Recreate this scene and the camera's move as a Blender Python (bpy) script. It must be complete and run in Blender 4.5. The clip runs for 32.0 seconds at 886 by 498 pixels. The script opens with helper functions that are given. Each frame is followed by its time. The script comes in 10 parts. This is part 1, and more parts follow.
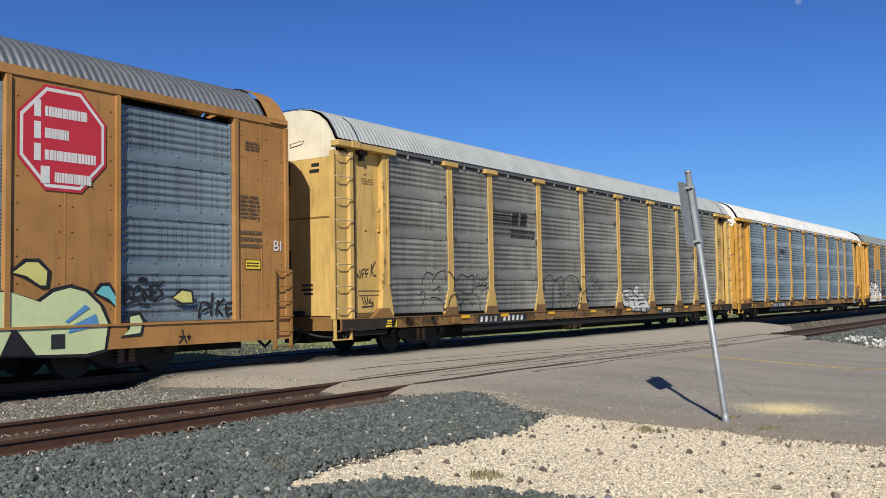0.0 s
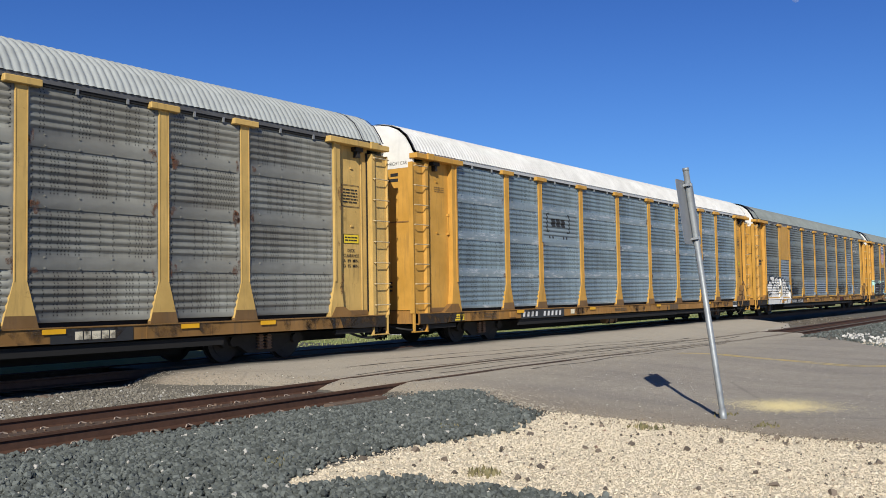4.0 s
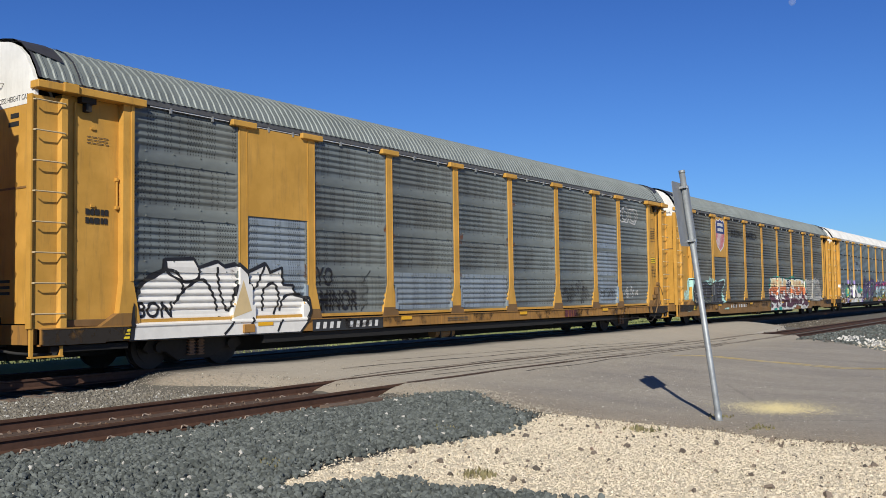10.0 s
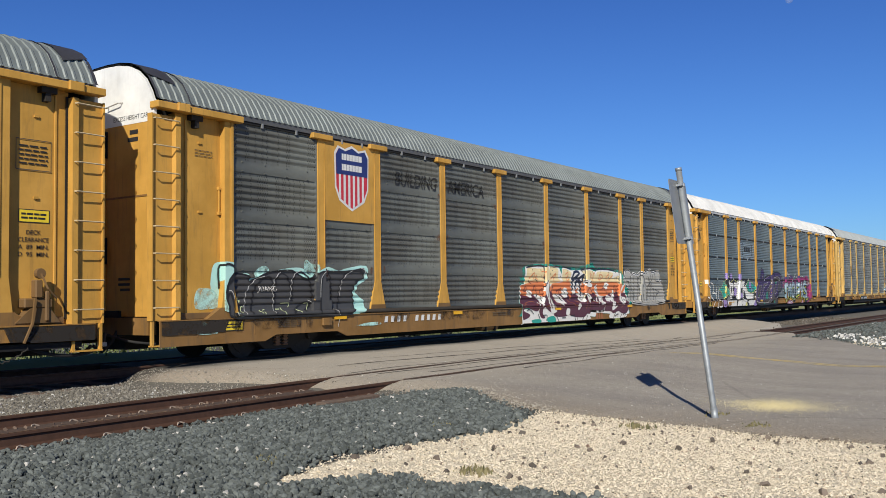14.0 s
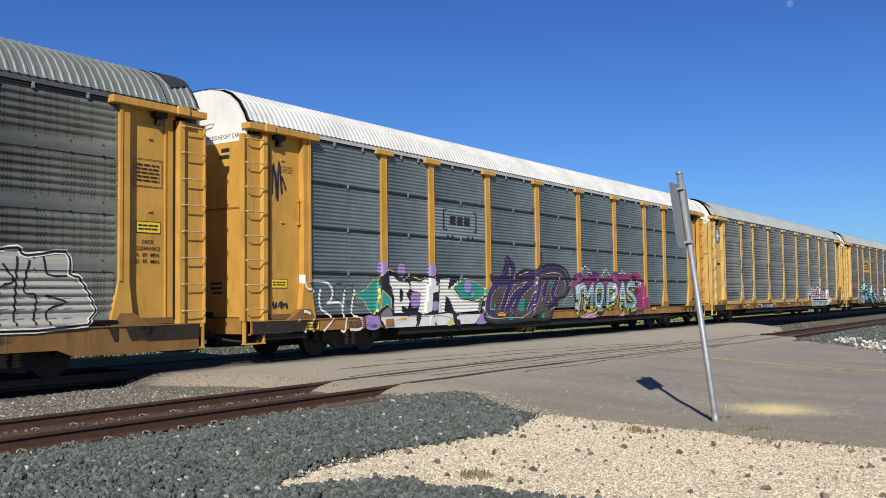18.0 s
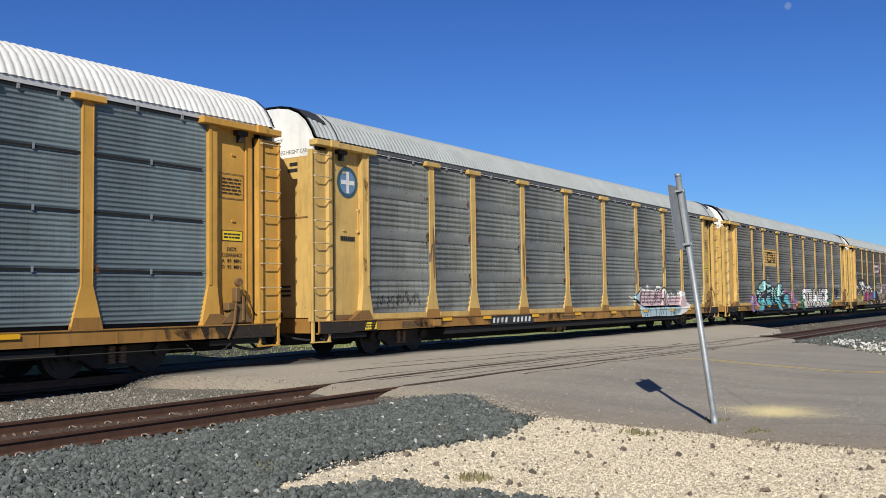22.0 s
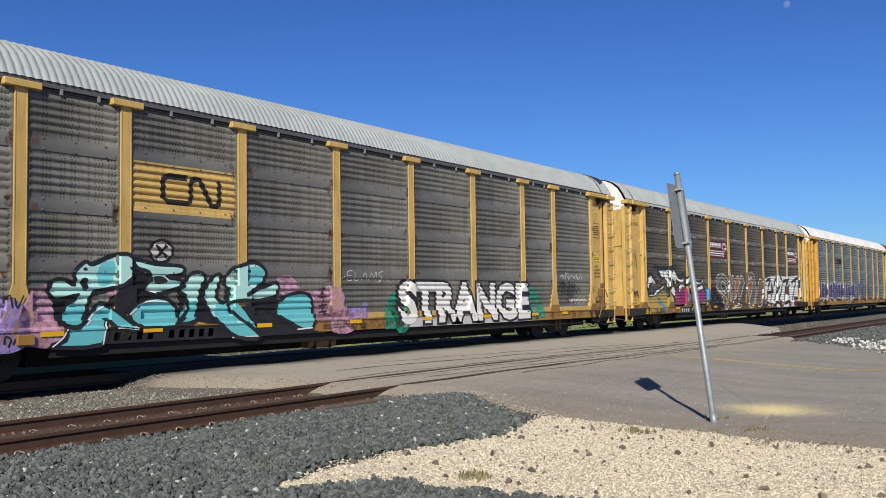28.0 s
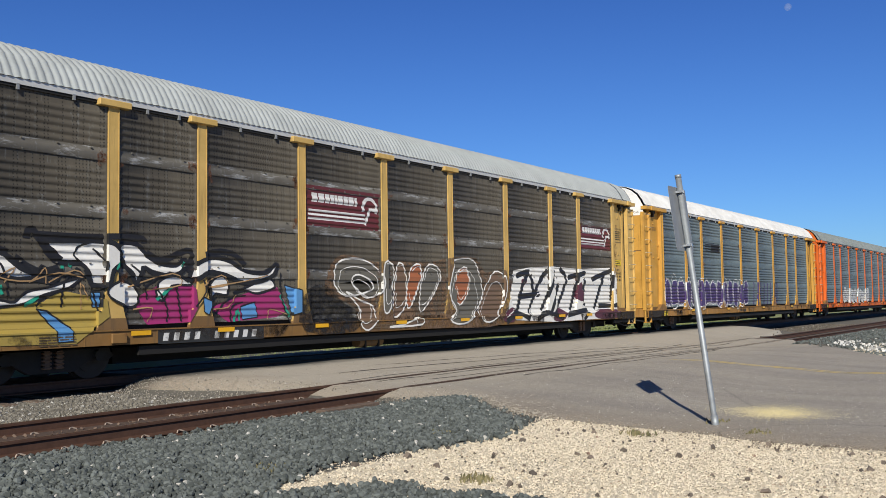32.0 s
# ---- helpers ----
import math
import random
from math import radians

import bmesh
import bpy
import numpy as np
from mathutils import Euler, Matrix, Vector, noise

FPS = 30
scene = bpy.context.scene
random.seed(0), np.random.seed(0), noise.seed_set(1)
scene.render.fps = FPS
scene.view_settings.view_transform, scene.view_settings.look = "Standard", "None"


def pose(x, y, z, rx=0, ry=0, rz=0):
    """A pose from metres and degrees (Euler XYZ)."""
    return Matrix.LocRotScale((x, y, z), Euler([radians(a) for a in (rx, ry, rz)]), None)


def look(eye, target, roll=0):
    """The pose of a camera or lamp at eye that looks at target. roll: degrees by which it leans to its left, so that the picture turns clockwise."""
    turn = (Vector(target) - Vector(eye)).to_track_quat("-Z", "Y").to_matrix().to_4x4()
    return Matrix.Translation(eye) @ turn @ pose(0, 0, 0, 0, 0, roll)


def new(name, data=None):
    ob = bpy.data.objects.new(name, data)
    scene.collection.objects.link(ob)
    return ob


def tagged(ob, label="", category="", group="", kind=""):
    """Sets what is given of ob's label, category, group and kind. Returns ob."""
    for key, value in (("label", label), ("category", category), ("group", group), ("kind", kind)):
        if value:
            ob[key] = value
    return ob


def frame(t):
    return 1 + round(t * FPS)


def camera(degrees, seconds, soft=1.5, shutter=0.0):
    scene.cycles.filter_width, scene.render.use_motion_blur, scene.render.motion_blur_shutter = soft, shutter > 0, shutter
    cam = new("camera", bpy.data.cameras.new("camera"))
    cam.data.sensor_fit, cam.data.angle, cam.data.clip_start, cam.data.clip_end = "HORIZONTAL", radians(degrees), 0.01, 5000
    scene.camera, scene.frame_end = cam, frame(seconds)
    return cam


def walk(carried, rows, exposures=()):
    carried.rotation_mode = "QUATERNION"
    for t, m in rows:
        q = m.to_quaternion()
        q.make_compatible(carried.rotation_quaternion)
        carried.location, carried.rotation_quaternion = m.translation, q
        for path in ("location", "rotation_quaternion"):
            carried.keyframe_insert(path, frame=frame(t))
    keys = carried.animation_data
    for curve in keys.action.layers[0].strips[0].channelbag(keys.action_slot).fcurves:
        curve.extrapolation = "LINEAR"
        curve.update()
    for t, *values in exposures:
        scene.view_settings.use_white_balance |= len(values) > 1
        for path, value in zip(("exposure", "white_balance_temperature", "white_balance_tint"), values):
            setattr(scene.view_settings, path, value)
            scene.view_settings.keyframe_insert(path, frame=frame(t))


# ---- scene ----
EYE = Vector((0.0, 0.0, 1.25))
cam = camera(50.84, 32.0, soft=0.68)
# seconds, compass angle, tilt and lean of the hand-held camera
AIM = [
    (0.0, 35.128, 3.141, -0.98), (0.5, 35.085, 3.118, -0.90), (1.0, 35.064, 3.146, -0.97), (1.5, 35.063, 3.135, -1.06), 
    (2.0, 35.057, 3.082, -1.06), (2.5, 35.119, 2.983, -1.00), (3.0, 35.057, 2.893, -1.06), (3.5, 34.968, 2.929, -0.98), 
    (5.5, 35.167, 3.192, -1.03), (6.0, 35.119, 3.249, -1.00), (6.5, 35.107, 3.119, -0.91), (7.0, 35.152, 3.167, -0.85), 
    (7.5, 35.149, 3.302, -0.83), (8.0, 35.048, 3.248, -0.83), (8.5, 34.933, 3.220, -0.85), (9.0, 34.829, 3.142, -0.84), 
    (9.5, 34.745, 3.090, -0.84), (10.0, 34.764, 3.065, -0.84), (10.5, 34.710, 2.973, -0.76), (11.0, 34.610, 2.930, -0.76), 
    (11.5, 34.586, 2.897, -0.80), (12.0, 34.617, 2.867, -0.87), (12.5, 34.664, 2.921, -0.87), (13.0, 34.687, 2.975, -0.88), 
    (13.5, 34.640, 2.960, -0.84), (14.0, 34.564, 2.887, -0.75), (14.5, 34.493, 2.809, -0.71), (16.5, 34.559, 2.994, -0.74), 
    (17.0, 34.569, 3.009, -0.71), (17.5, 34.581, 3.039, -0.71), (18.0, 34.607, 3.106, -0.73), (18.5, 34.618, 3.160, -0.74), 
    (19.0, 34.673, 3.238, -0.77), (19.5, 34.607, 3.256, -0.78), (20.0, 34.583, 3.238, -0.78), (20.5, 34.545, 3.163, -0.72), 
    (21.0, 34.509, 3.163, -0.72), (21.5, 34.485, 3.217, -0.80), (22.0, 34.534, 3.257, -0.80), (22.5, 34.525, 3.279, -0.85), 
    (23.0, 34.487, 3.277, -0.83), (23.5, 34.558, 3.305, -0.79), (24.0, 34.605, 3.358, -0.79), (24.5, 34.596, 3.359, -0.81), 
    (25.0, 34.609, 3.319, -0.81), (25.5, 34.607, 3.256, -0.78), (27.5, 34.544, 3.125, -0.85), (28.0, 34.481, 3.172, -0.83), 
    (28.5, 34.471, 3.244, -0.86), (29.0, 34.464, 3.319, -0.91), (29.5, 34.410, 3.302, -0.91), (30.0, 34.468, 3.240, -0.88), 
    (30.5, 34.539, 3.172, -0.84), (31.0, 34.518, 3.212, -0.90), (31.5, 34.492, 3.278, -0.83), (32.0, 34.546, 3.332, -0.83), 
]


def aim(yaw, tilt, lean):
    a, b = radians(yaw), radians(tilt)
    way = Vector((math.cos(a) * math.cos(b), math.sin(a) * math.cos(b), math.sin(b)))
    return look(EYE, EYE + way * 10, lean)


walk(cam, [(t, aim(a, b, c)) for t, a, b, c in AIM], exposures=[(0.0, 0.0), (32.0, 0.0)])

# ---- daylight ----
SUN_AZ, SUN_EL = 29.0, 32.5     # the light travels towards SUN_AZ, counted from +x
world = bpy.data.worlds.new("sky")
scene.world = world
world.use_nodes = True
wn, wl = world.node_tree.nodes, world.node_tree.links
sky = wn.new("ShaderNodeTexSky")
sky.sky_type, sky.sun_disc = "NISHITA", False
sky.sun_elevation, sky.sun_rotation = radians(SUN_EL), radians(270 - SUN_AZ)
sky.air_density, sky.dust_density, sky.ozone_density = 1.0, 0.25, 3.0
wn["Background"].inputs["Strength"].default_value = 0.068
deep = wn.new("ShaderNodeMix")
deep.data_type, deep.blend_type = "RGBA", "MULTIPLY"
deep.inputs["Factor"].default_value = 1.0
# clear dry air: paler at the horizon, deep blue overhead
height = wn.new("ShaderNodeSeparateXYZ")
wl.new(wn.new("ShaderNodeTexCoord").outputs["Generated"], height.inputs[0])
tone = wn.new("ShaderNodeMix")
tone.data_type = "RGBA"
span = wn.new("ShaderNodeMapRange")
span.inputs["From Max"].default_value = 0.55
wl.new(height.outputs["Z"], span.inputs["Value"])
wl.new(span.outputs["Result"], tone.inputs["Factor"])
tone.inputs["A"].default_value = (0.57, 0.97, 1.57, 1)
tone.inputs["B"].default_value = (0.22, 0.48, 1.20, 1)
# unseen sky overhead is dimmed to weaken its fill in shaded places
zenith = wn.new("ShaderNodeMix")
zenith.data_type = "RGBA"
rise = wn.new("ShaderNodeMapRange")
rise.inputs["From Min"].default_value, rise.inputs["From Max"].default_value = 0.34, 0.8
wl.new(height.outputs["Z"], rise.inputs["Value"])
wl.new(rise.outputs["Result"], zenith.inputs["Factor"])
wl.new(tone.outputs["Result"], zenith.inputs["A"])
zenith.inputs["B"].default_value = (0.15, 0.25, 0.44, 1)
wl.new(zenith.outputs["Result"], deep.inputs["B"])
wl.new(sky.outputs[0], deep.inputs["A"])
wl.new(deep.outputs["Result"], wn["Background"].inputs["Color"])
sun_data = bpy.data.lights.new("sun", "SUN")
sun_data.energy, sun_data.angle, sun_data.color = 5.0, radians(0.53), (1.0, 0.94, 0.82)
sun = new("sun", sun_data)
ca, sa, ce, se = math.cos(radians(SUN_AZ)), math.sin(radians(SUN_AZ)), math.cos(radians(SUN_EL)), math.sin(radians(SUN_EL))
sun.matrix_world = look((-60 * ca, -60 * sa, 50), (-60 * ca + ca * ce, -60 * sa + sa * ce, 50 - se))

# ---- materials ----
class Nodes:
    """A small builder for node materials."""

    def __init__(self, name):
        self.mat = bpy.data.materials.new(name)
        self.mat.use_nodes = True
        self.tree = self.mat.node_tree
        self.bsdf = self.tree.nodes["Principled BSDF"]

    def node(self, kind, **sets):
        n = self.tree.nodes.new(kind)
        for key, value in sets.items():
            n.inputs[key.replace("_", " ")].default_value = value
        return n

    def link(self, a, b):
        self.tree.links.new(a, b)

    def coords(self, scale=(1, 1, 1)):
        c = self.node("ShaderNodeTexCoord")
        m = self.node("ShaderNodeMapping")
        m.inputs["Scale"].default_value = scale
        add = self.node("ShaderNodeVectorMath")
        self.link(c.outputs["Object"], add.inputs[0])
        self.link(self.math("MULTIPLY", self.random(), 40.0), add.inputs[1])
        self.link(add.outputs[0], m.inputs["Vector"])
        return m.outputs["Vector"]

    def world(self, scale=(1, 1, 1)):
        c = self.node("ShaderNodeNewGeometry")
        m = self.node("ShaderNodeMapping")
        m.inputs["Scale"].default_value = scale
        self.link(c.outputs["Position"], m.inputs["Vector"])
        return m.outputs["Vector"]

    def noise(self, vec, scale, detail=4.0, rough=0.6):
        n = self.node("ShaderNodeTexNoise", Scale=scale, Detail=detail, Roughness=rough)
        self.link(vec, n.inputs["Vector"])
        return n.outputs["Fac"]

    def ramp(self, fac, lo, hi):
        r = self.node("ShaderNodeMapRange")
        r.inputs["From Min"].default_value, r.inputs["From Max"].default_value = lo, hi
        self.link(fac, r.inputs["Value"])
        return r.outputs["Result"]

    def math(self, op, a, b=None):
        m = self.node("ShaderNodeMath")
        m.operation = op
        for i, v in enumerate((a, b)):
            if v is None:
                continue
            if isinstance(v, (int, float)):
                m.inputs[i].default_value = v
            else:
                self.link(v, m.inputs[i])
        return m.outputs[0]

    def mix(self, fac, a, b, blend="MIX"):
        m = self.node("ShaderNodeMix")
        m.data_type, m.blend_type = "RGBA", blend
        for sock, v in ((m.inputs["Factor"], fac), (m.inputs["A"], a), (m.inputs["B"], b)):
            if isinstance(v, (int, float)):
                sock.default_value = v
            elif isinstance(v, tuple):
                sock.default_value = (*v[:3], 1)
            else:
                self.link(v, sock)
        return m.outputs["Result"]

    def random(self):
        return self.node("ShaderNodeObjectInfo").outputs["Random"]

    def island(self):
        return self.node("ShaderNodeNewGeometry").outputs["Random Per Island"]

    def done(self, color, rough=0.6, metal=0.0, bump=None, strength=0.3, distance=0.01):
        b = self.bsdf
        if isinstance(color, tuple):
            b.inputs["Base Color"].default_value = (*color[:3], 1)
        else:
            self.link(color, b.inputs["Base Color"])
        if isinstance(rough, (int, float)):
            b.inputs["Roughness"].default_value = rough
        else:
            self.link(rough, b.inputs["Roughness"])
        b.inputs["Metallic"].default_value = metal
        if bump is not None:
            n = self.node("ShaderNodeBump", Strength=strength, Distance=distance)
            self.link(bump, n.inputs["Height"])
            self.link(n.outputs["Normal"], b.inputs["Normal"])
        return self.mat


def paint(name, color, rust=0.25, dirt=0.35, rough=0.55, streak=1.0):
    """Weathered railway paint: faded patches, grime streaks and rust."""
    n = Nodes(name)
    vec = n.coords()
    tall = n.coords((3.0, 3.0, 0.35))
    fade = n.ramp(n.noise(vec, 1.3, 5), 0.35, 0.7)
    c = n.mix(fade, tuple(v * 0.86 for v in color), tuple(min(1, v * 1.1 + 0.01) for v in color))
    grime = n.ramp(n.noise(tall, 2.5 * streak, 6, 0.7), 0.52, 0.8)
    c = n.mix(n.math("MULTIPLY", grime, dirt), c, (0.10, 0.075, 0.05))
    spot = n.ramp(n.noise(vec, 5.0, 8, 0.75), 0.66 - 0.08 * rust, 0.72)
    c = n.mix(n.math("MULTIPLY", spot, min(1.0, rust * 2)), c, (0.16, 0.06, 0.025))
    n.bsdf.inputs["Specular IOR Level"].default_value = 0.2
    return n.done(c, rough, 0.0, n.noise(vec, 60, 3), 0.08)


def sheet_metal(name, color, dots=0.5, tint=0.25, metal=0.35, rough=0.5, rust=0.1, cool=(0.55, 0.62, 0.70), chalk=0.0, lap=(0.20, 0.215, 0.20), film=0.0, runs=0.12):
    """Weathered perforated rack screen: per-sheet tint, columns of punched holes, a plain lapped band along the foot of each sheet, shallow dents."""
    n = Nodes(name)
    vec = n.coords()
    tall = n.coords((6.0, 6.0, 0.5))
    r = n.random()
    c = n.mix(n.math("MULTIPLY", r, tint), color, cool)
    c = n.mix(n.ramp(n.noise(tall, 2.0, 6, 0.7), 0.4, 0.75), c, n.mix(0.22, c, (0.05, 0.046, 0.038)))
    c = n.mix(n.math("MULTIPLY", n.ramp(n.noise(vec, 1.1, 5), 0.42, 0.75), 0.35), c, (0.06, 0.054, 0.046))
    if film:
        # brown road film in broad drifts
        c = n.mix(n.math("MULTIPLY", n.ramp(n.noise(n.coords((0.5, 1, 1.1)), 0.9, 4, 0.6), 0.40, 0.62), film), c, (0.085, 0.066, 0.046))
    own = n.node("ShaderNodeTexCoord").outputs["Object"]
    sep = n.node("ShaderNodeSeparateXYZ")
    n.link(own, sep.inputs[0])
    band = n.math("LESS_THAN", sep.outputs[2], 0.232)
    bare = n.math("SUBTRACT", 1.0, band)
    c = n.mix(n.math("MULTIPLY", band, 0.7), c, n.mix(n.ramp(n.noise(n.coords((1, 1, 3)), 1.6, 4), 0.3, 0.7), tuple(v * 0.8 for v in lap), lap))
    if chalk:
        pale = n.ramp(n.noise(n.coords((1.0, 1, 5.0)), 1.6, 6, 0.75), 0.53, 0.64)
        c = n.mix(n.math("MULTIPLY", n.math("MULTIPLY", pale, band), chalk), c, (0.60, 0.62, 0.63))
        c = n.mix(n.math("MULTIPLY", n.ramp(n.noise(n.coords((9.0, 9, 0.8)), 1.7, 4, 0.7), 0.56, 0.72), 0.35 * chalk), c, (0.42, 0.47, 0.50))
    spot = n.ramp(n.noise(vec, 3.2, 8, 0.8), 0.66, 0.74)
    c = n.mix(n.math("MULTIPLY", spot, rust), c, (0.13, 0.05, 0.02))

    def near(axis, every, half):
        return n.math("LESS_THAN", n.math("ABSOLUTE", n.math("SUBTRACT", n.math("FRACT", n.math("MULTIPLY", sep.outputs[axis], every)), 0.5)), half)
    # some of the hole columns are punched through, each with a faint run of dirt
    pick = n.node("ShaderNodeTexWhiteNoise")
    pick.noise_dimensions = "1D"
    n.link(n.math("ADD", n.math("FLOOR", n.math("MULTIPLY", sep.outputs[0], 15.0)), n.math("MULTIPLY", r, 500.0)), pick.inputs["W"])
    column = n.math("MULTIPLY", n.math("GREATER_THAN", pick.outputs["Value"], 0.52), bare)
    c = n.mix(n.math("MULTIPLY", n.math("MULTIPLY", column, near(0, 15.0, 0.3)), runs), c, (0.03, 0.028, 0.024))
    hole = n.math("MULTIPLY", near(0, 15.0, 0.15), near(2, 17.0, 0.20))
    c = n.mix(n.math("MULTIPLY", n.math("MULTIPLY", hole, column), dots), c, (0.012, 0.012, 0.012))
    dent = n.math("ADD", n.math("MULTIPLY", n.noise(n.coords((1.0, 1.0, 1.6)), 1.8, 2), 3.0), n.math("MULTIPLY", n.noise(vec, 9, 3), 0.35))
    n.bsdf.inputs["Specular IOR Level"].default_value = 0.22
    return n.done(c, rough + 0.06, metal, dent, 0.4, 0.016)


def simple(name, color, rough=0.6, metal=0.0, scale=8.0, amount=0.35, bump=0.1, dark=None):
    n = Nodes(name)
    vec = n.coords()
    d = dark or tuple(v * 0.55 for v in color)
    c = n.mix(n.math("MULTIPLY", n.ramp(n.noise(vec, scale, 6, 0.7), 0.35, 0.7), amount * 2), color, d)
    return n.done(c, rough, metal, n.noise(vec, scale * 6, 4), bump)


SPRAYED = {}


def spray(name, color):
    """Spray paint over old metal: slightly patchy."""
    SPRAYED[name] = color
    n = Nodes(name)
    vec = n.coords()
    c = n.mix(n.math("MULTIPLY", n.ramp(n.noise(vec, 4.0, 6, 0.7), 0.4, 0.75), 0.5), color, tuple(v * 0.7 + 0.03 for v in color))
    return n.done(c, 0.5)


YELLOW = paint("yellow_rack_paint", (0.56, 0.305, 0.060), 0.15, 0.45)
YELLOW_PALE = paint("faded_yellow_paint", (0.58, 0.385, 0.125), 0.35, 0.55)
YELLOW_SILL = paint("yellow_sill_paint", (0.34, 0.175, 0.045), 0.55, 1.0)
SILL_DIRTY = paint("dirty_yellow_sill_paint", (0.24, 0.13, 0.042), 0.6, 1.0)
ORANGE_TAN = paint("tan_orange_paint", (0.405, 0.205, 0.066), 0.3, 0.6)
ORANGE = paint("orange_paint", (0.62, 0.13, 0.02), 0.15, 0.3)
WHITE_PAINT = paint("white_paint", (0.78, 0.78, 0.75), 0.08, 0.15)
WHITE_ROOF = paint("white_roof_paint", (0.70, 0.70, 0.68), 0.03, 0.2)
CREAM_PAINT = paint("cream_paint", (0.74, 0.68, 0.52), 0.15, 0.2)
GREY_ROOF = simple("weathered_grey_roof", (0.42, 0.45, 0.445), 0.6, 0.0, 1.5, 0.25)
DARK_ROOF = simple("dark_grey_roof", (0.225, 0.255, 0.25), 0.55, 0.2, 1.5, 0.3)
GALV_ROOF = simple("galvanised_roof", (0.50, 0.53, 0.54), 0.34, 0.8, 2.0, 0.25)
CAP_DARK = simple("black_roof_cap", (0.06, 0.06, 0.07), 0.5, 0.1, 3.0, 0.3)
RAIL_GREY = simple("grey_eave_rail", (0.14, 0.14, 0.14), 0.6, 0.3, 2.0, 0.3)
RAIL_PALE = simple("pale_eave_rail", (0.62, 0.62, 0.60), 0.5, 0.2, 2.0, 0.2)
SCREEN_OLIVE = sheet_metal("olive_grey_screen", (0.295, 0.300, 0.268), 0.8, 0.10, 0.15, 0.46, 0.25, (0.34, 0.36, 0.35), film=0.4, lap=(0.245, 0.245, 0.22))
SCREEN_SAGE = sheet_metal("sage_grey_screen", (0.250, 0.265, 0.242), 0.8, 0.14, 0.15, 0.46, 0.25, (0.34, 0.36, 0.35), film=0.15, lap=(0.20, 0.205, 0.19))
SCREEN_MOSS = sheet_metal("moss_grey_screen", (0.162, 0.172, 0.155), 0.8, 0.16, 0.15, 0.48, 0.2, (0.23, 0.26, 0.26), film=0.35, lap=(0.16, 0.17, 0.155))
SCREEN_DUN = sheet_metal("dun_grey_screen", (0.215, 0.208, 0.18), 0.8, 0.16, 0.15, 0.48, 0.3, (0.30, 0.31, 0.30), film=0.3, lap=(0.18, 0.18, 0.17))
SCREEN_BLUE = sheet_metal("blue_grey_screen", (0.25, 0.33, 0.37), 0.85, 0.3, 0.3, 0.42, 0.03, (0.34, 0.43, 0.49), 0.9, lap=(0.31, 0.37, 0.40))
SCREEN_GREY = sheet_metal("grey_screen", (0.185, 0.208, 0.202), 0.85, 0.30, 0.15, 0.48, 0.12, (0.27, 0.33, 0.36), lap=(0.205, 0.230, 0.222), film=0.25)
SCREEN_SLATE = sheet_metal("slate_screen", (0.168, 0.215, 0.232), 0.30, 0.10, 0.2, 0.5, 0.0, (0.27, 0.34, 0.37), runs=0.0, lap=(0.168, 0.215, 0.232))
SCREEN_BROWN = sheet_metal("brown_screen", (0.098, 0.086, 0.067), 0.8, 0.5, 0.1, 0.55, 0.3, (0.13, 0.115, 0.09), 0.5, lap=(0.16, 0.15, 0.13))
SCREEN_STEEL = sheet_metal("steel_blue_screen", (0.20, 0.265, 0.315), 0.85, 0.12, 0.25, 0.45, 0.02, (0.26, 0.33, 0.38), lap=(0.20, 0.27, 0.31))
PATCH_BLUE = simple("repainted_blue_grey", (0.23, 0.29, 0.325), 0.5, 0.1, 3.0, 0.12)
SCREEN_PALE = sheet_metal("pale_blue_screen", (0.32, 0.38, 0.43), 0.5, 0.2, 0.35, 0.45, 0.03, (0.42, 0.48, 0.54), lap=(0.30, 0.36, 0.40))
BLACK_STEEL = simple("black_underframe", (0.012, 0.0115, 0.011), 0.8, 0.1, 4.0, 0.3)
CAST_STEEL = simple("dusty_cast_steel", (0.032, 0.027, 0.022), 0.8, 0.1, 6.0, 0.4)
WHEEL_STEEL = simple("wheel_steel", (0.045, 0.038, 0.034), 0.65, 0.3, 6.0, 0.3)
SPRING_RUST = simple("rusty_spring", (0.22, 0.13, 0.08), 0.7, 0.2, 20.0, 0.3)
RUNG = simple("pale_rung", (0.62, 0.50, 0.30), 0.5, 0.1, 10.0, 0.2)
PALE_STEEL = simple("pale_steel_rod", (0.45, 0.42, 0.37), 0.5, 0.3, 10.0, 0.3)
GALV = simple("galvanised_steel", (0.50, 0.52, 0.53), 0.42, 0.75, 14.0, 0.2)
POST_GALV = simple("dull_galvanised_post", (0.36, 0.39, 0.41), 0.55, 0.5, 7.0, 0.35)
FOOT_BROWN = paint("grimy_post_foot", (0.19, 0.11, 0.045), 0.5, 0.8)
G_STEEL = spray("blue_grey_spray", (0.20, 0.31, 0.35))
SIGN_BACK = simple("dull_sign_back", (0.33, 0.34, 0.34), 0.55, 0.4, 6.0, 0.2)
RUST_RAIL = simple("rusty_rail", (0.105, 0.053, 0.034), 0.75, 0.25, 9.0, 0.4)
RAIL_TOP = simple("worn_rail_head", (0.17, 0.11, 0.08), 0.55, 0.4, 12.0, 0.3)
TIE_WOOD = simple("weathered_tie_wood", (0.17, 0.12, 0.09), 0.85, 0.0, 14.0, 0.5, 0.5)
CLIP_STEEL = simple("rail_clip_steel", (0.42, 0.34, 0.28), 0.6, 0.4, 20.0, 0.3)
INK = simple("stencil_black", (0.02, 0.02, 0.02), 0.6, 0.0, 6.0, 0.1)
INK_SOFT = simple("worn_stencil", (0.13, 0.09, 0.05), 0.6, 0.0, 6.0, 0.2)
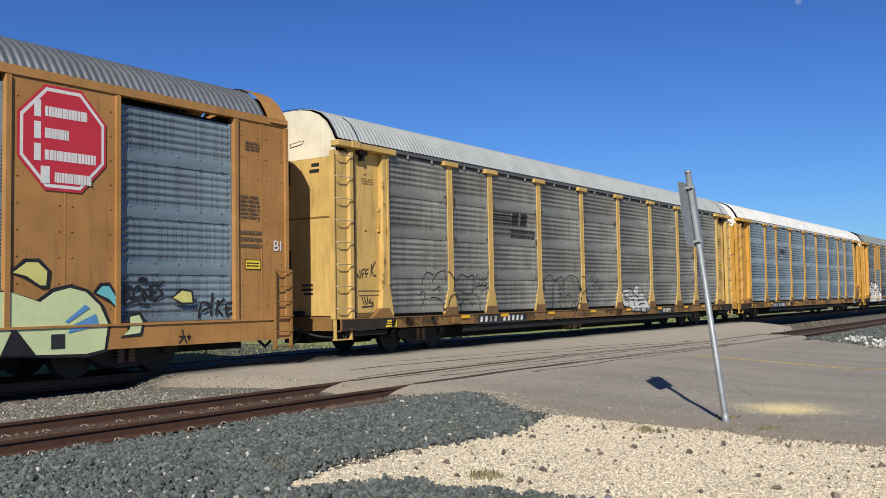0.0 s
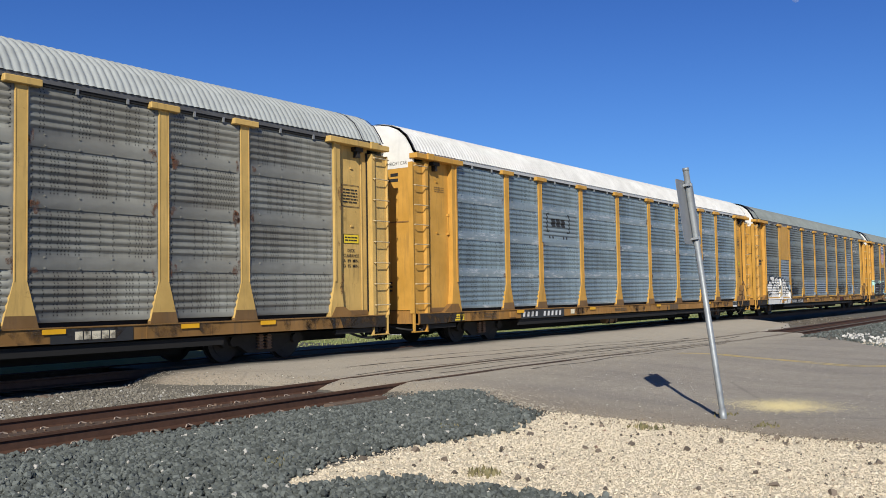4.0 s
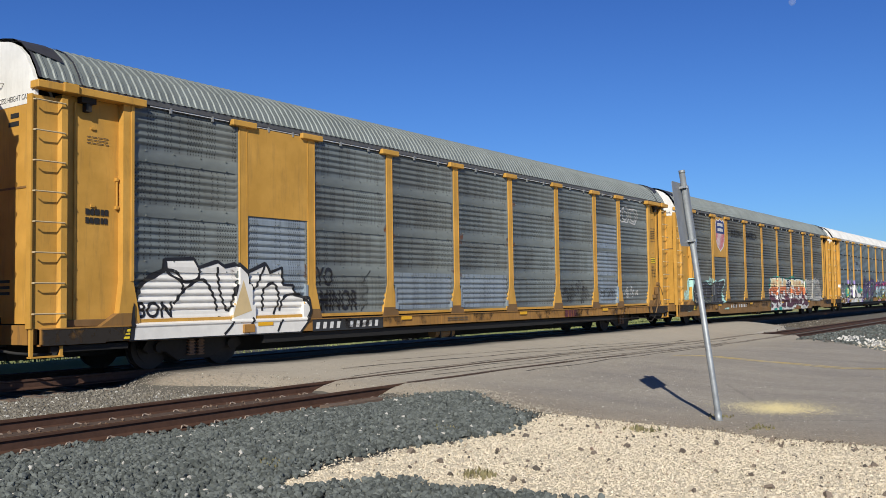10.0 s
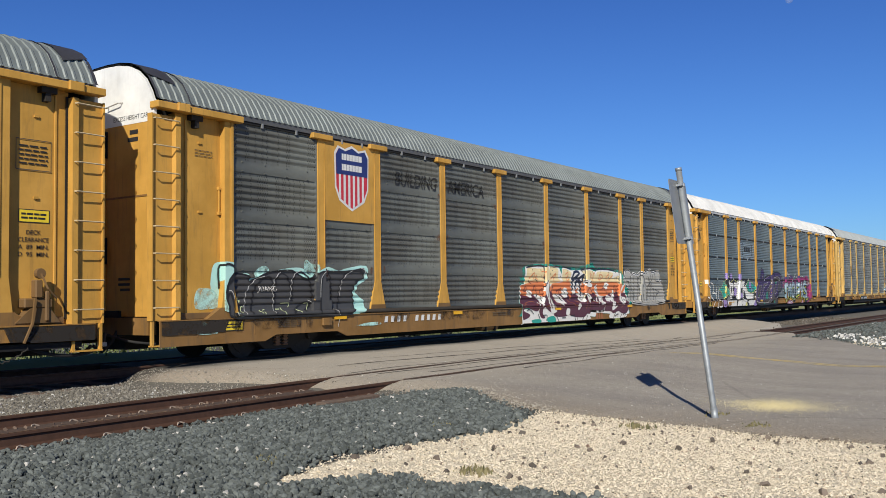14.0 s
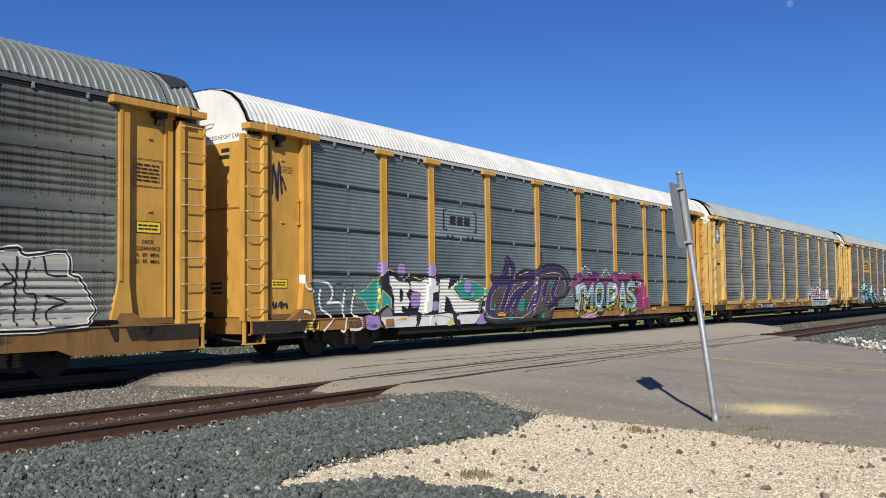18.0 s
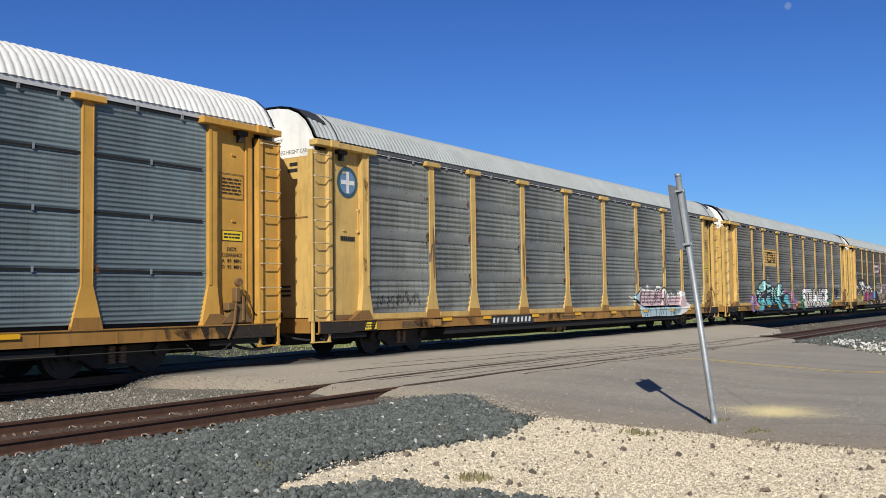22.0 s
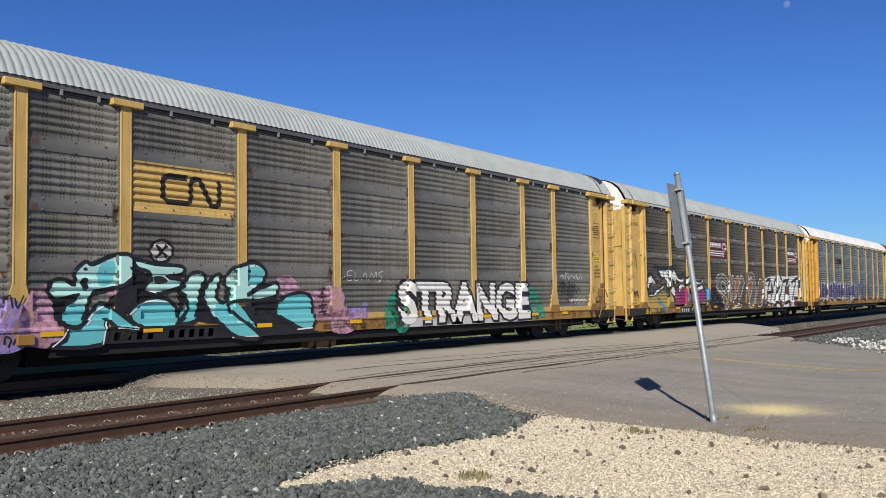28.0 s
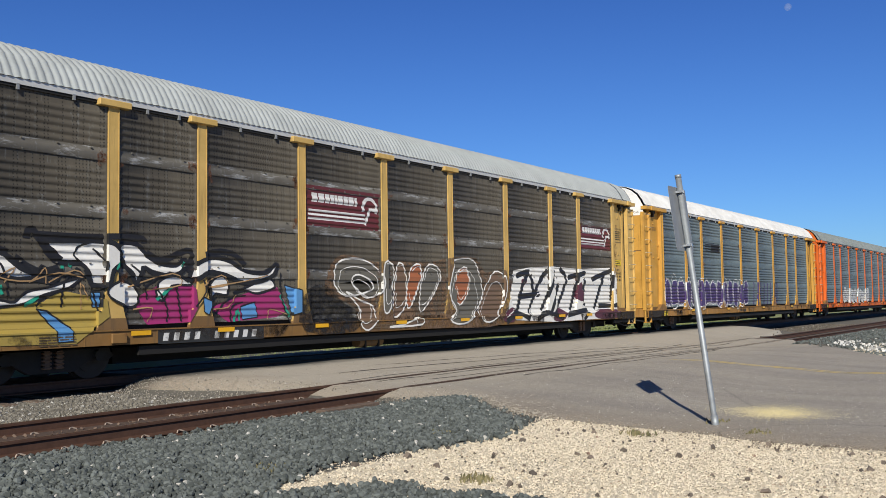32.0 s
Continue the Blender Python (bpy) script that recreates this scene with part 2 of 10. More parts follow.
PLATE_BLACK = simple("black_lettering_plate", (0.03, 0.03, 0.03), 0.5, 0.0, 5.0, 0.2)
LETTER_WHITE = simple("white_lettering", (0.72, 0.72, 0.70), 0.5, 0.0, 9.0, 0.15)
WARN_YELLOW = simple("yellow_plate", (0.85, 0.62, 0.03), 0.5, 0.0, 6.0, 0.12)
REFLECTOR = simple("yellow_reflector", (0.80, 0.42, 0.01), 0.4, 0.0, 6.0, 0.1)
SIGN_RED = simple("red_sign_paint", (0.55, 0.03, 0.05), 0.5, 0.0, 3.0, 0.12)
MAROON = simple("maroon_paint", (0.13, 0.025, 0.03), 0.55, 0.0, 3.0, 0.2)
NAVY = simple("navy_paint", (0.02, 0.035, 0.16), 0.5, 0.0, 3.0, 0.12)
TEAL_DARK = simple("dark_teal_paint", (0.03, 0.09, 0.12), 0.5, 0.0, 3.0, 0.12)
LIGHT_BLUE = simple("light_blue_paint", (0.13, 0.24, 0.40), 0.5, 0.0, 3.0, 0.12)
G_BLACK, G_WHITE = spray("black_spray", (0.012, 0.012, 0.014)), spray("white_spray", (0.80, 0.785, 0.74))
G_SILVER, G_GREY = spray("silver_spray", (0.55, 0.545, 0.52)), spray("grey_spray", (0.20, 0.20, 0.21))
G_AQUA, G_MINT = spray("aqua_spray", (0.14, 0.52, 0.56)), spray("mint_spray", (0.45, 0.74, 0.68))
G_PINK, G_LILAC = spray("pink_spray", (0.55, 0.30, 0.42)), spray("lilac_spray", (0.36, 0.26, 0.56))
G_PURPLE, G_MAGENTA = spray("purple_spray", (0.060, 0.032, 0.135)), spray("magenta_spray", (0.32, 0.028, 0.14))
G_GREEN, G_RED = spray("green_spray", (0.02, 0.30, 0.20)), spray("red_spray", (0.45, 0.05, 0.05))
G_ORANGE, G_YELLOW = spray("orange_spray", (0.70, 0.22, 0.08)), spray("yellow_spray", (0.66, 0.62, 0.20))
G_BLUE, G_OLIVE = spray("blue_spray", (0.10, 0.28, 0.55)), spray("olive_spray", (0.34, 0.28, 0.07))
RUBBER = simple("black_crossing_rubber", (0.014, 0.014, 0.015), 0.85, 0.0, 5.0, 0.4)
DIRT_RUST = simple("rusty_track_dirt", (0.10, 0.064, 0.047), 0.95, 0.0, 10.0, 0.45, 0.6, (0.05, 0.035, 0.028))
CAR_WHITE = simple("white_car_paint", (0.78, 0.79, 0.80), 0.25, 0.0, 2.0, 0.03)
CAR_GLASS = simple("dark_car_glass", (0.02, 0.025, 0.03), 0.08, 0.0, 2.0, 0.05)
TYRE = simple("black_tyre", (0.02, 0.02, 0.02), 0.85, 0.0, 9.0, 0.2)
G_BROWN, G_LIME = spray("brown_spray", (0.16, 0.10, 0.06)), spray("lime_spray", (0.62, 0.70, 0.38))
G_HATCH = spray("thin_white_spray", (0.42, 0.41, 0.37))
G_UMBER = spray("umber_spray", (0.085, 0.068, 0.058))
G_TEAL, G_SKY, G_LEMON = spray("teal_spray", (0.02, 0.34, 0.27)), spray("sky_grey_spray", (0.30, 0.42, 0.48)), spray("lemon_spray", (0.42, 0.46, 0.06))
G_SAND, G_WINE, G_INK = spray("sand_spray", (0.78, 0.64, 0.36)), spray("wine_spray", (0.095, 0.022, 0.040)), spray("ink_blue_spray", (0.012, 0.016, 0.040))
G_RUSSET, G_GOLD, G_TAN = spray("russet_spray", (0.36, 0.12, 0.045)), spray("gold_spray", (0.40, 0.29, 0.065)), spray("tan_spray", (0.42, 0.26, 0.12))
G_MUD = spray("mud_grey_spray", (0.13, 0.12, 0.095))
G_ROSE, G_FROST = spray("rose_spray", (0.62, 0.46, 0.48)), spray("frost_spray", (0.42, 0.56, 0.60))
G_DARK, G_CREAM, G_CHALK = spray("dark_grey_spray", (0.06, 0.06, 0.062)), spray("cream_spray", (0.66, 0.50, 0.26)), spray("chalky_spray", (0.50, 0.47, 0.45))


def stain(name, color, lo, hi, scale):
    """A patchy see-through stain."""
    n = Nodes(name)
    n.done(color, 0.85)
    clear = n.node("ShaderNodeBsdfTransparent")
    both = n.node("ShaderNodeMixShader")
    n.link(n.ramp(n.noise(n.coords(), scale, 6, 0.75), lo, hi), both.inputs[0])
    n.link(clear.outputs[0], both.inputs[1])
    n.link(n.bsdf.outputs[0], both.inputs[2])
    n.link(both.outputs[0], n.tree.nodes["Material Output"].inputs["Surface"])
    return n.mat


CLOUDS = {}


def cloud_of(material):
    """Thin, drifted overspray in the colour of a spray paint."""
    if material.name not in SPRAYED:
        return material
    if material.name not in CLOUDS:
        CLOUDS[material.name] = stain("thin_" + material.name, SPRAYED[material.name], 0.34, 0.60, 4.0)
    return CLOUDS[material.name]


RUST_STAIN = stain("rust_stain", (0.15, 0.055, 0.022), 0.42, 0.66, 9.0)
GRIME_HEAVY = stain("heavy_grime", (0.022, 0.017, 0.013), 0.24, 0.50, 2.2)
GRIME = stain("dark_grime", (0.035, 0.025, 0.018), 0.44, 0.72, 3.0)

# ---- mesh helpers ----
def part(name, bm, material, parent, label="", at=(0, 0, 0), smooth=False):
    """Links a bmesh, or a ready mesh, as one mesh object under a thing or a part."""
    if isinstance(bm, bmesh.types.BMesh):
        me = bpy.data.meshes.new(name)
        bm.to_mesh(me)
        bm.free()
        if smooth:
            me.polygons.foreach_set("use_smooth", [True] * len(me.polygons))
    else:
        me = bm
    if material and not me.materials:
        me.materials.append(material)
    ob = new(name, me)
    ob.parent = parent
    ob.location = at
    return tagged(ob, label) if label else ob


def thing(name, label, category, group="", at=(0, 0, 0), kind=""):
    ob = new(name)
    ob.location = at
    ob.empty_display_size = 0.2
    return tagged(ob, label, category, group, kind)


STORE = {}


def shared(key, material, make):
    """A mesh that is built once for each key and material."""
    k = (key, material.name)
    if k not in STORE:
        me = bpy.data.meshes.new(str(key[0]))
        bm = make()
        bm.to_mesh(me)
        bm.free()
        me.materials.append(material)
        STORE[k] = me
    return STORE[k]


def box(bm, x0, x1, y0, y1, z0, z1, bevel=0.0):
    r = bmesh.ops.create_cube(bm, size=1.0)
    for v in r["verts"]:
        v.co = Vector((x0 + (v.co.x + 0.5) * (x1 - x0), y0 + (v.co.y + 0.5) * (y1 - y0), z0 + (v.co.z + 0.5) * (z1 - z0)))
    if bevel:
        edges = list({e for v in r["verts"] for e in v.link_edges})
        bmesh.ops.bevel(bm, geom=edges, offset=bevel, segments=1, affect="EDGES")
    return bm


def boxes(*sizes, bevel=0.0):
    bm = bmesh.new()
    for s in sizes:
        box(bm, *s, bevel=bevel)
    return bm


def prism(bm, outline, axis, a, b):
    """An outline of (u, v) pairs pushed from a to b along an axis (x: u=y, v=z; y: u=x, v=z; z: u=x, v=y)."""
    def at(u, v, w):
        return (w, u, v) if axis == "x" else (u, w, v) if axis == "y" else (u, v, w)
    lo = [bm.verts.new(at(u, v, a)) for u, v in outline]
    hi = [bm.verts.new(at(u, v, b)) for u, v in outline]
    n = len(outline)
    faces = [bm.faces.new(lo), bm.faces.new(hi[::-1])]
    for i in range(n):
        faces.append(bm.faces.new((lo[i], hi[i], hi[(i + 1) % n], lo[(i + 1) % n])))
    bmesh.ops.recalc_face_normals(bm, faces=faces)
    return bm


def tube(bm, points, radius, sides=6):
    """A round bar through the points."""
    pts = [Vector(p) for p in points]
    rings = []
    for i, p in enumerate(pts):
        d = (pts[min(i + 1, len(pts) - 1)] - pts[max(i - 1, 0)]).normalized()
        side = d.orthogonal().normalized() if not rings else (prev - prev.dot(d) * d).normalized()
        prev = side
        up = d.cross(side)
        rings.append([bm.verts.new(p + radius * (math.cos(2 * math.pi * k / sides) * side + math.sin(2 * math.pi * k / sides) * up)) for k in range(sides)])
    for a, b in zip(rings, rings[1:]):
        for k in range(sides):
            bm.faces.new((a[k], a[(k + 1) % sides], b[(k + 1) % sides], b[k]))
    bm.faces.new(rings[0][::-1])
    bm.faces.new(rings[-1])
    return bm


def disc(bm, x, y0, y1, z, radius, sides=20):
    """A cylinder whose axis runs along y."""
    return prism(bm, [(x + radius * math.cos(2 * math.pi * k / sides), z + radius * math.sin(2 * math.pi * k / sides)) for k in range(sides)], "y", y0, y1)


def smooth01(a, b, v):
    t = min(1.0, max(0.0, (v - a) / (b - a)))
    return t * t * (3 - 2 * t)


# ---- ground, road and tracks ----
NEAR_Y0, NEAR_Y1, FAR_Y = 9.45, 10.90, 15.55


def rail_z(x):
    return -0.14 - 0.18 * smooth01(15, 33, x)


def road_left(y):
    return 11.3 + 0.55 * smooth01(6.0, 8.0, y) + 0.18 * math.sin(y * 1.7) - 0.9 * smooth01(11.5, 14, y) - 0.5 * smooth01(3.0, 1.0, y) + 6.0 * smooth01(16, 18, y)


def road_right(y):
    return 33.2 - 7.0 * smooth01(10.5, 1.0, y) + 0.2 * math.sin(y * 1.3) - 6.5 * smooth01(16, 20, y) + (4.5 * smooth01(7.8, 9.3, y) + 9.0 * smooth01(10.9, 12.2, y)) * smooth01(16.5, 14.6, y)


def in_road(x, y):
    return smooth01(road_left(y) - 0.4, road_left(y) + 0.6, x) * smooth01(road_right(y) + 0.4, road_right(y) - 0.6, x)


def ground_z(x, y):
    r = in_road(x, y)
    base = -0.42 + 0.25 * smooth01(4.0, 8.6, y)
    rise = base + (0.11 * smooth01(11.2, 14.4, y) - 0.34 * smooth01(17.3, 22, y))
    lay = rail_z(x) - 0.19
    low = base + (lay - base) * smooth01(7.6, 9.2, y) + 0.04 * smooth01(12.0, 14.2, y) - 0.12 * smooth01(17.5, 20, y) + 0.36 * smooth01(18.6, 19.8, y) * smooth01(23, 21, y)
    dip = 0.86 * (rail_z(x) + 0.14) * smooth01(5.0, 9.0, y) * smooth01(14, 11.5, y)
    return (rise + dip) * r + low * (1 - r) + 0.012 * math.sin(x * 1.9 + y) * math.sin(y * 2.3)


def sheet_grid(xs, ys, height, keep=None):
    nx = len(xs)
    verts = [(x, y, height(x, y)) for y in ys for x in xs]
    faces = []
    for j in range(len(ys) - 1):
        for i in range(nx - 1):
            if keep is None or keep((xs[i] + xs[i + 1]) / 2, (ys[j] + ys[j + 1]) / 2):
                faces.append((j * nx + i, j * nx + i + 1, (j + 1) * nx + i + 1, (j + 1) * nx + i))
    return verts, faces


def mesh_from(name, verts, faces, material, smooth=True):
    me = bpy.data.meshes.new(name)
    me.from_pydata(verts, [], faces)
    me.materials.append(material)
    if smooth:
        me.polygons.foreach_set("use_smooth", [True] * len(me.polygons))
    return me


def ground_material():
    n = Nodes("ground_soil_and_grass")
    vec = n.world()
    sep = n.node("ShaderNodeSeparateXYZ")
    n.link(vec, sep.inputs[0])
    wob = n.math("MULTIPLY", n.math("SUBTRACT", n.noise(vec, 0.8, 5), 0.5), 2.2)
    y = n.math("ADD", sep.outputs[1], wob)
    soil = n.mix(n.noise(vec, 22, 6, 0.75), (0.07, 0.066, 0.058), (0.20, 0.185, 0.155))
    grass = n.mix(n.noise(vec, 9, 6, 0.75), (0.15, 0.19, 0.06), (0.28, 0.31, 0.12))
    grass = n.mix(n.ramp(n.noise(vec, 0.35, 4), 0.45, 0.65), grass, (0.30, 0.28, 0.12))
    c = n.mix(n.ramp(y, 18.4, 19.2), soil, grass)
    # crushed pale limestone beside the road
    yy = n.math("ADD", sep.outputs[1], n.math("MULTIPLY", n.math("SUBTRACT", n.noise(vec, 2.2, 5, 0.7), 0.5), 0.5))
    stone = n.mix(n.noise(vec, 55, 6, 0.8), (0.55, 0.465, 0.335), (0.80, 0.72, 0.56))
    stone = n.mix(n.math("MULTIPLY", n.ramp(n.noise(vec, 1.3, 5), 0.5, 0.7), 0.2), stone, (0.42, 0.37, 0.29))
    # bed of the main track, darkened to paint in the train's shade
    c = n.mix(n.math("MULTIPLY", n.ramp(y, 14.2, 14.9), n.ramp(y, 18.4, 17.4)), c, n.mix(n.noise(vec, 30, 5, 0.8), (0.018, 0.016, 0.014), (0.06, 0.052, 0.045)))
    c = n.mix(n.math("MULTIPLY", n.ramp(yy, 6.02, 5.92), n.ramp(n.math("ADD", sep.outputs[0], n.math("MULTIPLY", sep.outputs[1], 0.55)), 8.85, 9.05)), c, stone)
    dark = n.mix(n.noise(vec, 40, 5, 0.8), (0.022, 0.023, 0.022), (0.06, 0.062, 0.058))
    c = n.mix(n.math("MULTIPLY", n.math("MULTIPLY", n.ramp(n.math("ADD", sep.outputs[0], n.math("MULTIPLY", sep.outputs[1], 0.55)), 9.05, 8.85), n.ramp(yy, 6.1, 5.9)), n.ramp(sep.outputs[1], 2.2, 3.2)), c, dark)
    c = n.mix(n.math("MULTIPLY", n.math("MULTIPLY", n.ramp(yy, 5.92, 6.02), n.ramp(sep.outputs[1], 9.4, 9.0)), n.ramp(sep.outputs[0], 11.2, 10.8)), c, dark)
    return n.done(c, 0.95, 0.0, n.noise(vec, 45, 5, 0.8), 0.6, 0.03)


def road_material():
    n = Nodes("worn_asphalt")
    vec = n.world()
    sep = n.node("ShaderNodeSeparateXYZ")
    n.link(vec, sep.inputs[0])
    c = n.mix(n.ramp(n.noise(vec, 38, 8, 0.85), 0.34, 0.66), (0.235, 0.212, 0.178), (0.545, 0.50, 0.43))
    c = n.mix(n.math("MULTIPLY", n.ramp(n.noise(vec, 8, 10, 0.92), 0.44, 0.56), 0.4), c, (0.22, 0.195, 0.16))
    c = n.mix(n.math("MULTIPLY", n.ramp(n.noise(vec, 24, 4, 0.8), 0.66, 0.70), 0.6), c, (0.62, 0.57, 0.48))
    c = n.mix(n.math("MULTIPLY", n.ramp(n.noise(n.world((1, 1, 1)), 5.0, 6, 0.8), 0.5, 0.72), 0.35), c, (0.16, 0.145, 0.125))
    c = n.mix(n.ramp(n.noise(n.world((0.5, 0.12, 0.5)), 1.6, 5), 0.35, 0.7), c, n.mix(0.45, c, (0.17, 0.155, 0.145)))
    pale = n.math("MULTIPLY", n.ramp(n.math("ADD", sep.outputs[1], n.math("MULTIPLY", n.noise(vec, 1.2, 5), 2.0)), 8.2, 10.4), 0.55)
    c = n.mix(pale, c, n.mix(n.noise(vec, 40, 5, 0.8), (0.33, 0.295, 0.235), (0.60, 0.545, 0.45)))
    grit = n.ramp(n.math("ADD", sep.outputs[0], n.math("MULTIPLY", n.noise(vec, 2.5, 6, 0.8), 2.4)), 14.2, 12.4)
    c = n.mix(n.math("MULTIPLY", grit, 0.8), c, n.mix(n.ramp(n.noise(vec, 30, 7, 0.85), 0.36, 0.64), (0.16, 0.13, 0.095), (0.46, 0.39, 0.30)))
    # shade beneath the train, mixed into the asphalt colour
    train_shade = n.ramp(n.math("ADD", sep.outputs[1], n.math("MULTIPLY", n.noise(vec, 1.8, 5, 0.7), 0.8)), 14.15, 14.75)
    c = n.mix(n.math("MULTIPLY", train_shade, 0.85), c, (0.03, 0.028, 0.026))
    crack = n.node("ShaderNodeTexVoronoi", Scale=0.16)
    crack.feature = "DISTANCE_TO_EDGE"
    warp = n.mix(0.12, vec, n.node("ShaderNodeTexNoise", Scale=1.5).outputs["Color"])
    n.link(warp, crack.inputs["Vector"])
    c = n.mix(n.math("MULTIPLY", n.ramp(crack.outputs["Distance"], 0.005, 0.001), 0.2), c, (0.07, 0.065, 0.06))
    return n.done(c, 0.9, 0.0, n.noise(vec, 45, 8, 0.85), 0.7, 0.012)


def stones_mesh(name, count, place, lo, hi, material, seed, flat=0.75, round_stone=False):
    """Broken stones: irregular lumps of six or twenty faces, each turned its own way."""
    rng = np.random.default_rng(seed)
    pts = place(rng, count)
    count = len(pts)
    if round_stone:
        g = (1 + 5 ** 0.5) / 2
        base = np.array([(-1, g, 0), (1, g, 0), (-1, -g, 0), (1, -g, 0), (0, -1, g), (0, 1, g), (0, -1, -g), (0, 1, -g), (g, 0, -1), (g, 0, 1), (-g, 0, -1), (-g, 0, 1)]) / 1.9
        face = np.array([(0, 11, 5), (0, 5, 1), (0, 1, 7), (0, 7, 10), (0, 10, 11), (1, 5, 9), (5, 11, 4), (11, 10, 2), (10, 7, 6), (7, 1, 8)])
        face = np.vstack([face, [(3, 9, 4), (3, 4, 2), (3, 2, 6), (3, 6, 8), (3, 8, 9), (4, 9, 5), (2, 4, 11), (6, 2, 10), (8, 6, 7), (9, 8, 1)]])
        v = base[None] * (0.72 + 0.40 * rng.random((count, 12, 1))) * (0.85 + 0.3 * rng.random((count, 12, 3)))
    else:
        base = np.array([(x, y, z) for x in (-1, 1) for y in (-1, 1) for z in (-1, 1)], float)
        face = np.array([(0, 1, 3, 2), (4, 6, 7, 5), (0, 4, 5, 1), (2, 3, 7, 6), (0, 2, 6, 4), (1, 5, 7, 3)])
        v = base[None] * (0.62 + 0.38 * rng.random((count, 8, 3)))
    size = lo + (hi - lo) * rng.random((count, 1, 1)) ** 1.8
    v = v * size * 0.5 * (0.65 + 0.5 * rng.random((count, 1, 3)))
    v[:, :, 2] *= flat
    q = rng.normal(size=(count, 4))
    q /= np.linalg.norm(q, axis=1, keepdims=True)
    w, a, b, c = q.T
    rot = np.stack([1 - 2 * (b * b + c * c), 2 * (a * b - c * w), 2 * (a * c + b * w), 2 * (a * b + c * w), 1 - 2 * (a * a + c * c),
                    2 * (b * c - a * w), 2 * (a * c - b * w), 2 * (b * c + a * w), 1 - 2 * (a * a + b * b)], 1).reshape(-1, 3, 3)
    v = np.einsum("nij,nkj->nki", rot, v) + pts[:, None, :]
    if round_stone:
        v[:, :, 2] += 0.022 * rng.random((count, 1))
    f = (face[None] + len(base) * np.arange(count)[:, None, None]).reshape(-1, face.shape[1])
    me = bpy.data.meshes.new(name)
    me.from_pydata(v.reshape(-1, 3).tolist(), [], f.tolist())
    me.materials.append(material)
    return me


def stone_material(name, dark, light, odd, share):
    n = Nodes(name)
    r = n.island()
    c = n.mix(r, dark, light)
    c = n.mix(n.math("GREATER_THAN", r, 1 - share), c, odd)
    c = n.mix(n.math("MULTIPLY", n.noise(n.world(), 80, 3), 0.4), c, dark)
    return n.done(c, 0.9)


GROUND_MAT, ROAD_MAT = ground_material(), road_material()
BALLAST = stone_material("grey_green_ballast_stone", (0.048, 0.056, 0.053), (0.175, 0.195, 0.185), (0.56, 0.54, 0.50), 0.012)
LIMESTONE = stone_material("pale_limestone_chips", (0.57, 0.49, 0.37), (0.79, 0.715, 0.575), (0.26, 0.19, 0.13), 0.04)
GREY_DUST = stone_material("grey_dusty_stone", (0.11, 0.10, 0.082), (0.28, 0.26, 0.22), (0.5, 0.49, 0.46), 0.05)
EDGE_GRIT = stone_material("pale_road_grit", (0.27, 0.245, 0.20), (0.43, 0.395, 0.335), (0.22, 0.2, 0.17), 0.08)
BROWN_STONE = stone_material("brown_ballast_stone", (0.07, 0.06, 0.048), (0.18, 0.155, 0.125), (0.4, 0.38, 0.34), 0.03)
DUSTY_STONE = stone_material("dusty_ballast_stone", (0.12, 0.105, 0.085), (0.32, 0.29, 0.24), (0.62, 0.60, 0.56), 0.06)


def axis_steps(spans):
    out = []
    for a, b, s in spans:
        k = max(1, round((b - a) / s))
        out += [a + (b - a) * i / k for i in range(k)]
    return out + [spans[-1][1]]


def build_ground():
    xs = axis_steps([(-3000, -300, 900), (-300, -40, 65), (-40, -4, 6), (-4, 2, 1), (2, 16, 0.2), (16, 40, 0.5), (40, 90, 5), (90, 300, 50), (300, 3000, 900)])
    ys = axis_steps([(-3000, -300, 900), (-300, -20, 70), (-20, 0, 4), (0, 20, 0.2), (20, 40, 2), (40, 300, 40), (300, 3000, 900)])
    verts, faces = sheet_grid(xs, ys, ground_z)
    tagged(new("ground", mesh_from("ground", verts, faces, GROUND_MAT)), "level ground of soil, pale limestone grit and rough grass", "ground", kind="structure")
    # the road sheet lies on it
    ry = axis_steps([(-60, 0, 10), (0, 16.5, 0.15), (16.5, 26, 0.6), (26, 140, 12)])
    cols = 44
    verts, faces = [], []
    for j, y in enumerate(ry):
        a, b = road_left(y), road_right(y)
        a += 0.10 * noise.noise((0, y * 2.2, 3)) + 0.05 * noise.noise((0, y * 9, 7))
        b += 0.25 * noise.noise((5, y * 1.6, 3))
        for i in range(cols + 1):
            x = a + (b - a) * (i / cols) ** 1.25
            edge = min(1.0, min(i, cols - i) / 2)
            verts.append((x, y, ground_z(x, y) + 0.004 + 0.022 * edge))
    for j in range(len(ry) - 1):
        for i in range(cols):
            k = j * (cols + 1) + i
            faces.append((k, k + 1, k + cols + 2, k + cols + 1))
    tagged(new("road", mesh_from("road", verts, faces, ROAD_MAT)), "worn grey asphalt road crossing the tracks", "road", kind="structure")


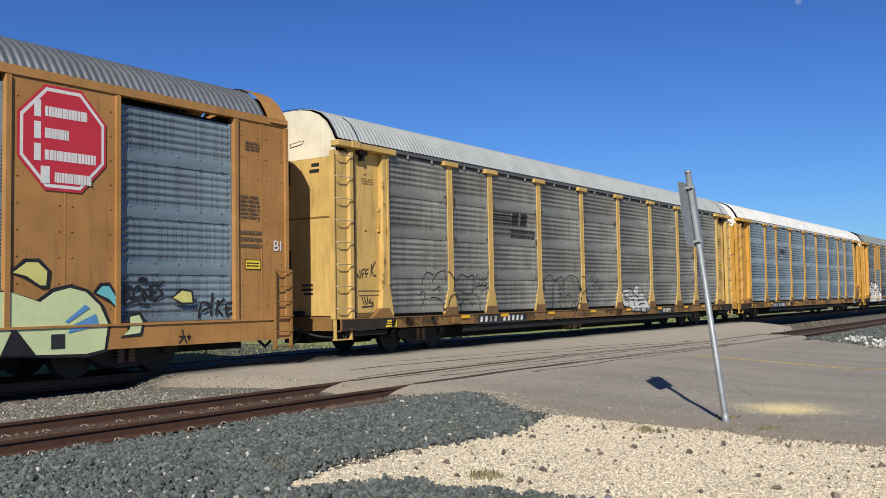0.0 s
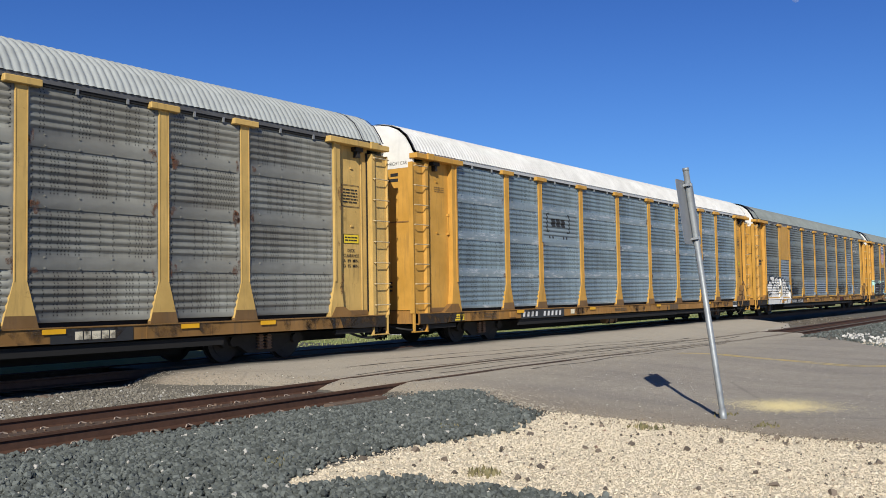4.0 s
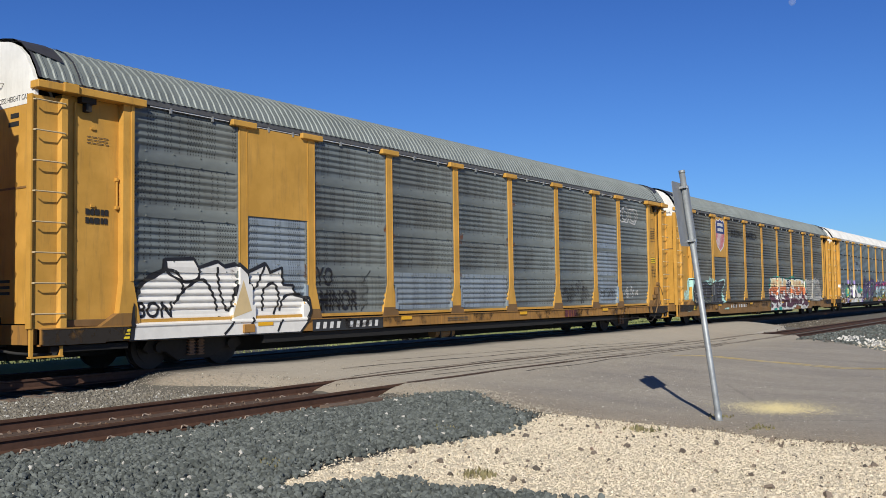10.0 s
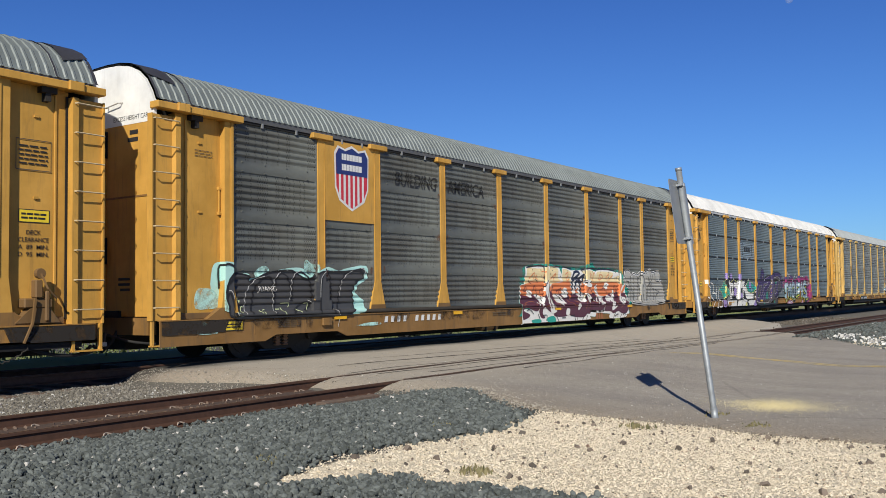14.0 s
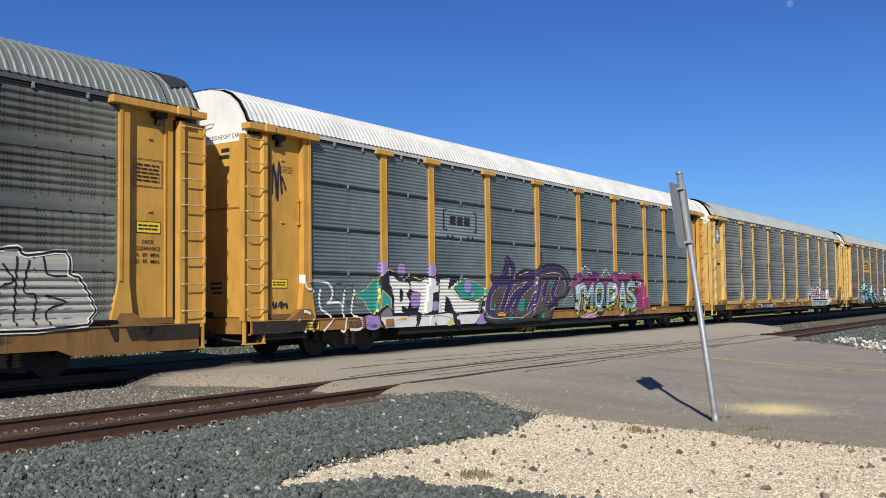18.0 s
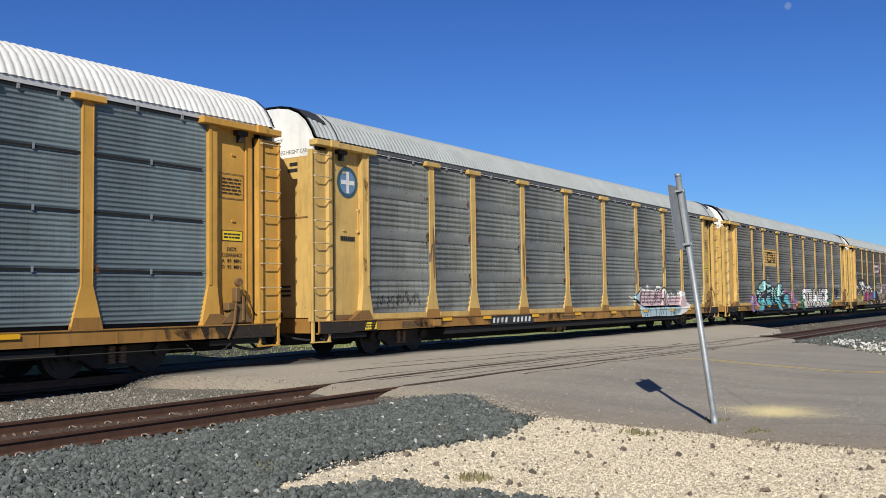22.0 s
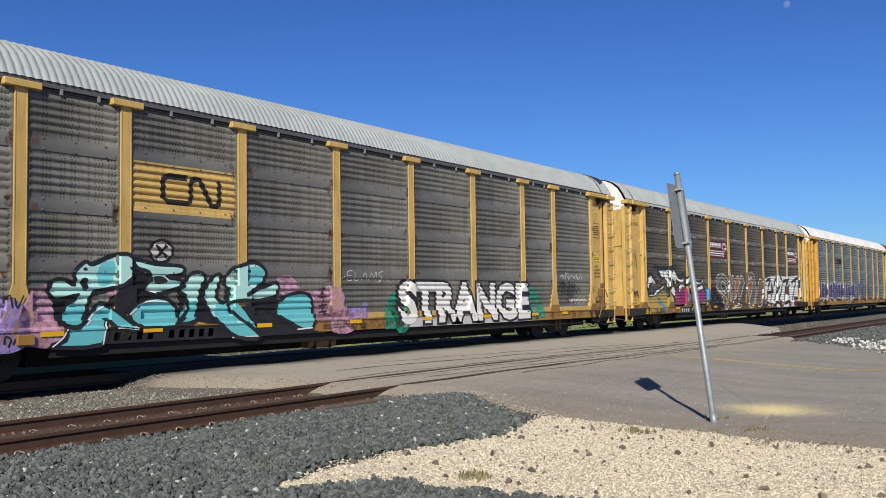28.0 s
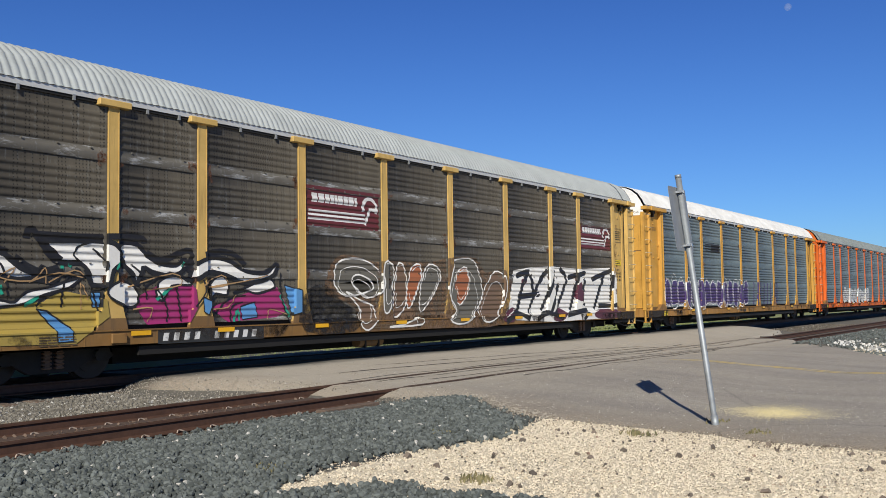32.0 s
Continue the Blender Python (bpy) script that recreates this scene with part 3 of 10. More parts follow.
def rail_bm(x0, x1, y, zf, step):
    """A rail of true section, head, web and foot, along x."""
    sec = [(-0.07, -0.172), (0.07, -0.172), (0.07, -0.158), (0.012, -0.135), (0.012, -0.045), (0.036, -0.032), (0.036, -0.006), (0.028, 0.0),
           (-0.028, 0.0), (-0.036, -0.006), (-0.036, -0.032), (-0.012, -0.045), (-0.012, -0.135), (-0.07, -0.158)]
    bm = bmesh.new()
    k = max(1, int((x1 - x0) / step))
    rings = []
    for i in range(k + 1):
        x = x0 + (x1 - x0) * i / k
        rings.append([bm.verts.new((x, y + u, zf(x) + v)) for u, v in sec])
    for a, b in zip(rings, rings[1:]):
        for i in range(len(sec)):
            bm.faces.new((a[i], b[i], b[(i + 1) % len(sec)], a[(i + 1) % len(sec)]))
    bm.faces.new(rings[0])
    bm.faces.new(rings[-1][::-1])
    bmesh.ops.recalc_face_normals(bm, faces=bm.faces[:])
    return bm


def build_tracks():
    near = thing("railway_track", "disused-looking rusty railway track on wooden ties in grey ballast", "track", at=(0, 0, 0))
    for y in (NEAR_Y0, NEAR_Y1):
        rail = part("rail", rail_bm(-60, 160, y, rail_z, 2.0), RUST_RAIL, near, "rust-brown steel rail")
        verts, faces = sheet_grid(list(range(-20, 61, 2)), [y - 0.024, y + 0.024], lambda u, v: rail_z(u) + 0.003)
        part("rail_head", mesh_from("rail_head", verts, faces, RAIL_TOP), None, rail, "worn running surface")
    tie = shared(("tie",), TIE_WOOD, lambda: boxes((-0.115, 0.115, -1.3, 1.3, -0.18, 0), bevel=0.012))
    plate = shared(("tie_plate",), RUST_RAIL, lambda: boxes((-0.095, 0.095, -0.17, 0.17, 0, 0.016), bevel=0.004))
    clip = shared(("rail_clip",), CLIP_STEEL, lambda: tube(bmesh.new(), [(-0.05, -0.02, 0.005), (-0.03, -0.01, 0.035), (0.01, 0.0, 0.04), (0.06, -0.03, 0.02)], 0.010, 5))
    rng = random.Random(4)
    for i in range(-12, 62):
        x = 4.05 + 0.53 * i
        if 13.0 < x < 36.5:
            continue
        t = part("wooden_tie", tie, None, near, at=(x, 0.5 * (NEAR_Y0 + NEAR_Y1) + rng.uniform(-0.06, 0.06), rail_z(x) - 0.188))
        t.rotation_euler = (0, 0, rng.uniform(-0.02, 0.02))
        for y in (NEAR_Y0, NEAR_Y1):
            part("tie_plate", plate, None, near, at=(x, y, rail_z(x) - 0.189))
            part("rail_clip", clip, None, near, at=(x, y - 0.085, rail_z(x) - 0.175))
    xs = axis_steps([(-8, 13.2, 0.4)])
    verts, faces = sheet_grid(xs, [NEAR_Y0 + 0.03, NEAR_Y0 + 0.4, NEAR_Y1 - 0.4, NEAR_Y1 - 0.03], lambda x, y: rail_z(x) - 0.155 + 0.012 * noise.noise((x * 2.5, y * 3, 0)))
    part("track_dirt", mesh_from("track_dirt", verts, faces, DIRT_RUST), None, near, "rust-brown dirt between the rails")
    far = thing("railway_track", "main railway track under the passing train", "track")
    for y in (FAR_Y - 0.755, FAR_Y + 0.755):
        part("rail", rail_bm(-200, 400, y, lambda x: 0.0, 100), RUST_RAIL, far, "dark steel rail with a worn head")
    panels = shared(("crossing_panel",), RUBBER, lambda: boxes((-1.0, 0.98, -0.60, 0.60, -0.12, -0.02), bevel=0.01))
    for i in range(10):
        part("crossing_panel", panels, None, far, "black rubber crossing panel", at=(12.4 + 2 * i, FAR_Y, 0))
    for i in range(-6, 40):
        x = 1.3 + 0.55 * i
        if not 11.5 < x < 31.5:
            part("wooden_tie", tie, None, far, at=(x, FAR_Y, -0.27))
    plank = tagged(new("wooden_plank"), "weathered loose plank lying beside the rail", "plank")
    plank.location = (10.55, 8.98, ground_z(10.55, 8.98) + 0.07)
    part("board", boxes((-0.62, 0.62, -0.09, 0.09, -0.05, 0.03), bevel=0.01), TIE_WOOD, plank)
    for y in (NEAR_Y0, NEAR_Y1):
        for dy in (-0.075, 0.075):
            n = 48
            bm = bmesh.new()
            for k in range(n):
                a, b = 12.6 + 24.6 * k / n, 12.6 + 24.6 * (k + 1) / n
                za, zb = ground_z(a, y) + 0.032, ground_z(b, y) + 0.032
                vs = [bm.verts.new(p) for p in ((a, y + dy - 0.02, za), (b, y + dy - 0.02, zb), (b, y + dy + 0.02, zb), (a, y + dy + 0.02, za))]
                bm.faces.new(vs)
            part("flangeway", bm, DIRT_RUST, near, "dark groove beside the rail in the asphalt")


def scatter(x0, x1, y0, y1, sink=0.006, keep=None, zf=ground_z):
    def place(rng, count):
        x = x0 + (x1 - x0) * rng.random(count)
        y = y0 + (y1 - y0) * rng.random(count)
        pts = [(a, b, zf(a, b) + sink) for a, b in zip(x, y) if keep is None or keep(a, b, rng)]
        return np.array(pts)
    return place


def build_stones():
    def rim(x):
        """The line along which ballast meets the pale grit."""
        return float(np.interp(x, (2.0, 5.5, 6.9, 7.6, 8.1, 8.8, 9.5, 10.8), (5.5, 5.72, 6.15, 6.08, 5.97, 5.92, 5.80, 6.10))) + 0.08 * noise.noise((x * 2.3, 3.3, 0))

    def spread(y):
        """How far the lower ballast patch reaches to the right."""
        return float(np.interp(y, (3.0, 4.0, 4.45, 4.75, 5.1, 5.3, 5.6, 5.8), (7.0, 6.92, 6.90, 6.52, 6.76, 6.45, 6.0, 5.55))) + 0.10 * noise.noise((y * 3.1, 1.3, 0))

    def heap(x, y, rng):
        right = road_left(y) - 0.15 - 0.3 * smooth01(8.0, 6.0, y) + 0.12 * rng.normal()
        return y > rim(x) + 0.07 * rng.normal() and (y < 8.80 + 0.1 * rng.normal() or rng.random() < 0.25) and x < right and not (NEAR_Y0 - 0.1 < y < NEAR_Y0 + 0.1)

    def apron(x, y, rng):
        return x < road_left(y) + 0.2 * rng.normal() - 0.4 and not (NEAR_Y1 - 0.1 < y < NEAR_Y1 + 0.1)

    def patch(x, y, rng):
        return x < spread(y) + 0.09 * rng.normal() and y < rim(x) + 0.1

    def chips(x, y, rng):
        return y < rim(x) + 0.05 * rng.normal() and x > spread(y) - 0.12 + 0.1 * rng.normal() and x < road_left(y) + 0.15 * rng.normal() + 0.1

    layers = (
        ("ballast_stones", 38000, scatter(2.2, 12.0, 5.7, 9.42, 0.014, heap), 0.036, 0.092, BALLAST, 1, "loose grey-green crushed ballast stones beside the track"),
        ("ballast_stones", 420, scatter(2.2, 13.0, 9.5, 10.85, 0.045, apron), 0.02, 0.06, stone_material("rust_stained_stone", (0.09, 0.06, 0.045), (0.20, 0.14, 0.10), (0.45, 0.42, 0.38), 0.03), 2, "rust-stained stones between the rails"),
        ("ballast_stones", 15000, scatter(3.0, 11.8, 10.95, 14.6, 0.004, apron), 0.018, 0.055, GREY_DUST, 3, "dusty brown-grey ballast between the two tracks"),
        ("ballast_stones", 13000, scatter(3.2, 7.6, 3.2, 6.3, 0.014, patch), 0.036, 0.092, BALLAST, 4, "dark ballast stones spilled on pale grit"),
        ("limestone_chips", 60000, scatter(4.0, 11.8, 1.0, 6.6, 0.001, chips), 0.006, 0.027, LIMESTONE, 5, "pale crushed limestone chips beside the road"),
        ("scattered_stones", 190, scatter(4.2, 11.4, 1.0, 6.3, 0.01, chips), 0.03, 0.085, stone_material("mixed_dark_stone", (0.07, 0.06, 0.05), (0.24, 0.19, 0.15), (0.30, 0.20, 0.15), 0.06), 6, "single dark stones lying on pale grit"),
        ("scattered_stones", 2600, scatter(4.2, 11.8, 1.0, 6.3, 0.004, chips), 0.008, 0.026, stone_material("small_dark_stone", (0.10, 0.085, 0.065), (0.34, 0.28, 0.21), (0.07, 0.065, 0.06), 0.2), 15, "small dark pebbles among pale grit"),
        ("ballast_stones", 9000, scatter(27.0, 46.0, 2.0, 9.3, 0.01, lambda x, y, r: x > road_right(y) + 0.2 * r.normal()), 0.04, 0.10, BALLAST, 7, "grey ballast stones beyond the crossing"),
        ("white_rocks", 170, scatter(28.6, 34.0, 4.2, 7.0, 0.05, lambda x, y, r: x > road_right(y) + 0.5), 0.04, 0.15, stone_material("white_rock", (0.45, 0.44, 0.42), (0.85, 0.84, 0.80), (0.3, 0.3, 0.3), 0.1), 8, "bright white broken rocks on ballast"),
        ("road_grit", 2200, scatter(11.2, 15.5, 2.0, 10.0, 0.024, lambda x, y, r: x < 11.6 + abs(1.2 * r.normal())), 0.004, 0.017, DUSTY_STONE, 9, "loose pale grit strewn on the asphalt edge"),
        ("edge_grit", 9000, scatter(9.6, 13.2, 11.0, 14.7, 0.018, lambda x, y, r: abs(x - road_left(y) - 0.1) < abs(0.45 * r.normal())), 0.008, 0.026, EDGE_GRIT, 11, "dusty grit over the ragged asphalt edge"),
        ("edge_grit", 7000, scatter(10.6, 13.4, 6.0, 9.4, 0.02, lambda x, y, r: abs(x - road_left(y) - 0.15) < abs(0.4 * r.normal())), 0.008, 0.028, EDGE_GRIT, 12, "dusty grit over the ragged asphalt edge"),
        ("road_grit", 15000, scatter(11.4, 24.0, 2.0, 14.2, 0.024, lambda x, y, r: road_left(y) + 0.2 < x < road_left(y) + 0.2 + abs(5.5 * r.normal())), 0.006, 0.022, stone_material("asphalt_grit", (0.13, 0.115, 0.095), (0.52, 0.48, 0.41), (0.7, 0.68, 0.62), 0.12), 14, "fine loose grit over worn asphalt"),
        ("edge_grit", 6000, scatter(9.6, 15.5, 1.0, 6.6, 0.016, lambda x, y, r: -0.5 < x - road_left(y) < abs(0.7 * r.normal())), 0.006, 0.024, stone_material("brown_edge_grit", (0.11, 0.085, 0.06), (0.40, 0.33, 0.24), (0.62, 0.56, 0.45), 0.15), 13, "brown dirt and grit along the road edge"),
        ("ballast_stones", 5000, scatter(33.0, 64.0, 11.2, 14.5, 0.01, lambda x, y, r: x > road_right(y) + 0.3 * r.normal()), 0.04, 0.09, BROWN_STONE, 10, "dusty ballast stones between the tracks"),
    )
    for name, count, place, lo, hi, mat, seed, label in layers:
        tagged(new(name, stones_mesh(name, count, place, lo, hi, mat, seed, 0.75, mat is BALLAST and seed < 5)), label, "stones", kind="stuff")


def build_sign():
    x, y = 12.16, 4.07
    z = ground_z(x, y)
    post = thing("road_sign", "grey back of a road sign on a leaning galvanised post", "sign", at=(x, y, z))
    foot, top = Vector((0, 0, -0.05)), Vector((-0.13, 0.37, 3.33))
    way = (top - foot).normalized()
    part("post", tube(bmesh.new(), [foot, foot + way * 0.25, top], 0.040, 16), POST_GALV, post, "leaning round galvanised steel post", smooth=True)
    part("sleeve", tube(bmesh.new(), [foot, foot + way * 0.20], 0.047, 16), POST_GALV, post, "wider steel socket at the post's foot", smooth=True)
    part("cap", tube(bmesh.new(), [top - way * 0.03, top + way * 0.012], 0.043, 16), POST_GALV, post, smooth=True)
    mid = foot + way * (3.30 - 0.48)
    m = Matrix.Translation(mid) @ way.to_track_quat("Z", "Y").to_matrix().to_4x4()
    side = Vector((math.cos(radians(5)), math.sin(radians(5)), 0))
    side = (side - side.dot(way) * way).normalized()
    face = way.cross(side)
    turn = Matrix((side, face, way)).transposed().to_4x4()
    bm = bmesh.new()
    w, h, r = 0.42, 0.43, 0.05
    outline = []
    for cx, cz, a0 in ((w - r, h - r, 0), (-w + r, h - r, 90), (-w + r, -h + r, 180), (w - r, -h + r, 270)):
        outline += [(cx + r * math.cos(radians(a0 + k * 30)), cz + r * math.sin(radians(a0 + k * 30))) for k in range(4)]
    prism(bm, outline, "y", 0.045, 0.049)
    panel = part("sign_panel", bm, SIGN_BACK, post, "dull grey aluminium sign panel seen from behind")
    panel.matrix_basis = Matrix.Translation(mid) @ turn
    for dz in (-0.36, 0.36):
        c = part("clamp", boxes((-0.075, 0.075, -0.04, 0.046, dz - 0.014, dz + 0.014), (-0.02, 0.02, -0.055, -0.03, dz - 0.02, dz + 0.02)), GALV, post, "bright steel clamp strap")
        c.matrix_basis = Matrix.Translation(mid) @ turn


build_ground()
build_tracks()
build_sign()

# ---- the train ----
POSTS = (-9.17, -7.16, -4.36, -1.44, 1.44, 4.36, 7.16, 9.17)
END_POST, HALF, PITCH = 12.0, 13.8, 28.6
SHEET_H, SHEET_LOW = 1.01, 0.945


def lead(t):
    """Where the fourth car's front end stands at t seconds."""
    return ((5.67e-05 * t - 8.585e-03) * t - 6.3568) * t + 72.912


def sheet_base(kind):
    """The height of the lowest seam; the sheets above it are lapped every SHEET_H."""
    return 0.87 if kind == "fine" else 0.80


def ribs(first, step, count, width, depth):
    """Pressed ribs with a long upper slope and a short turned-in foot."""
    out = []
    for i in range(count):
        c = first + step * i
        out += [(c + width * u, depth * d) for u, d in ((-0.50, 0.0), (-0.37, 0.28), (-0.21, 0.86), (-0.03, 1.0), (0.19, 0.60), (0.37, 0.15), (0.48, 0.0))]
    return out


PROFILE = {
    "old": [(0.0, 0.022), (0.012, 0.026), (0.11, 0.034), (0.19, 0.024), (0.228, 0.012), (0.285, 0.008)] + ribs(0.375, 0.131, 5, 0.130, 0.042) + [(0.985, 0.006), (1.0, 0.005)],
    "perf": [(0.0, 0.022), (0.012, 0.026), (0.11, 0.032), (0.19, 0.024), (0.228, 0.012), (0.285, 0.008)] + ribs(0.375, 0.131, 5, 0.124, 0.036) + [(0.985, 0.006), (1.0, 0.005)],
    "fine": [(0.0, 0.0)] + ribs(0.065, 0.087, 11, 0.07, 0.022) + [(1.0, 0.0)],
    "brown": [(0.0, 0.02), (0.015, 0.036), (0.12, 0.040), (0.165, 0.020), (0.20, 0.004)] + ribs(0.29, 0.131, 5, 0.122, 0.026) + [(0.93, 0.004), (1.0, 0.004)],
}


def sheet_bm(width, kind, low=False):
    """One corrugated screen sheet: front face in relief, flat back, rivets along the lapped band; the lowest one is cut short."""
    top = SHEET_H - (0.012 if kind == "fine" else 0.003)
    cut = (SHEET_LOW - sheet_base(kind)) / SHEET_H if low else 0.0
    front = [(-1.43 - d, u * top) for u, d in [(cut, 0.008)] * low + [p for p in PROFILE[kind] if p[0] > cut or not low]]
    bm = bmesh.new()
    edge = min(0.075, width * 0.1)
    rows = []
    flat = min(y for y, z in front)
    for x, relief in ((0.0, False), (edge * 0.6, False), (edge, True), (width - edge, True), (width - edge * 0.6, False), (width, False)):
        rows.append([bm.verts.new((x, y if relief else flat, z)) for y, z in front])
    for a, b in zip(rows, rows[1:]):
        for i in range(len(front) - 1):
            bm.faces.new((a[i], b[i], b[i + 1], a[i + 1])).smooth = True
    back = [[bm.verts.new((x, -1.40, z)) for z in (front[0][1], front[-1][1])] for x in (0.0, width)]
    bm.faces.new((back[0][0], back[0][1], back[1][1], back[1][0]))
    bm.faces.new([r[-1] for r in rows] + [back[1][1], back[0][1]])
    bm.faces.new([r[0] for r in rows][::-1] + [back[0][0], back[1][0]])
    bm.faces.new(rows[0][::-1] + [back[0][0], back[0][1]])
    bm.faces.new(rows[-1] + [back[1][1], back[1][0]])
    if kind != "fine" and not low:
        count = max(2, round(width / 0.58))
        for k in range(count):
            x = width * (k + 0.5) / count
            for z, y in ((0.032, -1.458), (0.212, -1.450)):
                box(bm, x - 0.013, x + 0.013, y - 0.022, y + 0.01, z - 0.013, z + 0.013)
    for f in bm.faces:
        if not f.smooth:
            for e in f.edges:
                e.smooth = False
    bmesh.ops.recalc_face_normals(bm, faces=bm.faces[:])
    return bm


def post_bm():
    bm = bmesh.new()
    prism(bm, [(-0.115, 4.82), (-0.115, 1.62), (-0.30, 0.93), (-0.30, 0.86), (0.30, 0.86), (0.30, 0.93), (0.115, 1.62), (0.115, 4.82)], "y", -1.495, -1.41)
    box(bm, -0.11, -0.095, -1.503, -1.495, 1.62, 4.8)
    box(bm, 0.095, 0.11, -1.503, -1.495, 1.62, 4.8)
    return bm


def foot_bm():
    return prism(bmesh.new(), [(-0.262, 1.07), (-0.312, 0.868), (0.312, 0.868), (0.262, 1.07)], "y", -1.505, -1.42)


def cap_bm():
    return boxes((-0.33, 0.33, -1.565, -1.40, 4.80, 4.92), bevel=0.012)


def end_post_bm():
    bm = bmesh.new()
    prism(bm, [(-0.05, 4.82), (-0.05, 1.65), (-0.14, 0.95), (-0.14, 0.86), (0.32, 0.86), (0.32, 0.95), (0.17, 1.65), (0.17, 4.82)], "y", -1.52, -1.20)
    box(bm, 0.11, 0.17, -1.54, -1.52, 1.65, 4.8)
    return bm


ROOF_SIDE = ((-1.50, 4.99), (-1.46, 5.03), (-1.39, 5.18), (-1.22, 5.43), (-0.98, 5.62), (-0.72, 5.73), (-0.40, 5.785), (0.0, 5.80))


def roof_line():
    return list(ROOF_SIDE) + [(-y, z) for y, z in ROOF_SIDE[-2::-1]]


def roof_mesh(x0, x1, rib=0.151, depth=0.022, lift=0.0, sharp=False):
    """Sheet roof with rounded ribs and narrower valleys across it, or with flat valleys and narrow raised ribs."""
    line = roof_line()
    k = int(round((x1 - x0) / rib))
    xs, ds = [], []
    for i in range(k):
        for f, d in ((0.0, 0.0), (0.50, 0.0), (0.62, 1.0), (0.84, 1.0)) if sharp else ((0.0, 0.0), (0.11, 0.12), (0.24, 0.62), (0.40, 0.96), (0.62, 0.96), (0.78, 0.62), (0.90, 0.12)):
            xs.append(x0 + (i + f) * (x1 - x0) / k)
            ds.append(d)
    xs.append(x1)
    ds.append(0)
    verts = []
    for x, d in zip(xs, ds):
        for y, z in line:
            nrm = Vector((0, y, max(0.3, z - 4.6))).normalized()
            verts.append((x, y + nrm.y * (depth * d + lift), z + nrm.z * (depth * d + lift)))
    n = len(line)
    faces = [(i * n + j, i * n + j + 1, (i + 1) * n + j + 1, (i + 1) * n + j) for i in range(len(xs) - 1) for j in range(n - 1)]
    bm = bmesh.new()
    vs = [bm.verts.new(v) for v in verts]
    for f in faces:
        bm.faces.new([vs[i] for i in f]).smooth = not sharp
    bmesh.ops.recalc_face_normals(bm, faces=bm.faces[:])
    return bm


def end_outline(z_cut, upper):
    line = [(y * 0.965, z - 0.03) for y, z in roof_line()]
    if upper:
        return [(-1.44, z_cut)] + [p for p in line if p[1] > z_cut] + [(1.44, z_cut)]
    return [(-1.44, 0.94), (-1.44, z_cut), (1.44, z_cut), (1.44, 0.94)]


def ladder_bm():
    a, b = -HALF, -HALF + 0.64
    return prism(bmesh.new(), [(a, -1.38), (a, -1.515), (a + 0.03, -1.515), (a + 0.03, -1.462), (b - 0.14, -1.462), (b - 0.11, -1.54), (b, -1.54), (b, -1.20), (b - 0.02, -1.20), (b - 0.02, -1.446), (a + 0.02, -1.446), (a + 0.02, -1.38)], "z", 0.86, 4.70)


def rung_bm():
    return tube(bmesh.new(), [(-HALF + 0.01, -1.55, 0), (-HALF + 0.02, -1.595, 0.0), (-HALF + 0.57, -1.585, 0), (-HALF + 0.60, -1.535, 0)], 0.013, 5)


def stirrup_bm():
    return boxes((-HALF + 0.02, -HALF + 0.07, -1.50, -1.44, 0.40, 0.86), (-HALF + 0.55, -HALF + 0.60, -1.50, -1.44, 0.40, 0.86), (-HALF + 0.02, -HALF + 0.60, -1.52, -1.40, 0.385, 0.41))


def underframe_bm():
    bm = boxes((-13.5, 13.5, -0.36, 0.36, 0.30, 0.84), (-8.4, 8.4, -0.42, 0.42, 0.20, 0.5), (-13.6, 13.6, -1.38, 1.38, 0.84, 0.97))
    for x in (-12.6, -7.6, -6.0, -4.4, -2.8, -1.2, 1.2, 2.8, 4.4, 6.0, 7.6, 12.6):
        box(bm, x - 0.06, x + 0.06, -1.37, 1.37, 0.50, 0.84)
    return bm


def sill_bm():
    bm = boxes((-13.62, 13.62, -1.53, -1.50, 0.57, 0.86), (-13.62, 13.62, -1.53, -1.40, 0.57, 0.60), (-13.62, 13.62, -1.555, -1.40, 0.845, 0.865))
    for i in range(18):
        x = -12.75 + i * 1.5
        box(bm, x - 0.012, x + 0.012, -1.537, -1.53, 0.60, 0.845)
    return bm


def deep_sill_bm():
    """A deep side sill, cut up over the bogies."""
    bm = boxes((-13.62, 13.62, -1.555, -1.40, 0.845, 0.865))
    half = [(0, 0.37), (8.37, 0.37), (8.69, 0.49), (10.64, 0.49), (10.95, 0.37), (13.62, 0.37), (13.62, 0.845), (0, 0.845)]
    for m in (1, -1):
        prism(bm, [(m * x, z) for x, z in half], "y", -1.53, -1.50)
        for i in range(9):
            x = m * (0.75 + i * 1.5)
            box(bm, x - 0.012, x + 0.012, -1.537, -1.53, 0.52, 0.845)
    return bm


def skirt_bm():
    return boxes((-8.6, 8.6, -1.47, -1.40, 0.40, 0.565), (-13.4, -11.9, -1.47, -1.40, 0.46, 0.565), (11.9, 13.4, -1.47, -1.40, 0.46, 0.565))


def side_frame_bm():
    bm = bmesh.new()
    prism(bm, [(-1.22, 0.40), (-1.10, 0.56), (-0.55, 0.66), (0.55, 0.66), (1.10, 0.56), (1.22, 0.40), (1.08, 0.31), (0.70, 0.33), (0.42, 0.16), (-0.42, 0.16), (-0.70, 0.33), (-1.08, 0.31)], "y", -1.06, -0.94)
    for x in (-0.89, 0.89):
        disc(bm, x, -1.14, -1.06, 0.42, 0.10, 12)
    return bm


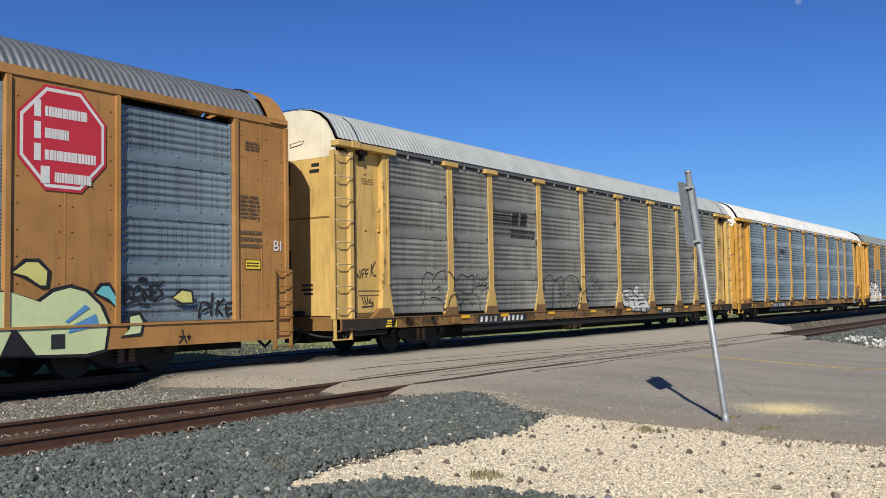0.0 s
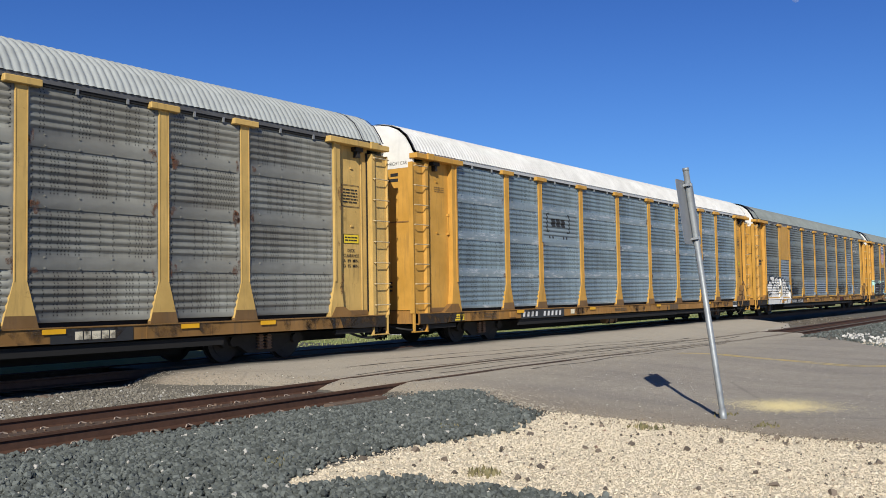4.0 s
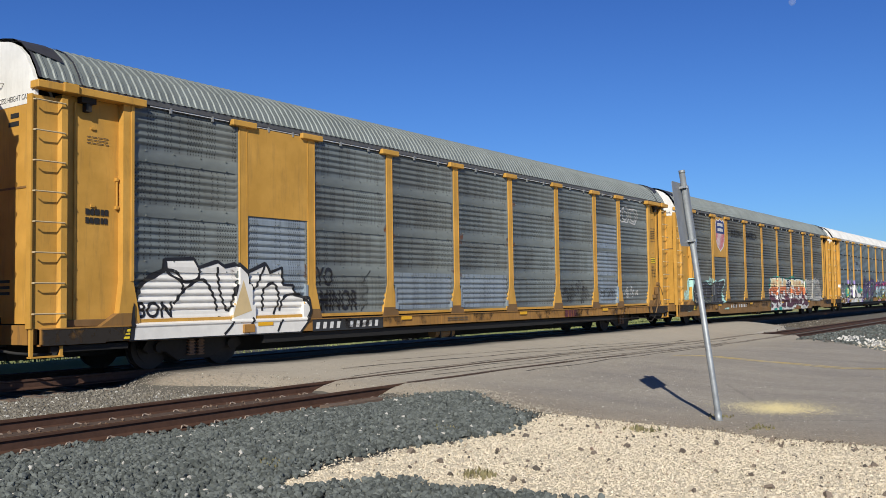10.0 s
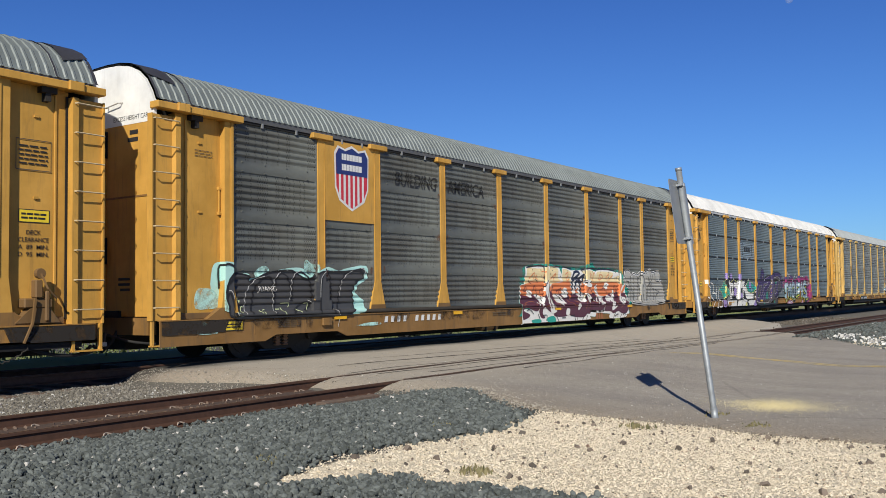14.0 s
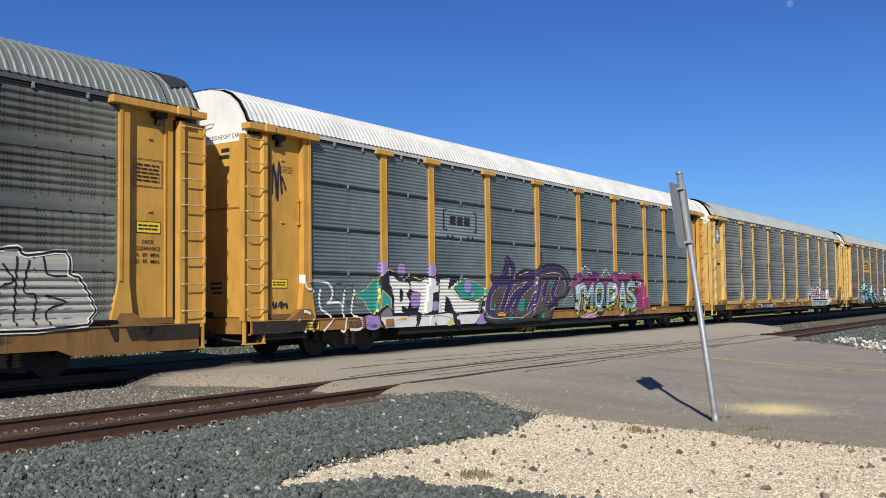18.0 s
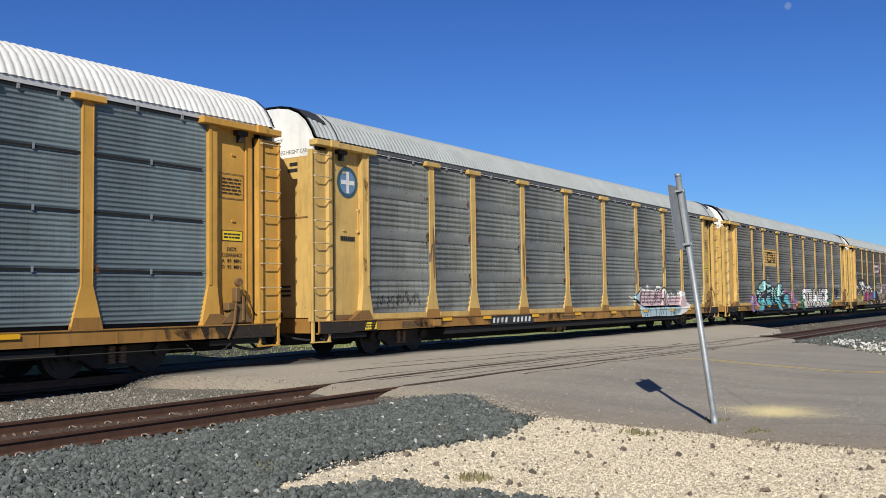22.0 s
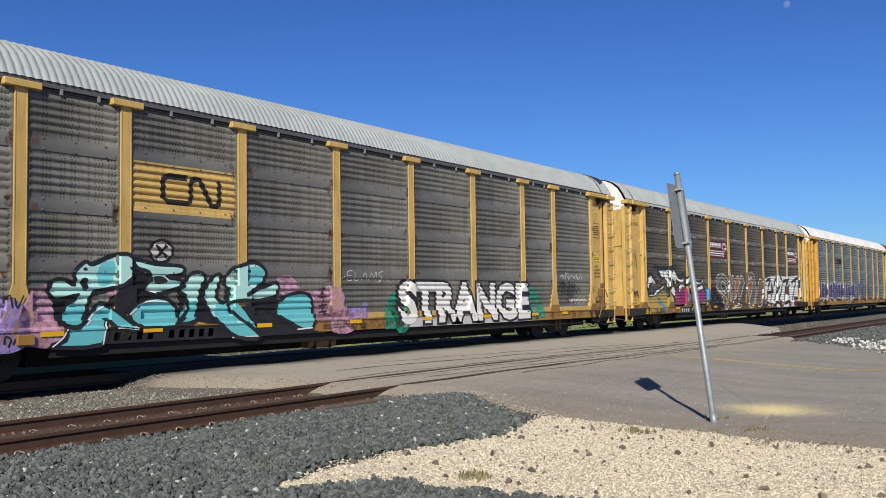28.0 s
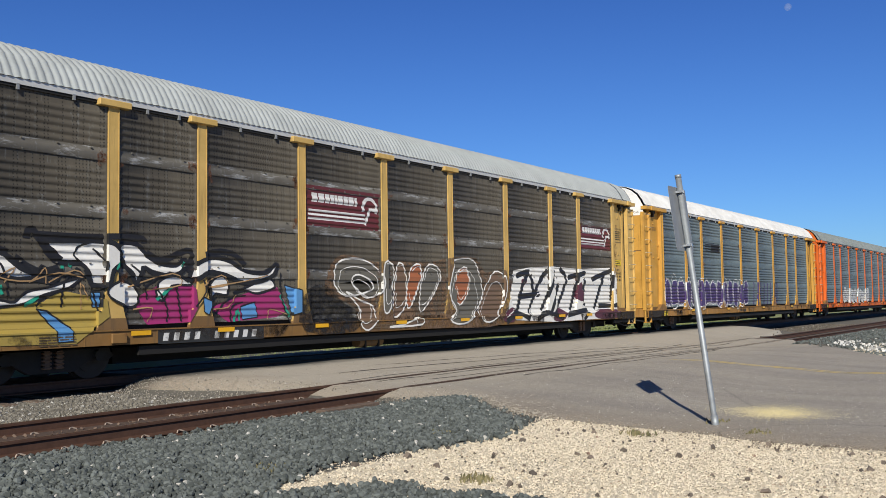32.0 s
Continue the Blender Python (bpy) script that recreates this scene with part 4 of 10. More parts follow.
def spring_bm():
    bm = bmesh.new()
    for k in range(5):
        box(bm, -0.085, 0.085, -1.13, -1.04, 0.235 + 0.062 * k, 0.27 + 0.062 * k, bevel=0.012)
    box(bm, -0.05, 0.05, -1.12, -1.05, 0.23, 0.54)
    return bm


def wheelset_bm():
    bm = bmesh.new()
    for s in (-1, 1):
        disc(bm, 0, s * 0.69, s * 0.83, 0, 0.42, 28)
        disc(bm, 0, s * 0.69, s * 0.72, 0, 0.447, 28)
        disc(bm, 0, s * 0.825, s * 0.845, 0, 0.30, 20)
        for a in range(3):
            ang = 2 * math.pi * a / 3
            box(bm, 0.20 * math.cos(ang) - 0.03, 0.20 * math.cos(ang) + 0.03, s * 0.84 - 0.008, s * 0.84 + 0.008, 0.20 * math.sin(ang) - 0.03, 0.20 * math.sin(ang) + 0.03)
    disc(bm, 0, -1.0, 1.0, 0, 0.075, 10)
    return bm


WHEELSETS = []


def build_bogie(car, x):
    bogie = part("bogie", shared(("bogie",), BLACK_STEEL, lambda: boxes((-0.22, 0.22, -1.0, 1.0, 0.30, 0.52), (-0.12, 0.12, -0.3, 0.3, 0.50, 0.60))), None, car, "four-wheel bogie of dark cast steel", at=(x, 0, 0))
    frame_me = shared(("side_frame",), CAST_STEEL, side_frame_bm)
    spring_me = shared(("spring",), SPRING_RUST, spring_bm)
    wheel_me = shared(("wheelset",), WHEEL_STEEL, wheelset_bm)
    for turn in (0, math.pi):
        part("side_frame", frame_me, None, bogie).rotation_euler = (0, 0, turn)
        for dx in (-0.115, 0.115):
            s = part("spring", spring_me, None, bogie, at=(dx, 0, 0))
            s.rotation_euler = (0, 0, turn)
    for dx in (-0.89, 0.89):
        WHEELSETS.append((part("wheelset", wheel_me, None, bogie, "steel wheels on an axle", at=(dx, 0, 0.42)), dx))


def coupler_bm():
    bm = boxes((-14.15, -13.4, -0.09, 0.09, 0.80, 0.98), (-14.33, -14.12, -0.17, 0.13, 0.76, 1.02))
    box(bm, -13.75, -13.6, -0.5, 0.5, 0.55, 1.05)
    tube(bm, [(-13.7, -0.45, 0.75), (-13.9, -0.47, 0.45), (-14.1, -0.48, 0.30), (-14.28, -0.46, 0.42)], 0.035, 6)
    return bm


def curved_hose(points):
    """Points along a slack hose, with its bends rounded."""
    out = []
    pts = [Vector(p) for p in points]
    for i in range(len(pts) - 1):
        p0, p1, p2, p3 = pts[max(i - 1, 0)], pts[i], pts[i + 1], pts[min(i + 2, len(pts) - 1)]
        for t in (0.0, 0.25, 0.5, 0.75):
            out.append(0.5 * (2 * p1 + (p2 - p0) * t + (2 * p0 - 5 * p1 + 4 * p2 - p3) * t ** 2 + (3 * p1 - p0 - 3 * p2 + p3) * t ** 3))
    return out + [pts[-1]]


def brake_bm():
    """The hand-brake gear at a car's rear corner."""
    bm = boxes((12.30, 12.80, -1.56, -1.30, 1.14, 1.30), (12.47, 12.60, -1.60, -1.45, 1.30, 1.60), (12.66, 12.74, -1.58, -1.50, 0.92, 1.42), bevel=0.02)
    disc(bm, 12.55, -1.62, -1.54, 1.70, 0.085, 12)
    prism(bm, [(12.15, 0.90), (12.95, 0.90), (12.75, 1.14), (12.42, 1.14)], "y", -1.55, -1.35)
    tube(bm, [(12.55, -1.62, 1.70), (12.62, -1.70, 1.45), (12.80, -1.66, 1.30)], 0.018, 5)
    tube(bm, [(12.45, -1.62, 1.30), (12.42, -1.60, 0.9), (12.30, -1.56, 0.58)], 0.024, 5)
    return bm


def chain_bm():
    pts = []
    for i in range(45):
        f = i / 44
        pts.append((11.3 + 1.1 * f, -1.515 + 0.012 * (-1) ** i, 0.50 - 0.22 * (1 - (2 * f - 1) ** 2) + 0.008 * (-1) ** (i // 2)))
    return tube(bmesh.new(), pts, 0.011, 5)


# paint on the car's side follows its relief
LEDGES = set()


PIPED = set()  # cars with a round pipe along the foot of the screens


def side_depth(x, z, kind, ledge=False, piped=False):
    ax = abs(x)
    if piped and abs(z - 0.925) < 0.048 and ax < 11.8:
        return 1.502 + math.sqrt(0.048 ** 2 - (z - 0.925) ** 2)
    if z < 0.868:
        return 1.56 if z > 0.842 else 1.54
    near = min(abs(x - p) for p in POSTS)
    if near < (0.117 if z > 1.62 else 0.22 if z > 1.2 else 0.305):
        return 1.567 if z > 4.8 else 1.514
    if END_POST - 0.175 < ax < END_POST + 0.055:
        return 1.542
    if ax > END_POST:
        return 1.385 if ax < 13.16 else 1.545 if ax < 13.27 else 1.467
    if z < (1.003 if ledge else SHEET_LOW):
        return 1.514 if ledge else 1.47
    u = ((z - sheet_base(kind)) / SHEET_H) % 1.0
    prof = PROFILE[kind]
    for (a, da), (b, db) in zip(prof, prof[1:]):
        if u <= b:
            return 1.43 + da + (db - da) * (u - a) / max(1e-6, b - a)
    return 1.43


def flat_poly(points):
    bm = bmesh.new()
    bm.faces.new([bm.verts.new((x, 0, z)) for x, z in points]).normal_update()
    bmesh.ops.triangulate(bm, faces=bm.faces[:], ngon_method="EAR_CLIP")
    return bm


def flat_stroke(points, width, bm=None):
    """A brush stroke along the points, with a slightly varying width."""
    bm = bm or bmesh.new()
    pts = [Vector((x, z)) for x, z in points]
    left, right = [], []
    for i, p in enumerate(pts):
        d = pts[min(i + 1, len(pts) - 1)] - pts[max(i - 1, 0)]
        d = d.normalized() if d.length > 1e-6 else Vector((1, 0))
        w = width * 0.5 * (0.92 + 0.08 * math.sin(0.7 * i + 1))
        left.append(bm.verts.new((p.x - d.y * w, 0, p.y + d.x * w)))
        right.append(bm.verts.new((p.x + d.y * w, 0, p.y - d.x * w)))
    for i in range(len(pts) - 1):
        bm.faces.new((left[i], left[i + 1], right[i + 1], right[i]))
        left[i].co.y = right[i].co.y = -0.0002 * i
    return bm


def flat_text(words, x0, x1, z0, z1, fat=0.0, shear=0.0):
    """Letters of the built-in font, fitted into a rectangle."""
    cu = bpy.data.curves.new("letters", "FONT")
    cu.body, cu.offset, cu.shear, cu.resolution_u = words, fat, shear, 3
    ob = bpy.data.objects.new("letters", cu)
    me = bpy.data.meshes.new_from_object(ob)
    bm = bmesh.new()
    bm.from_mesh(me)
    bpy.data.objects.remove(ob)
    bpy.data.curves.remove(cu)
    bpy.data.meshes.remove(me)
    ax, bx = min(v.co.x for v in bm.verts), max(v.co.x for v in bm.verts)
    ay, by = min(v.co.y for v in bm.verts), max(v.co.y for v in bm.verts)
    bm.normal_update()
    bmesh.ops.triangulate(bm, faces=bm.faces[:], ngon_method="EAR_CLIP")
    for v in bm.verts:
        v.co = Vector((x0 + (v.co.x - ax) / (bx - ax) * (x1 - x0), 0, z0 + (v.co.y - ay) / (by - ay) * (z1 - z0)))
    return bm


def lay(name, bm, material, car, kind, layer=1, label="", flat=None):
    """Cuts a flat shape along the ribs and posts and presses it onto the car's side."""
    if name == "paint_cloud":
        material = cloud_of(material)
    zs = [v.co.z for v in bm.verts]
    xs = [v.co.x for v in bm.verts]
    if flat is None:
        cuts = [((0, 0, z), (0, 0, 1)) for z in (0.842, 0.868, 0.944, 0.946, 1.0, 1.006, 1.2, 1.62)]
        if car.name in PIPED:
            cuts += [((0, 0, 0.925 + d), (0, 0, 1)) for d in (-0.047, -0.040, -0.028, -0.014, 0, 0.014, 0.028, 0.040, 0.047)]
        for s in range(4):
            cuts += [((0, 0, sheet_base(kind) + SHEET_H * (s + u)), (0, 0, 1)) for u, d in PROFILE[kind]]
        for p in POSTS:
            for e in (-0.305, -0.22, -0.117, 0.117, 0.22, 0.305):
                cuts += [((p + e - 0.002, 0, 0), (1, 0, 0)), ((p + e + 0.002, 0, 0), (1, 0, 0))]
        for s in (-1, 1):
            for e in (-0.175, 0.055):
                cuts += [((s * (END_POST + e) - 0.002, 0, 0), (1, 0, 0)), ((s * (END_POST + e) + 0.002, 0, 0), (1, 0, 0))]
        for co, no in cuts:
            if (no[2] and min(zs) < co[2] < max(zs)) or (no[0] and min(xs) < co[0] < max(xs)):
                bmesh.ops.bisect_plane(bm, geom=bm.verts[:] + bm.edges[:] + bm.faces[:], dist=1e-5, plane_co=co, plane_no=no)
        cz = sum(zs) / len(zs)
        for v in bm.verts:
            v.co.y += -side_depth(v.co.x, v.co.z, kind, car.name in LEDGES, car.name in PIPED) - 0.003 * layer
    else:
        for v in bm.verts:
            v.co.y += -flat - 0.003 * layer
    bmesh.ops.triangulate(bm, faces=bm.faces[:])
    for f in bm.faces:
        f.normal_update()
        if f.normal.y > 0:
            f.normal_flip()
    return part(name, bm, material, car, label)


def blob(cx, cz, w, h, rng, spikes=0.12, n=26):
    ph = [rng.uniform(0, 6.28) for _ in range(4)]
    pts = []
    for k in range(n):
        a = 2 * math.pi * k / n
        c, s = math.cos(a), math.sin(a)
        r = 1 + spikes * (math.sin(2 * a + ph[0]) + 0.7 * math.sin(3 * a + ph[1]) + 0.5 * math.sin(5 * a + ph[2]))
        pts.append((cx + 0.5 * w * r * math.copysign(abs(c) ** 0.75, c), cz + 0.5 * h * r * math.copysign(abs(s) ** 0.75, s)))
    return pts


def grow(points, by):
    cx, cz = sum(p[0] for p in points) / len(points), sum(p[1] for p in points) / len(points)
    out = []
    for x, z in points:
        d = Vector((x - cx, z - cz))
        d = d * (1 + by / max(0.05, d.length))
        out.append((cx + d.x, cz + d.y))
    return out


def wiggle(cx, cz, w, h, rng, n=14):
    """A looping scrawl inside a rectangle."""
    m = max(4, n // 3)
    pts = [(cx + w * (k / (m - 1) - 0.5) + rng.uniform(-0.28, 0.28) * w, cz + h * (0.5 if k % 2 else -0.5) * rng.uniform(0.15, 1.0)) for k in range(m)]
    return curved(pts, 5)


def throw_up(car, kind, x0, x1, z0, z1, count, fills, rim, seed, inner=None, width=0.05, label="", cloud=None, spikes=0.12, strokes=2):
    """A spray-painted piece: swollen shapes with rims and inner strokes."""
    rng = random.Random(seed)
    if cloud:
        for i in range(max(2, count)):
            cx = x0 + (x1 - x0) * (i + 0.5) / max(2, count)
            lay("paint_cloud", flat_poly(blob(cx, 0.5 * (z0 + z1) + rng.uniform(-0.1, 0.1), 1.3 * (x1 - x0) / count, (z1 - z0) * 1.05, rng, 0.1)), cloud[i % len(cloud)], car, kind, 1)
    step = (x1 - x0) / count
    for i in range(count):
        cx = x0 + step * (i + 0.5)
        h = (z1 - z0) * rng.uniform(0.86, 1.0)
        pts = blob(cx, z0 + 0.5 * (z1 - z0) + rng.uniform(-0.04, 0.04), step * 0.98, h, rng, spikes)
        lay("painted_rim", flat_poly(grow(pts, width)), rim, car, kind, 2, label)
        lay("painted_letter", flat_poly(pts), fills[i % len(fills)], car, kind, 3)
        for k in range(strokes):
            q = wiggle(cx + rng.uniform(-0.1, 0.1) * step, z0 + 0.5 * (z1 - z0), step * 0.5, h * rng.uniform(0.35, 0.7), rng, 12)
            lay("painted_stroke", flat_stroke(q, width * 0.8), inner or rim, car, kind, 4)


def curved(points, n=4):
    """The same path with its corners rounded."""
    out = []
    pts = [Vector(p) for p in points]
    for i in range(len(pts) - 1):
        p0, p1, p2, p3 = pts[max(i - 1, 0)], pts[i], pts[i + 1], pts[min(i + 2, len(pts) - 1)]
        for k in range(n):
            t = k / n
            out.append(0.5 * ((2 * p1) + (p2 - p0) * t + (2 * p0 - 5 * p1 + 4 * p2 - p3) * t * t + (3 * p1 - p0 - 3 * p2 + p3) * t * t * t))
    out.append(pts[-1])
    return [(p.x, p.y) for p in out]


def shape(car, kind, points, mat, layer, label="", rim=None, rim_width=0.05, rounded=True, thin=False):
    """A sprayed area with a rounded outline and, where it has one, a painted rim."""
    pts = list(points)
    if rounded:
        pts = curved([pts[-1], *pts, pts[0], pts[1]], 3)[3:3 + 3 * len(pts)]
    lay("paint_cloud" if thin else "painted_shape", flat_poly(pts), mat, car, kind, layer, label)
    if rim:
        lay("painted_rim", flat_stroke([*pts, *pts[:2]], rim_width), rim, car, kind, layer + 1)


def lines(car, kind, paths, width, mat, layer, label=""):
    """Several strokes of one can, as one layer of paint."""
    bm = bmesh.new()
    for q in paths:
        flat_stroke(curved(q, 3), width, bm)
    tagged(lay("graffiti_linework", bm, mat, car, kind, layer, label), kind="stuff")


def clip_z(bm, z, above):
    bmesh.ops.bisect_plane(bm, geom=bm.verts[:] + bm.edges[:] + bm.faces[:], plane_co=(0, 0, z), plane_no=(0, 0, -1 if above else 1), clear_outer=True)
    return bm


def drawn_piece(car, kind, paths, stroke, z0, z1, tones, rim, rim_width=0.06, label="", inner=None, layer=2, spine=0.028):
    """Broad rimmed strokes along given paths, banded from the top tone to the bottom one."""
    for q in paths:
        lay("painted_rim", flat_stroke(q, stroke + 2 * rim_width), rim, car, kind, layer, label)
    bands = len(tones)
    for n, q in enumerate(paths):
        for b, mat in enumerate(tones):
            bm = flat_stroke(q, stroke)
            top, low = z1 - (z1 - z0) * b / bands, z1 - (z1 - z0) * (b + 1) / bands
            if b:
                clip_z(bm, top + 0.03 * math.sin(3 * n), False)
            if b < bands - 1:
                clip_z(bm, low + 0.03 * math.sin(3 * n), True)
            if bm.faces:
                tagged(lay("painted_letter", bm, mat, car, kind, layer + 1), kind="stuff")
            else:
                bm.free()
        if inner:
            lay("painted_stroke", flat_stroke([(x + 0.02, z - 0.02) for x, z in (q[2:-2] if len(q) > 8 else q)], spine), inner, car, kind, layer + 2)


def scrawl(car, kind, x0, x1, z0, z1, count, mat, seed, width=0.03, label="spray-painted scrawl"):
    rng = random.Random(seed)
    step = (x1 - x0) / count
    for i in range(count):
        q = wiggle(x0 + step * (i + 0.5), 0.5 * (z0 + z1), step * 0.9, (z1 - z0) * rng.uniform(0.6, 1.0), rng, 16)
        lay("painted_scrawl", flat_stroke(q, width), mat, car, kind, 2, label)


def outline_letters(car, kind, x0, x1, z0, z1, count, mat, seed, width=0.04, label="", rounds=2):
    """Hollow bubble shapes drawn as outlines."""
    rng = random.Random(seed)
    step = (x1 - x0) / count
    for i in range(count):
        for r in range(rounds):
            pts = blob(x0 + step * (i + 0.5), 0.5 * (z0 + z1), step * (0.95 - 0.42 * r), (z1 - z0) * (rng.uniform(0.85, 1.0) - 0.4 * r), rng, 0.12, 22)
            lay("painted_outline", flat_stroke(pts + pts[:2], width), mat, car, kind, 3, label)


def rect(x0, x1, z0, z1):
    return flat_poly([(x0, z0), (x1, z0), (x1, z1), (x0, z1)])


def bars(car, kind, x0, x1, z0, z1, rows, mat, seed, flat=None, layer=3, label="", gap=0.5, words=3):
    """Unreadable stencilling as rows of short bars."""
    rng = random.Random(seed)
    bm = bmesh.new()
    rh = (z1 - z0) / rows
    for r in range(rows):
        x = x0
        while x < x1 - 0.02:
            w = min(x1 - x, (x1 - x0) / words * rng.uniform(0.5, 1.1))
            z = z1 - rh * (r + 1) + rh * gap * 0.5
            vs = [bm.verts.new(p) for p in ((x, 0, z), (x + w * 0.85, 0, z), (x + w * 0.85, 0, z + rh * (1 - gap)), (x, 0, z + rh * (1 - gap)))]
            bm.faces.new(vs)
            x += w
    tagged(lay("stencilling", bm, mat, car, kind, layer, label, flat), kind="stuff")


def number_board(car, kind, x0, x1, z0=0.585, z1=0.84, dark=True):
    if dark:
        lay("number_board", rect(x0, x1, z0 - 0.005, z1), PLATE_BLACK, car, kind, 1, "black board with white characters", flat=1.54)
    bm = bmesh.new()
    n = 10
    step = (x1 - x0 - 0.2) / n
    for i in range(n):
        if i == 4:
            continue
        a = x0 + 0.1 + step * i
        for v in ((a, z0 + 0.05, a + step * 0.50, z1 - 0.06),):
            bm.faces.new([bm.verts.new(p) for p in ((v[0], 0, v[1]), (v[2], 0, v[1]), (v[2] + 0.03, 0, v[3]), (v[0] + 0.03, 0, v[3]))])
    tagged(lay("lettering_row", bm, LETTER_WHITE, car, kind, 2, "white bars of lettering", flat=1.54), kind="stuff")


def warning_plate(car, kind, x0, x1, z0, z1, flat):
    lay("warning_plate", rect(x0 - 0.015, x1 + 0.015, z0 - 0.015, z1 + 0.015), INK, car, kind, 1, "black-edged yellow warning plate", flat)
    lay("warning_plate_face", rect(x0, x1, z0, z1), WARN_YELLOW, car, kind, 2, "", flat)
    bars(car, kind, x0 + 0.03, x1 - 0.03, z0 + 0.03, z1 - 0.03, 2, INK, 3, flat, 3)


def build_car(index, label, screen, kind, roof, yellow, sill, eave, white_end, dark_cap, ledge, brake, offset=0.0, group="autorack cars"):
    car = thing("autorack_car", label, "rail car", group, at=(lead(0) + PITCH * (index - 3) + HALF + offset, FAR_Y, 0))
    CARS.append((car, index, offset))
    if ledge is True:
        LEDGES.add(car.name)
    bays = [-END_POST + 0.15] + list(POSTS) + [END_POST - 0.15]
    for turn in (0, math.pi):
        sg = 1 if turn == 0 else -1

        def put(name, mesh, at=(0, 0, 0), label=""):
            ob = part(name, mesh, None, car, label, at=(at[0] * sg, 0, at[2]))
            ob.rotation_euler = (0, 0, turn)
            return ob
        if index == 4:
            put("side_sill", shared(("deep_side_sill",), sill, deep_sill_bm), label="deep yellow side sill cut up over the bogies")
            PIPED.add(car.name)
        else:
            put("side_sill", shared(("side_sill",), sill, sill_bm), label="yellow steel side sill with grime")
        put("skirt", shared(("skirt",), BLACK_STEEL, skirt_bm))
        put("eave_rail", shared(("eave_rail",), eave, lambda: boxes((-13.5, 13.5, -1.49, -1.42, 4.89, 5.0))))
        put("eave_gap", shared(("eave_gap",), BLACK_STEEL, lambda: boxes((-13.5, 13.5, -1.47, -1.40, 4.838, 4.888))), label="dark gap under the eave")
        if not turn:
            for p, q in zip((-END_POST, *POSTS), (*POSTS, END_POST)):
                for f in (0.36, 0.72):
                    put("eave_tab", shared(("eave_tab",), SIGN_BACK, lambda: boxes((-0.022, 0.022, -1.50, -1.46, 4.80, 4.90))), (p + (q - p) * f, 0, 0))
        for p in POSTS:
            post = put("side_post", shared(("side_post",), yellow, post_bm), (p, 0, 0), "flared yellow side post")
            part("post_cap", shared(("post_cap",), yellow, cap_bm), None, post)
            part("post_foot", shared(("post_foot",), FOOT_BROWN if index in (1, 2, 3, 4, 8) else sill, foot_bm), None, post)
        for i in range(9):
            a, b = bays[i] + (0.004 if i == 0 else 0.112), bays[i + 1] - (0.004 if i == 8 else 0.112)
            if turn:
                me = shared(("tall_sheet", round(b - a, 2), kind), screen, lambda: prism(bmesh.new(), [(-1.44, 0), (-1.44, 3.84), (-1.40, 3.84), (-1.40, 0)], "x", 0, b - a))
                put("screen_sheet", me, (a, 0, 1.0))
                continue
            for row in range(4):
                me = shared(("screen_sheet", round(b - a, 2), kind, row == 0), screen, lambda: sheet_bm(b - a, kind, row == 0))
                put("screen_sheet", me, (a, 0, sheet_base(kind) + SHEET_H * row))
            if ledge == "thin":
                x0, x1 = (a if i == 0 else a + 0.205), (b if i == 8 else b - 0.205)
                put("ledge", shared(("thin_ledge", round(x1 - x0, 2)), yellow, lambda: boxes((0, x1 - x0, -1.50, -1.41, 0.90, 0.965))), (x0, 0, 0))
            elif ledge:
                x0, x1 = (a if i == 0 else a + 0.205), (b if i == 8 else b - 0.205)
                put("ledge", shared(("ledge", round(x1 - x0, 2)), yellow, lambda: boxes((0, x1 - x0, -1.51, -1.41, 0.87, 1.0))), (x0, 0, 0))
        for end in (0, 1):
            # both ends of this side; the second is the first mirrored
            def corner(name, key, mat, make, label="", dz=0.0):
                k = (key, end)

                def made():
                    bm = make()
                    if end:
                        bmesh.ops.scale(bm, vec=(-1, 1, 1), verts=bm.verts[:])
                        bmesh.ops.reverse_faces(bm, faces=bm.faces[:])
                    return bm
                return put(name, shared(k, mat, made), (0, 0, dz), label)
            corner("end_post", "end_post", yellow, lambda: bmesh_moved(end_post_bm(), -END_POST), "broad yellow corner post")
            corner("door_panel", "door_panel", yellow, lambda: boxes((-13.17, -12.04, -1.38, -1.18, 0.865, 4.80)), "yellow recessed door panel")
            corner("door_rib", "door_rib", yellow, lambda: boxes((-12.95, -12.91, -1.405, -1.381, 0.95, 4.7), bevel=0.005))
            corner("door_foot", "door_foot", FOOT_BROWN, lambda: boxes((-13.1, -12.2, -1.42, -1.381, 0.866, 0.99), bevel=0.01), "grimy strip at the door's foot")
            # solid black strip over the panel, drawn for the shade of the gap
            corner("door_gap", "door_gap", BLACK_STEEL, lambda: boxes((-13.158, -13.115, -1.402, -1.386, 0.95, 4.72)), "black strip standing in for the shaded gap beside the door")
            corner("door_header", "door_header", yellow, lambda: boxes((-13.75, -11.62, -1.62, -1.38, 4.80, 4.93), (-13.30, -13.02, -1.66, -1.60, 4.79, 4.95), bevel=0.01), "yellow overhanging door header")
            corner("hinge", "hinge", CAST_STEEL, lambda: boxes((-12.88, -12.60, -1.52, -1.38, 4.70, 4.80), (-12.78, -12.68, -1.50, -1.38, 4.56, 4.71)))
            lad = corner("ladder", "ladder", yellow, ladder_bm, "yellow corner ladder")
            for k in range(8):
                me = shared(("rung", end), RUNG, (lambda: rung_bm()) if not end else (lambda: bmesh_moved(rung_bm(), 2 * HALF - 0.62)))
                part("rung", me, None, lad, at=(0, 0, 1.10 + 0.5 * k))
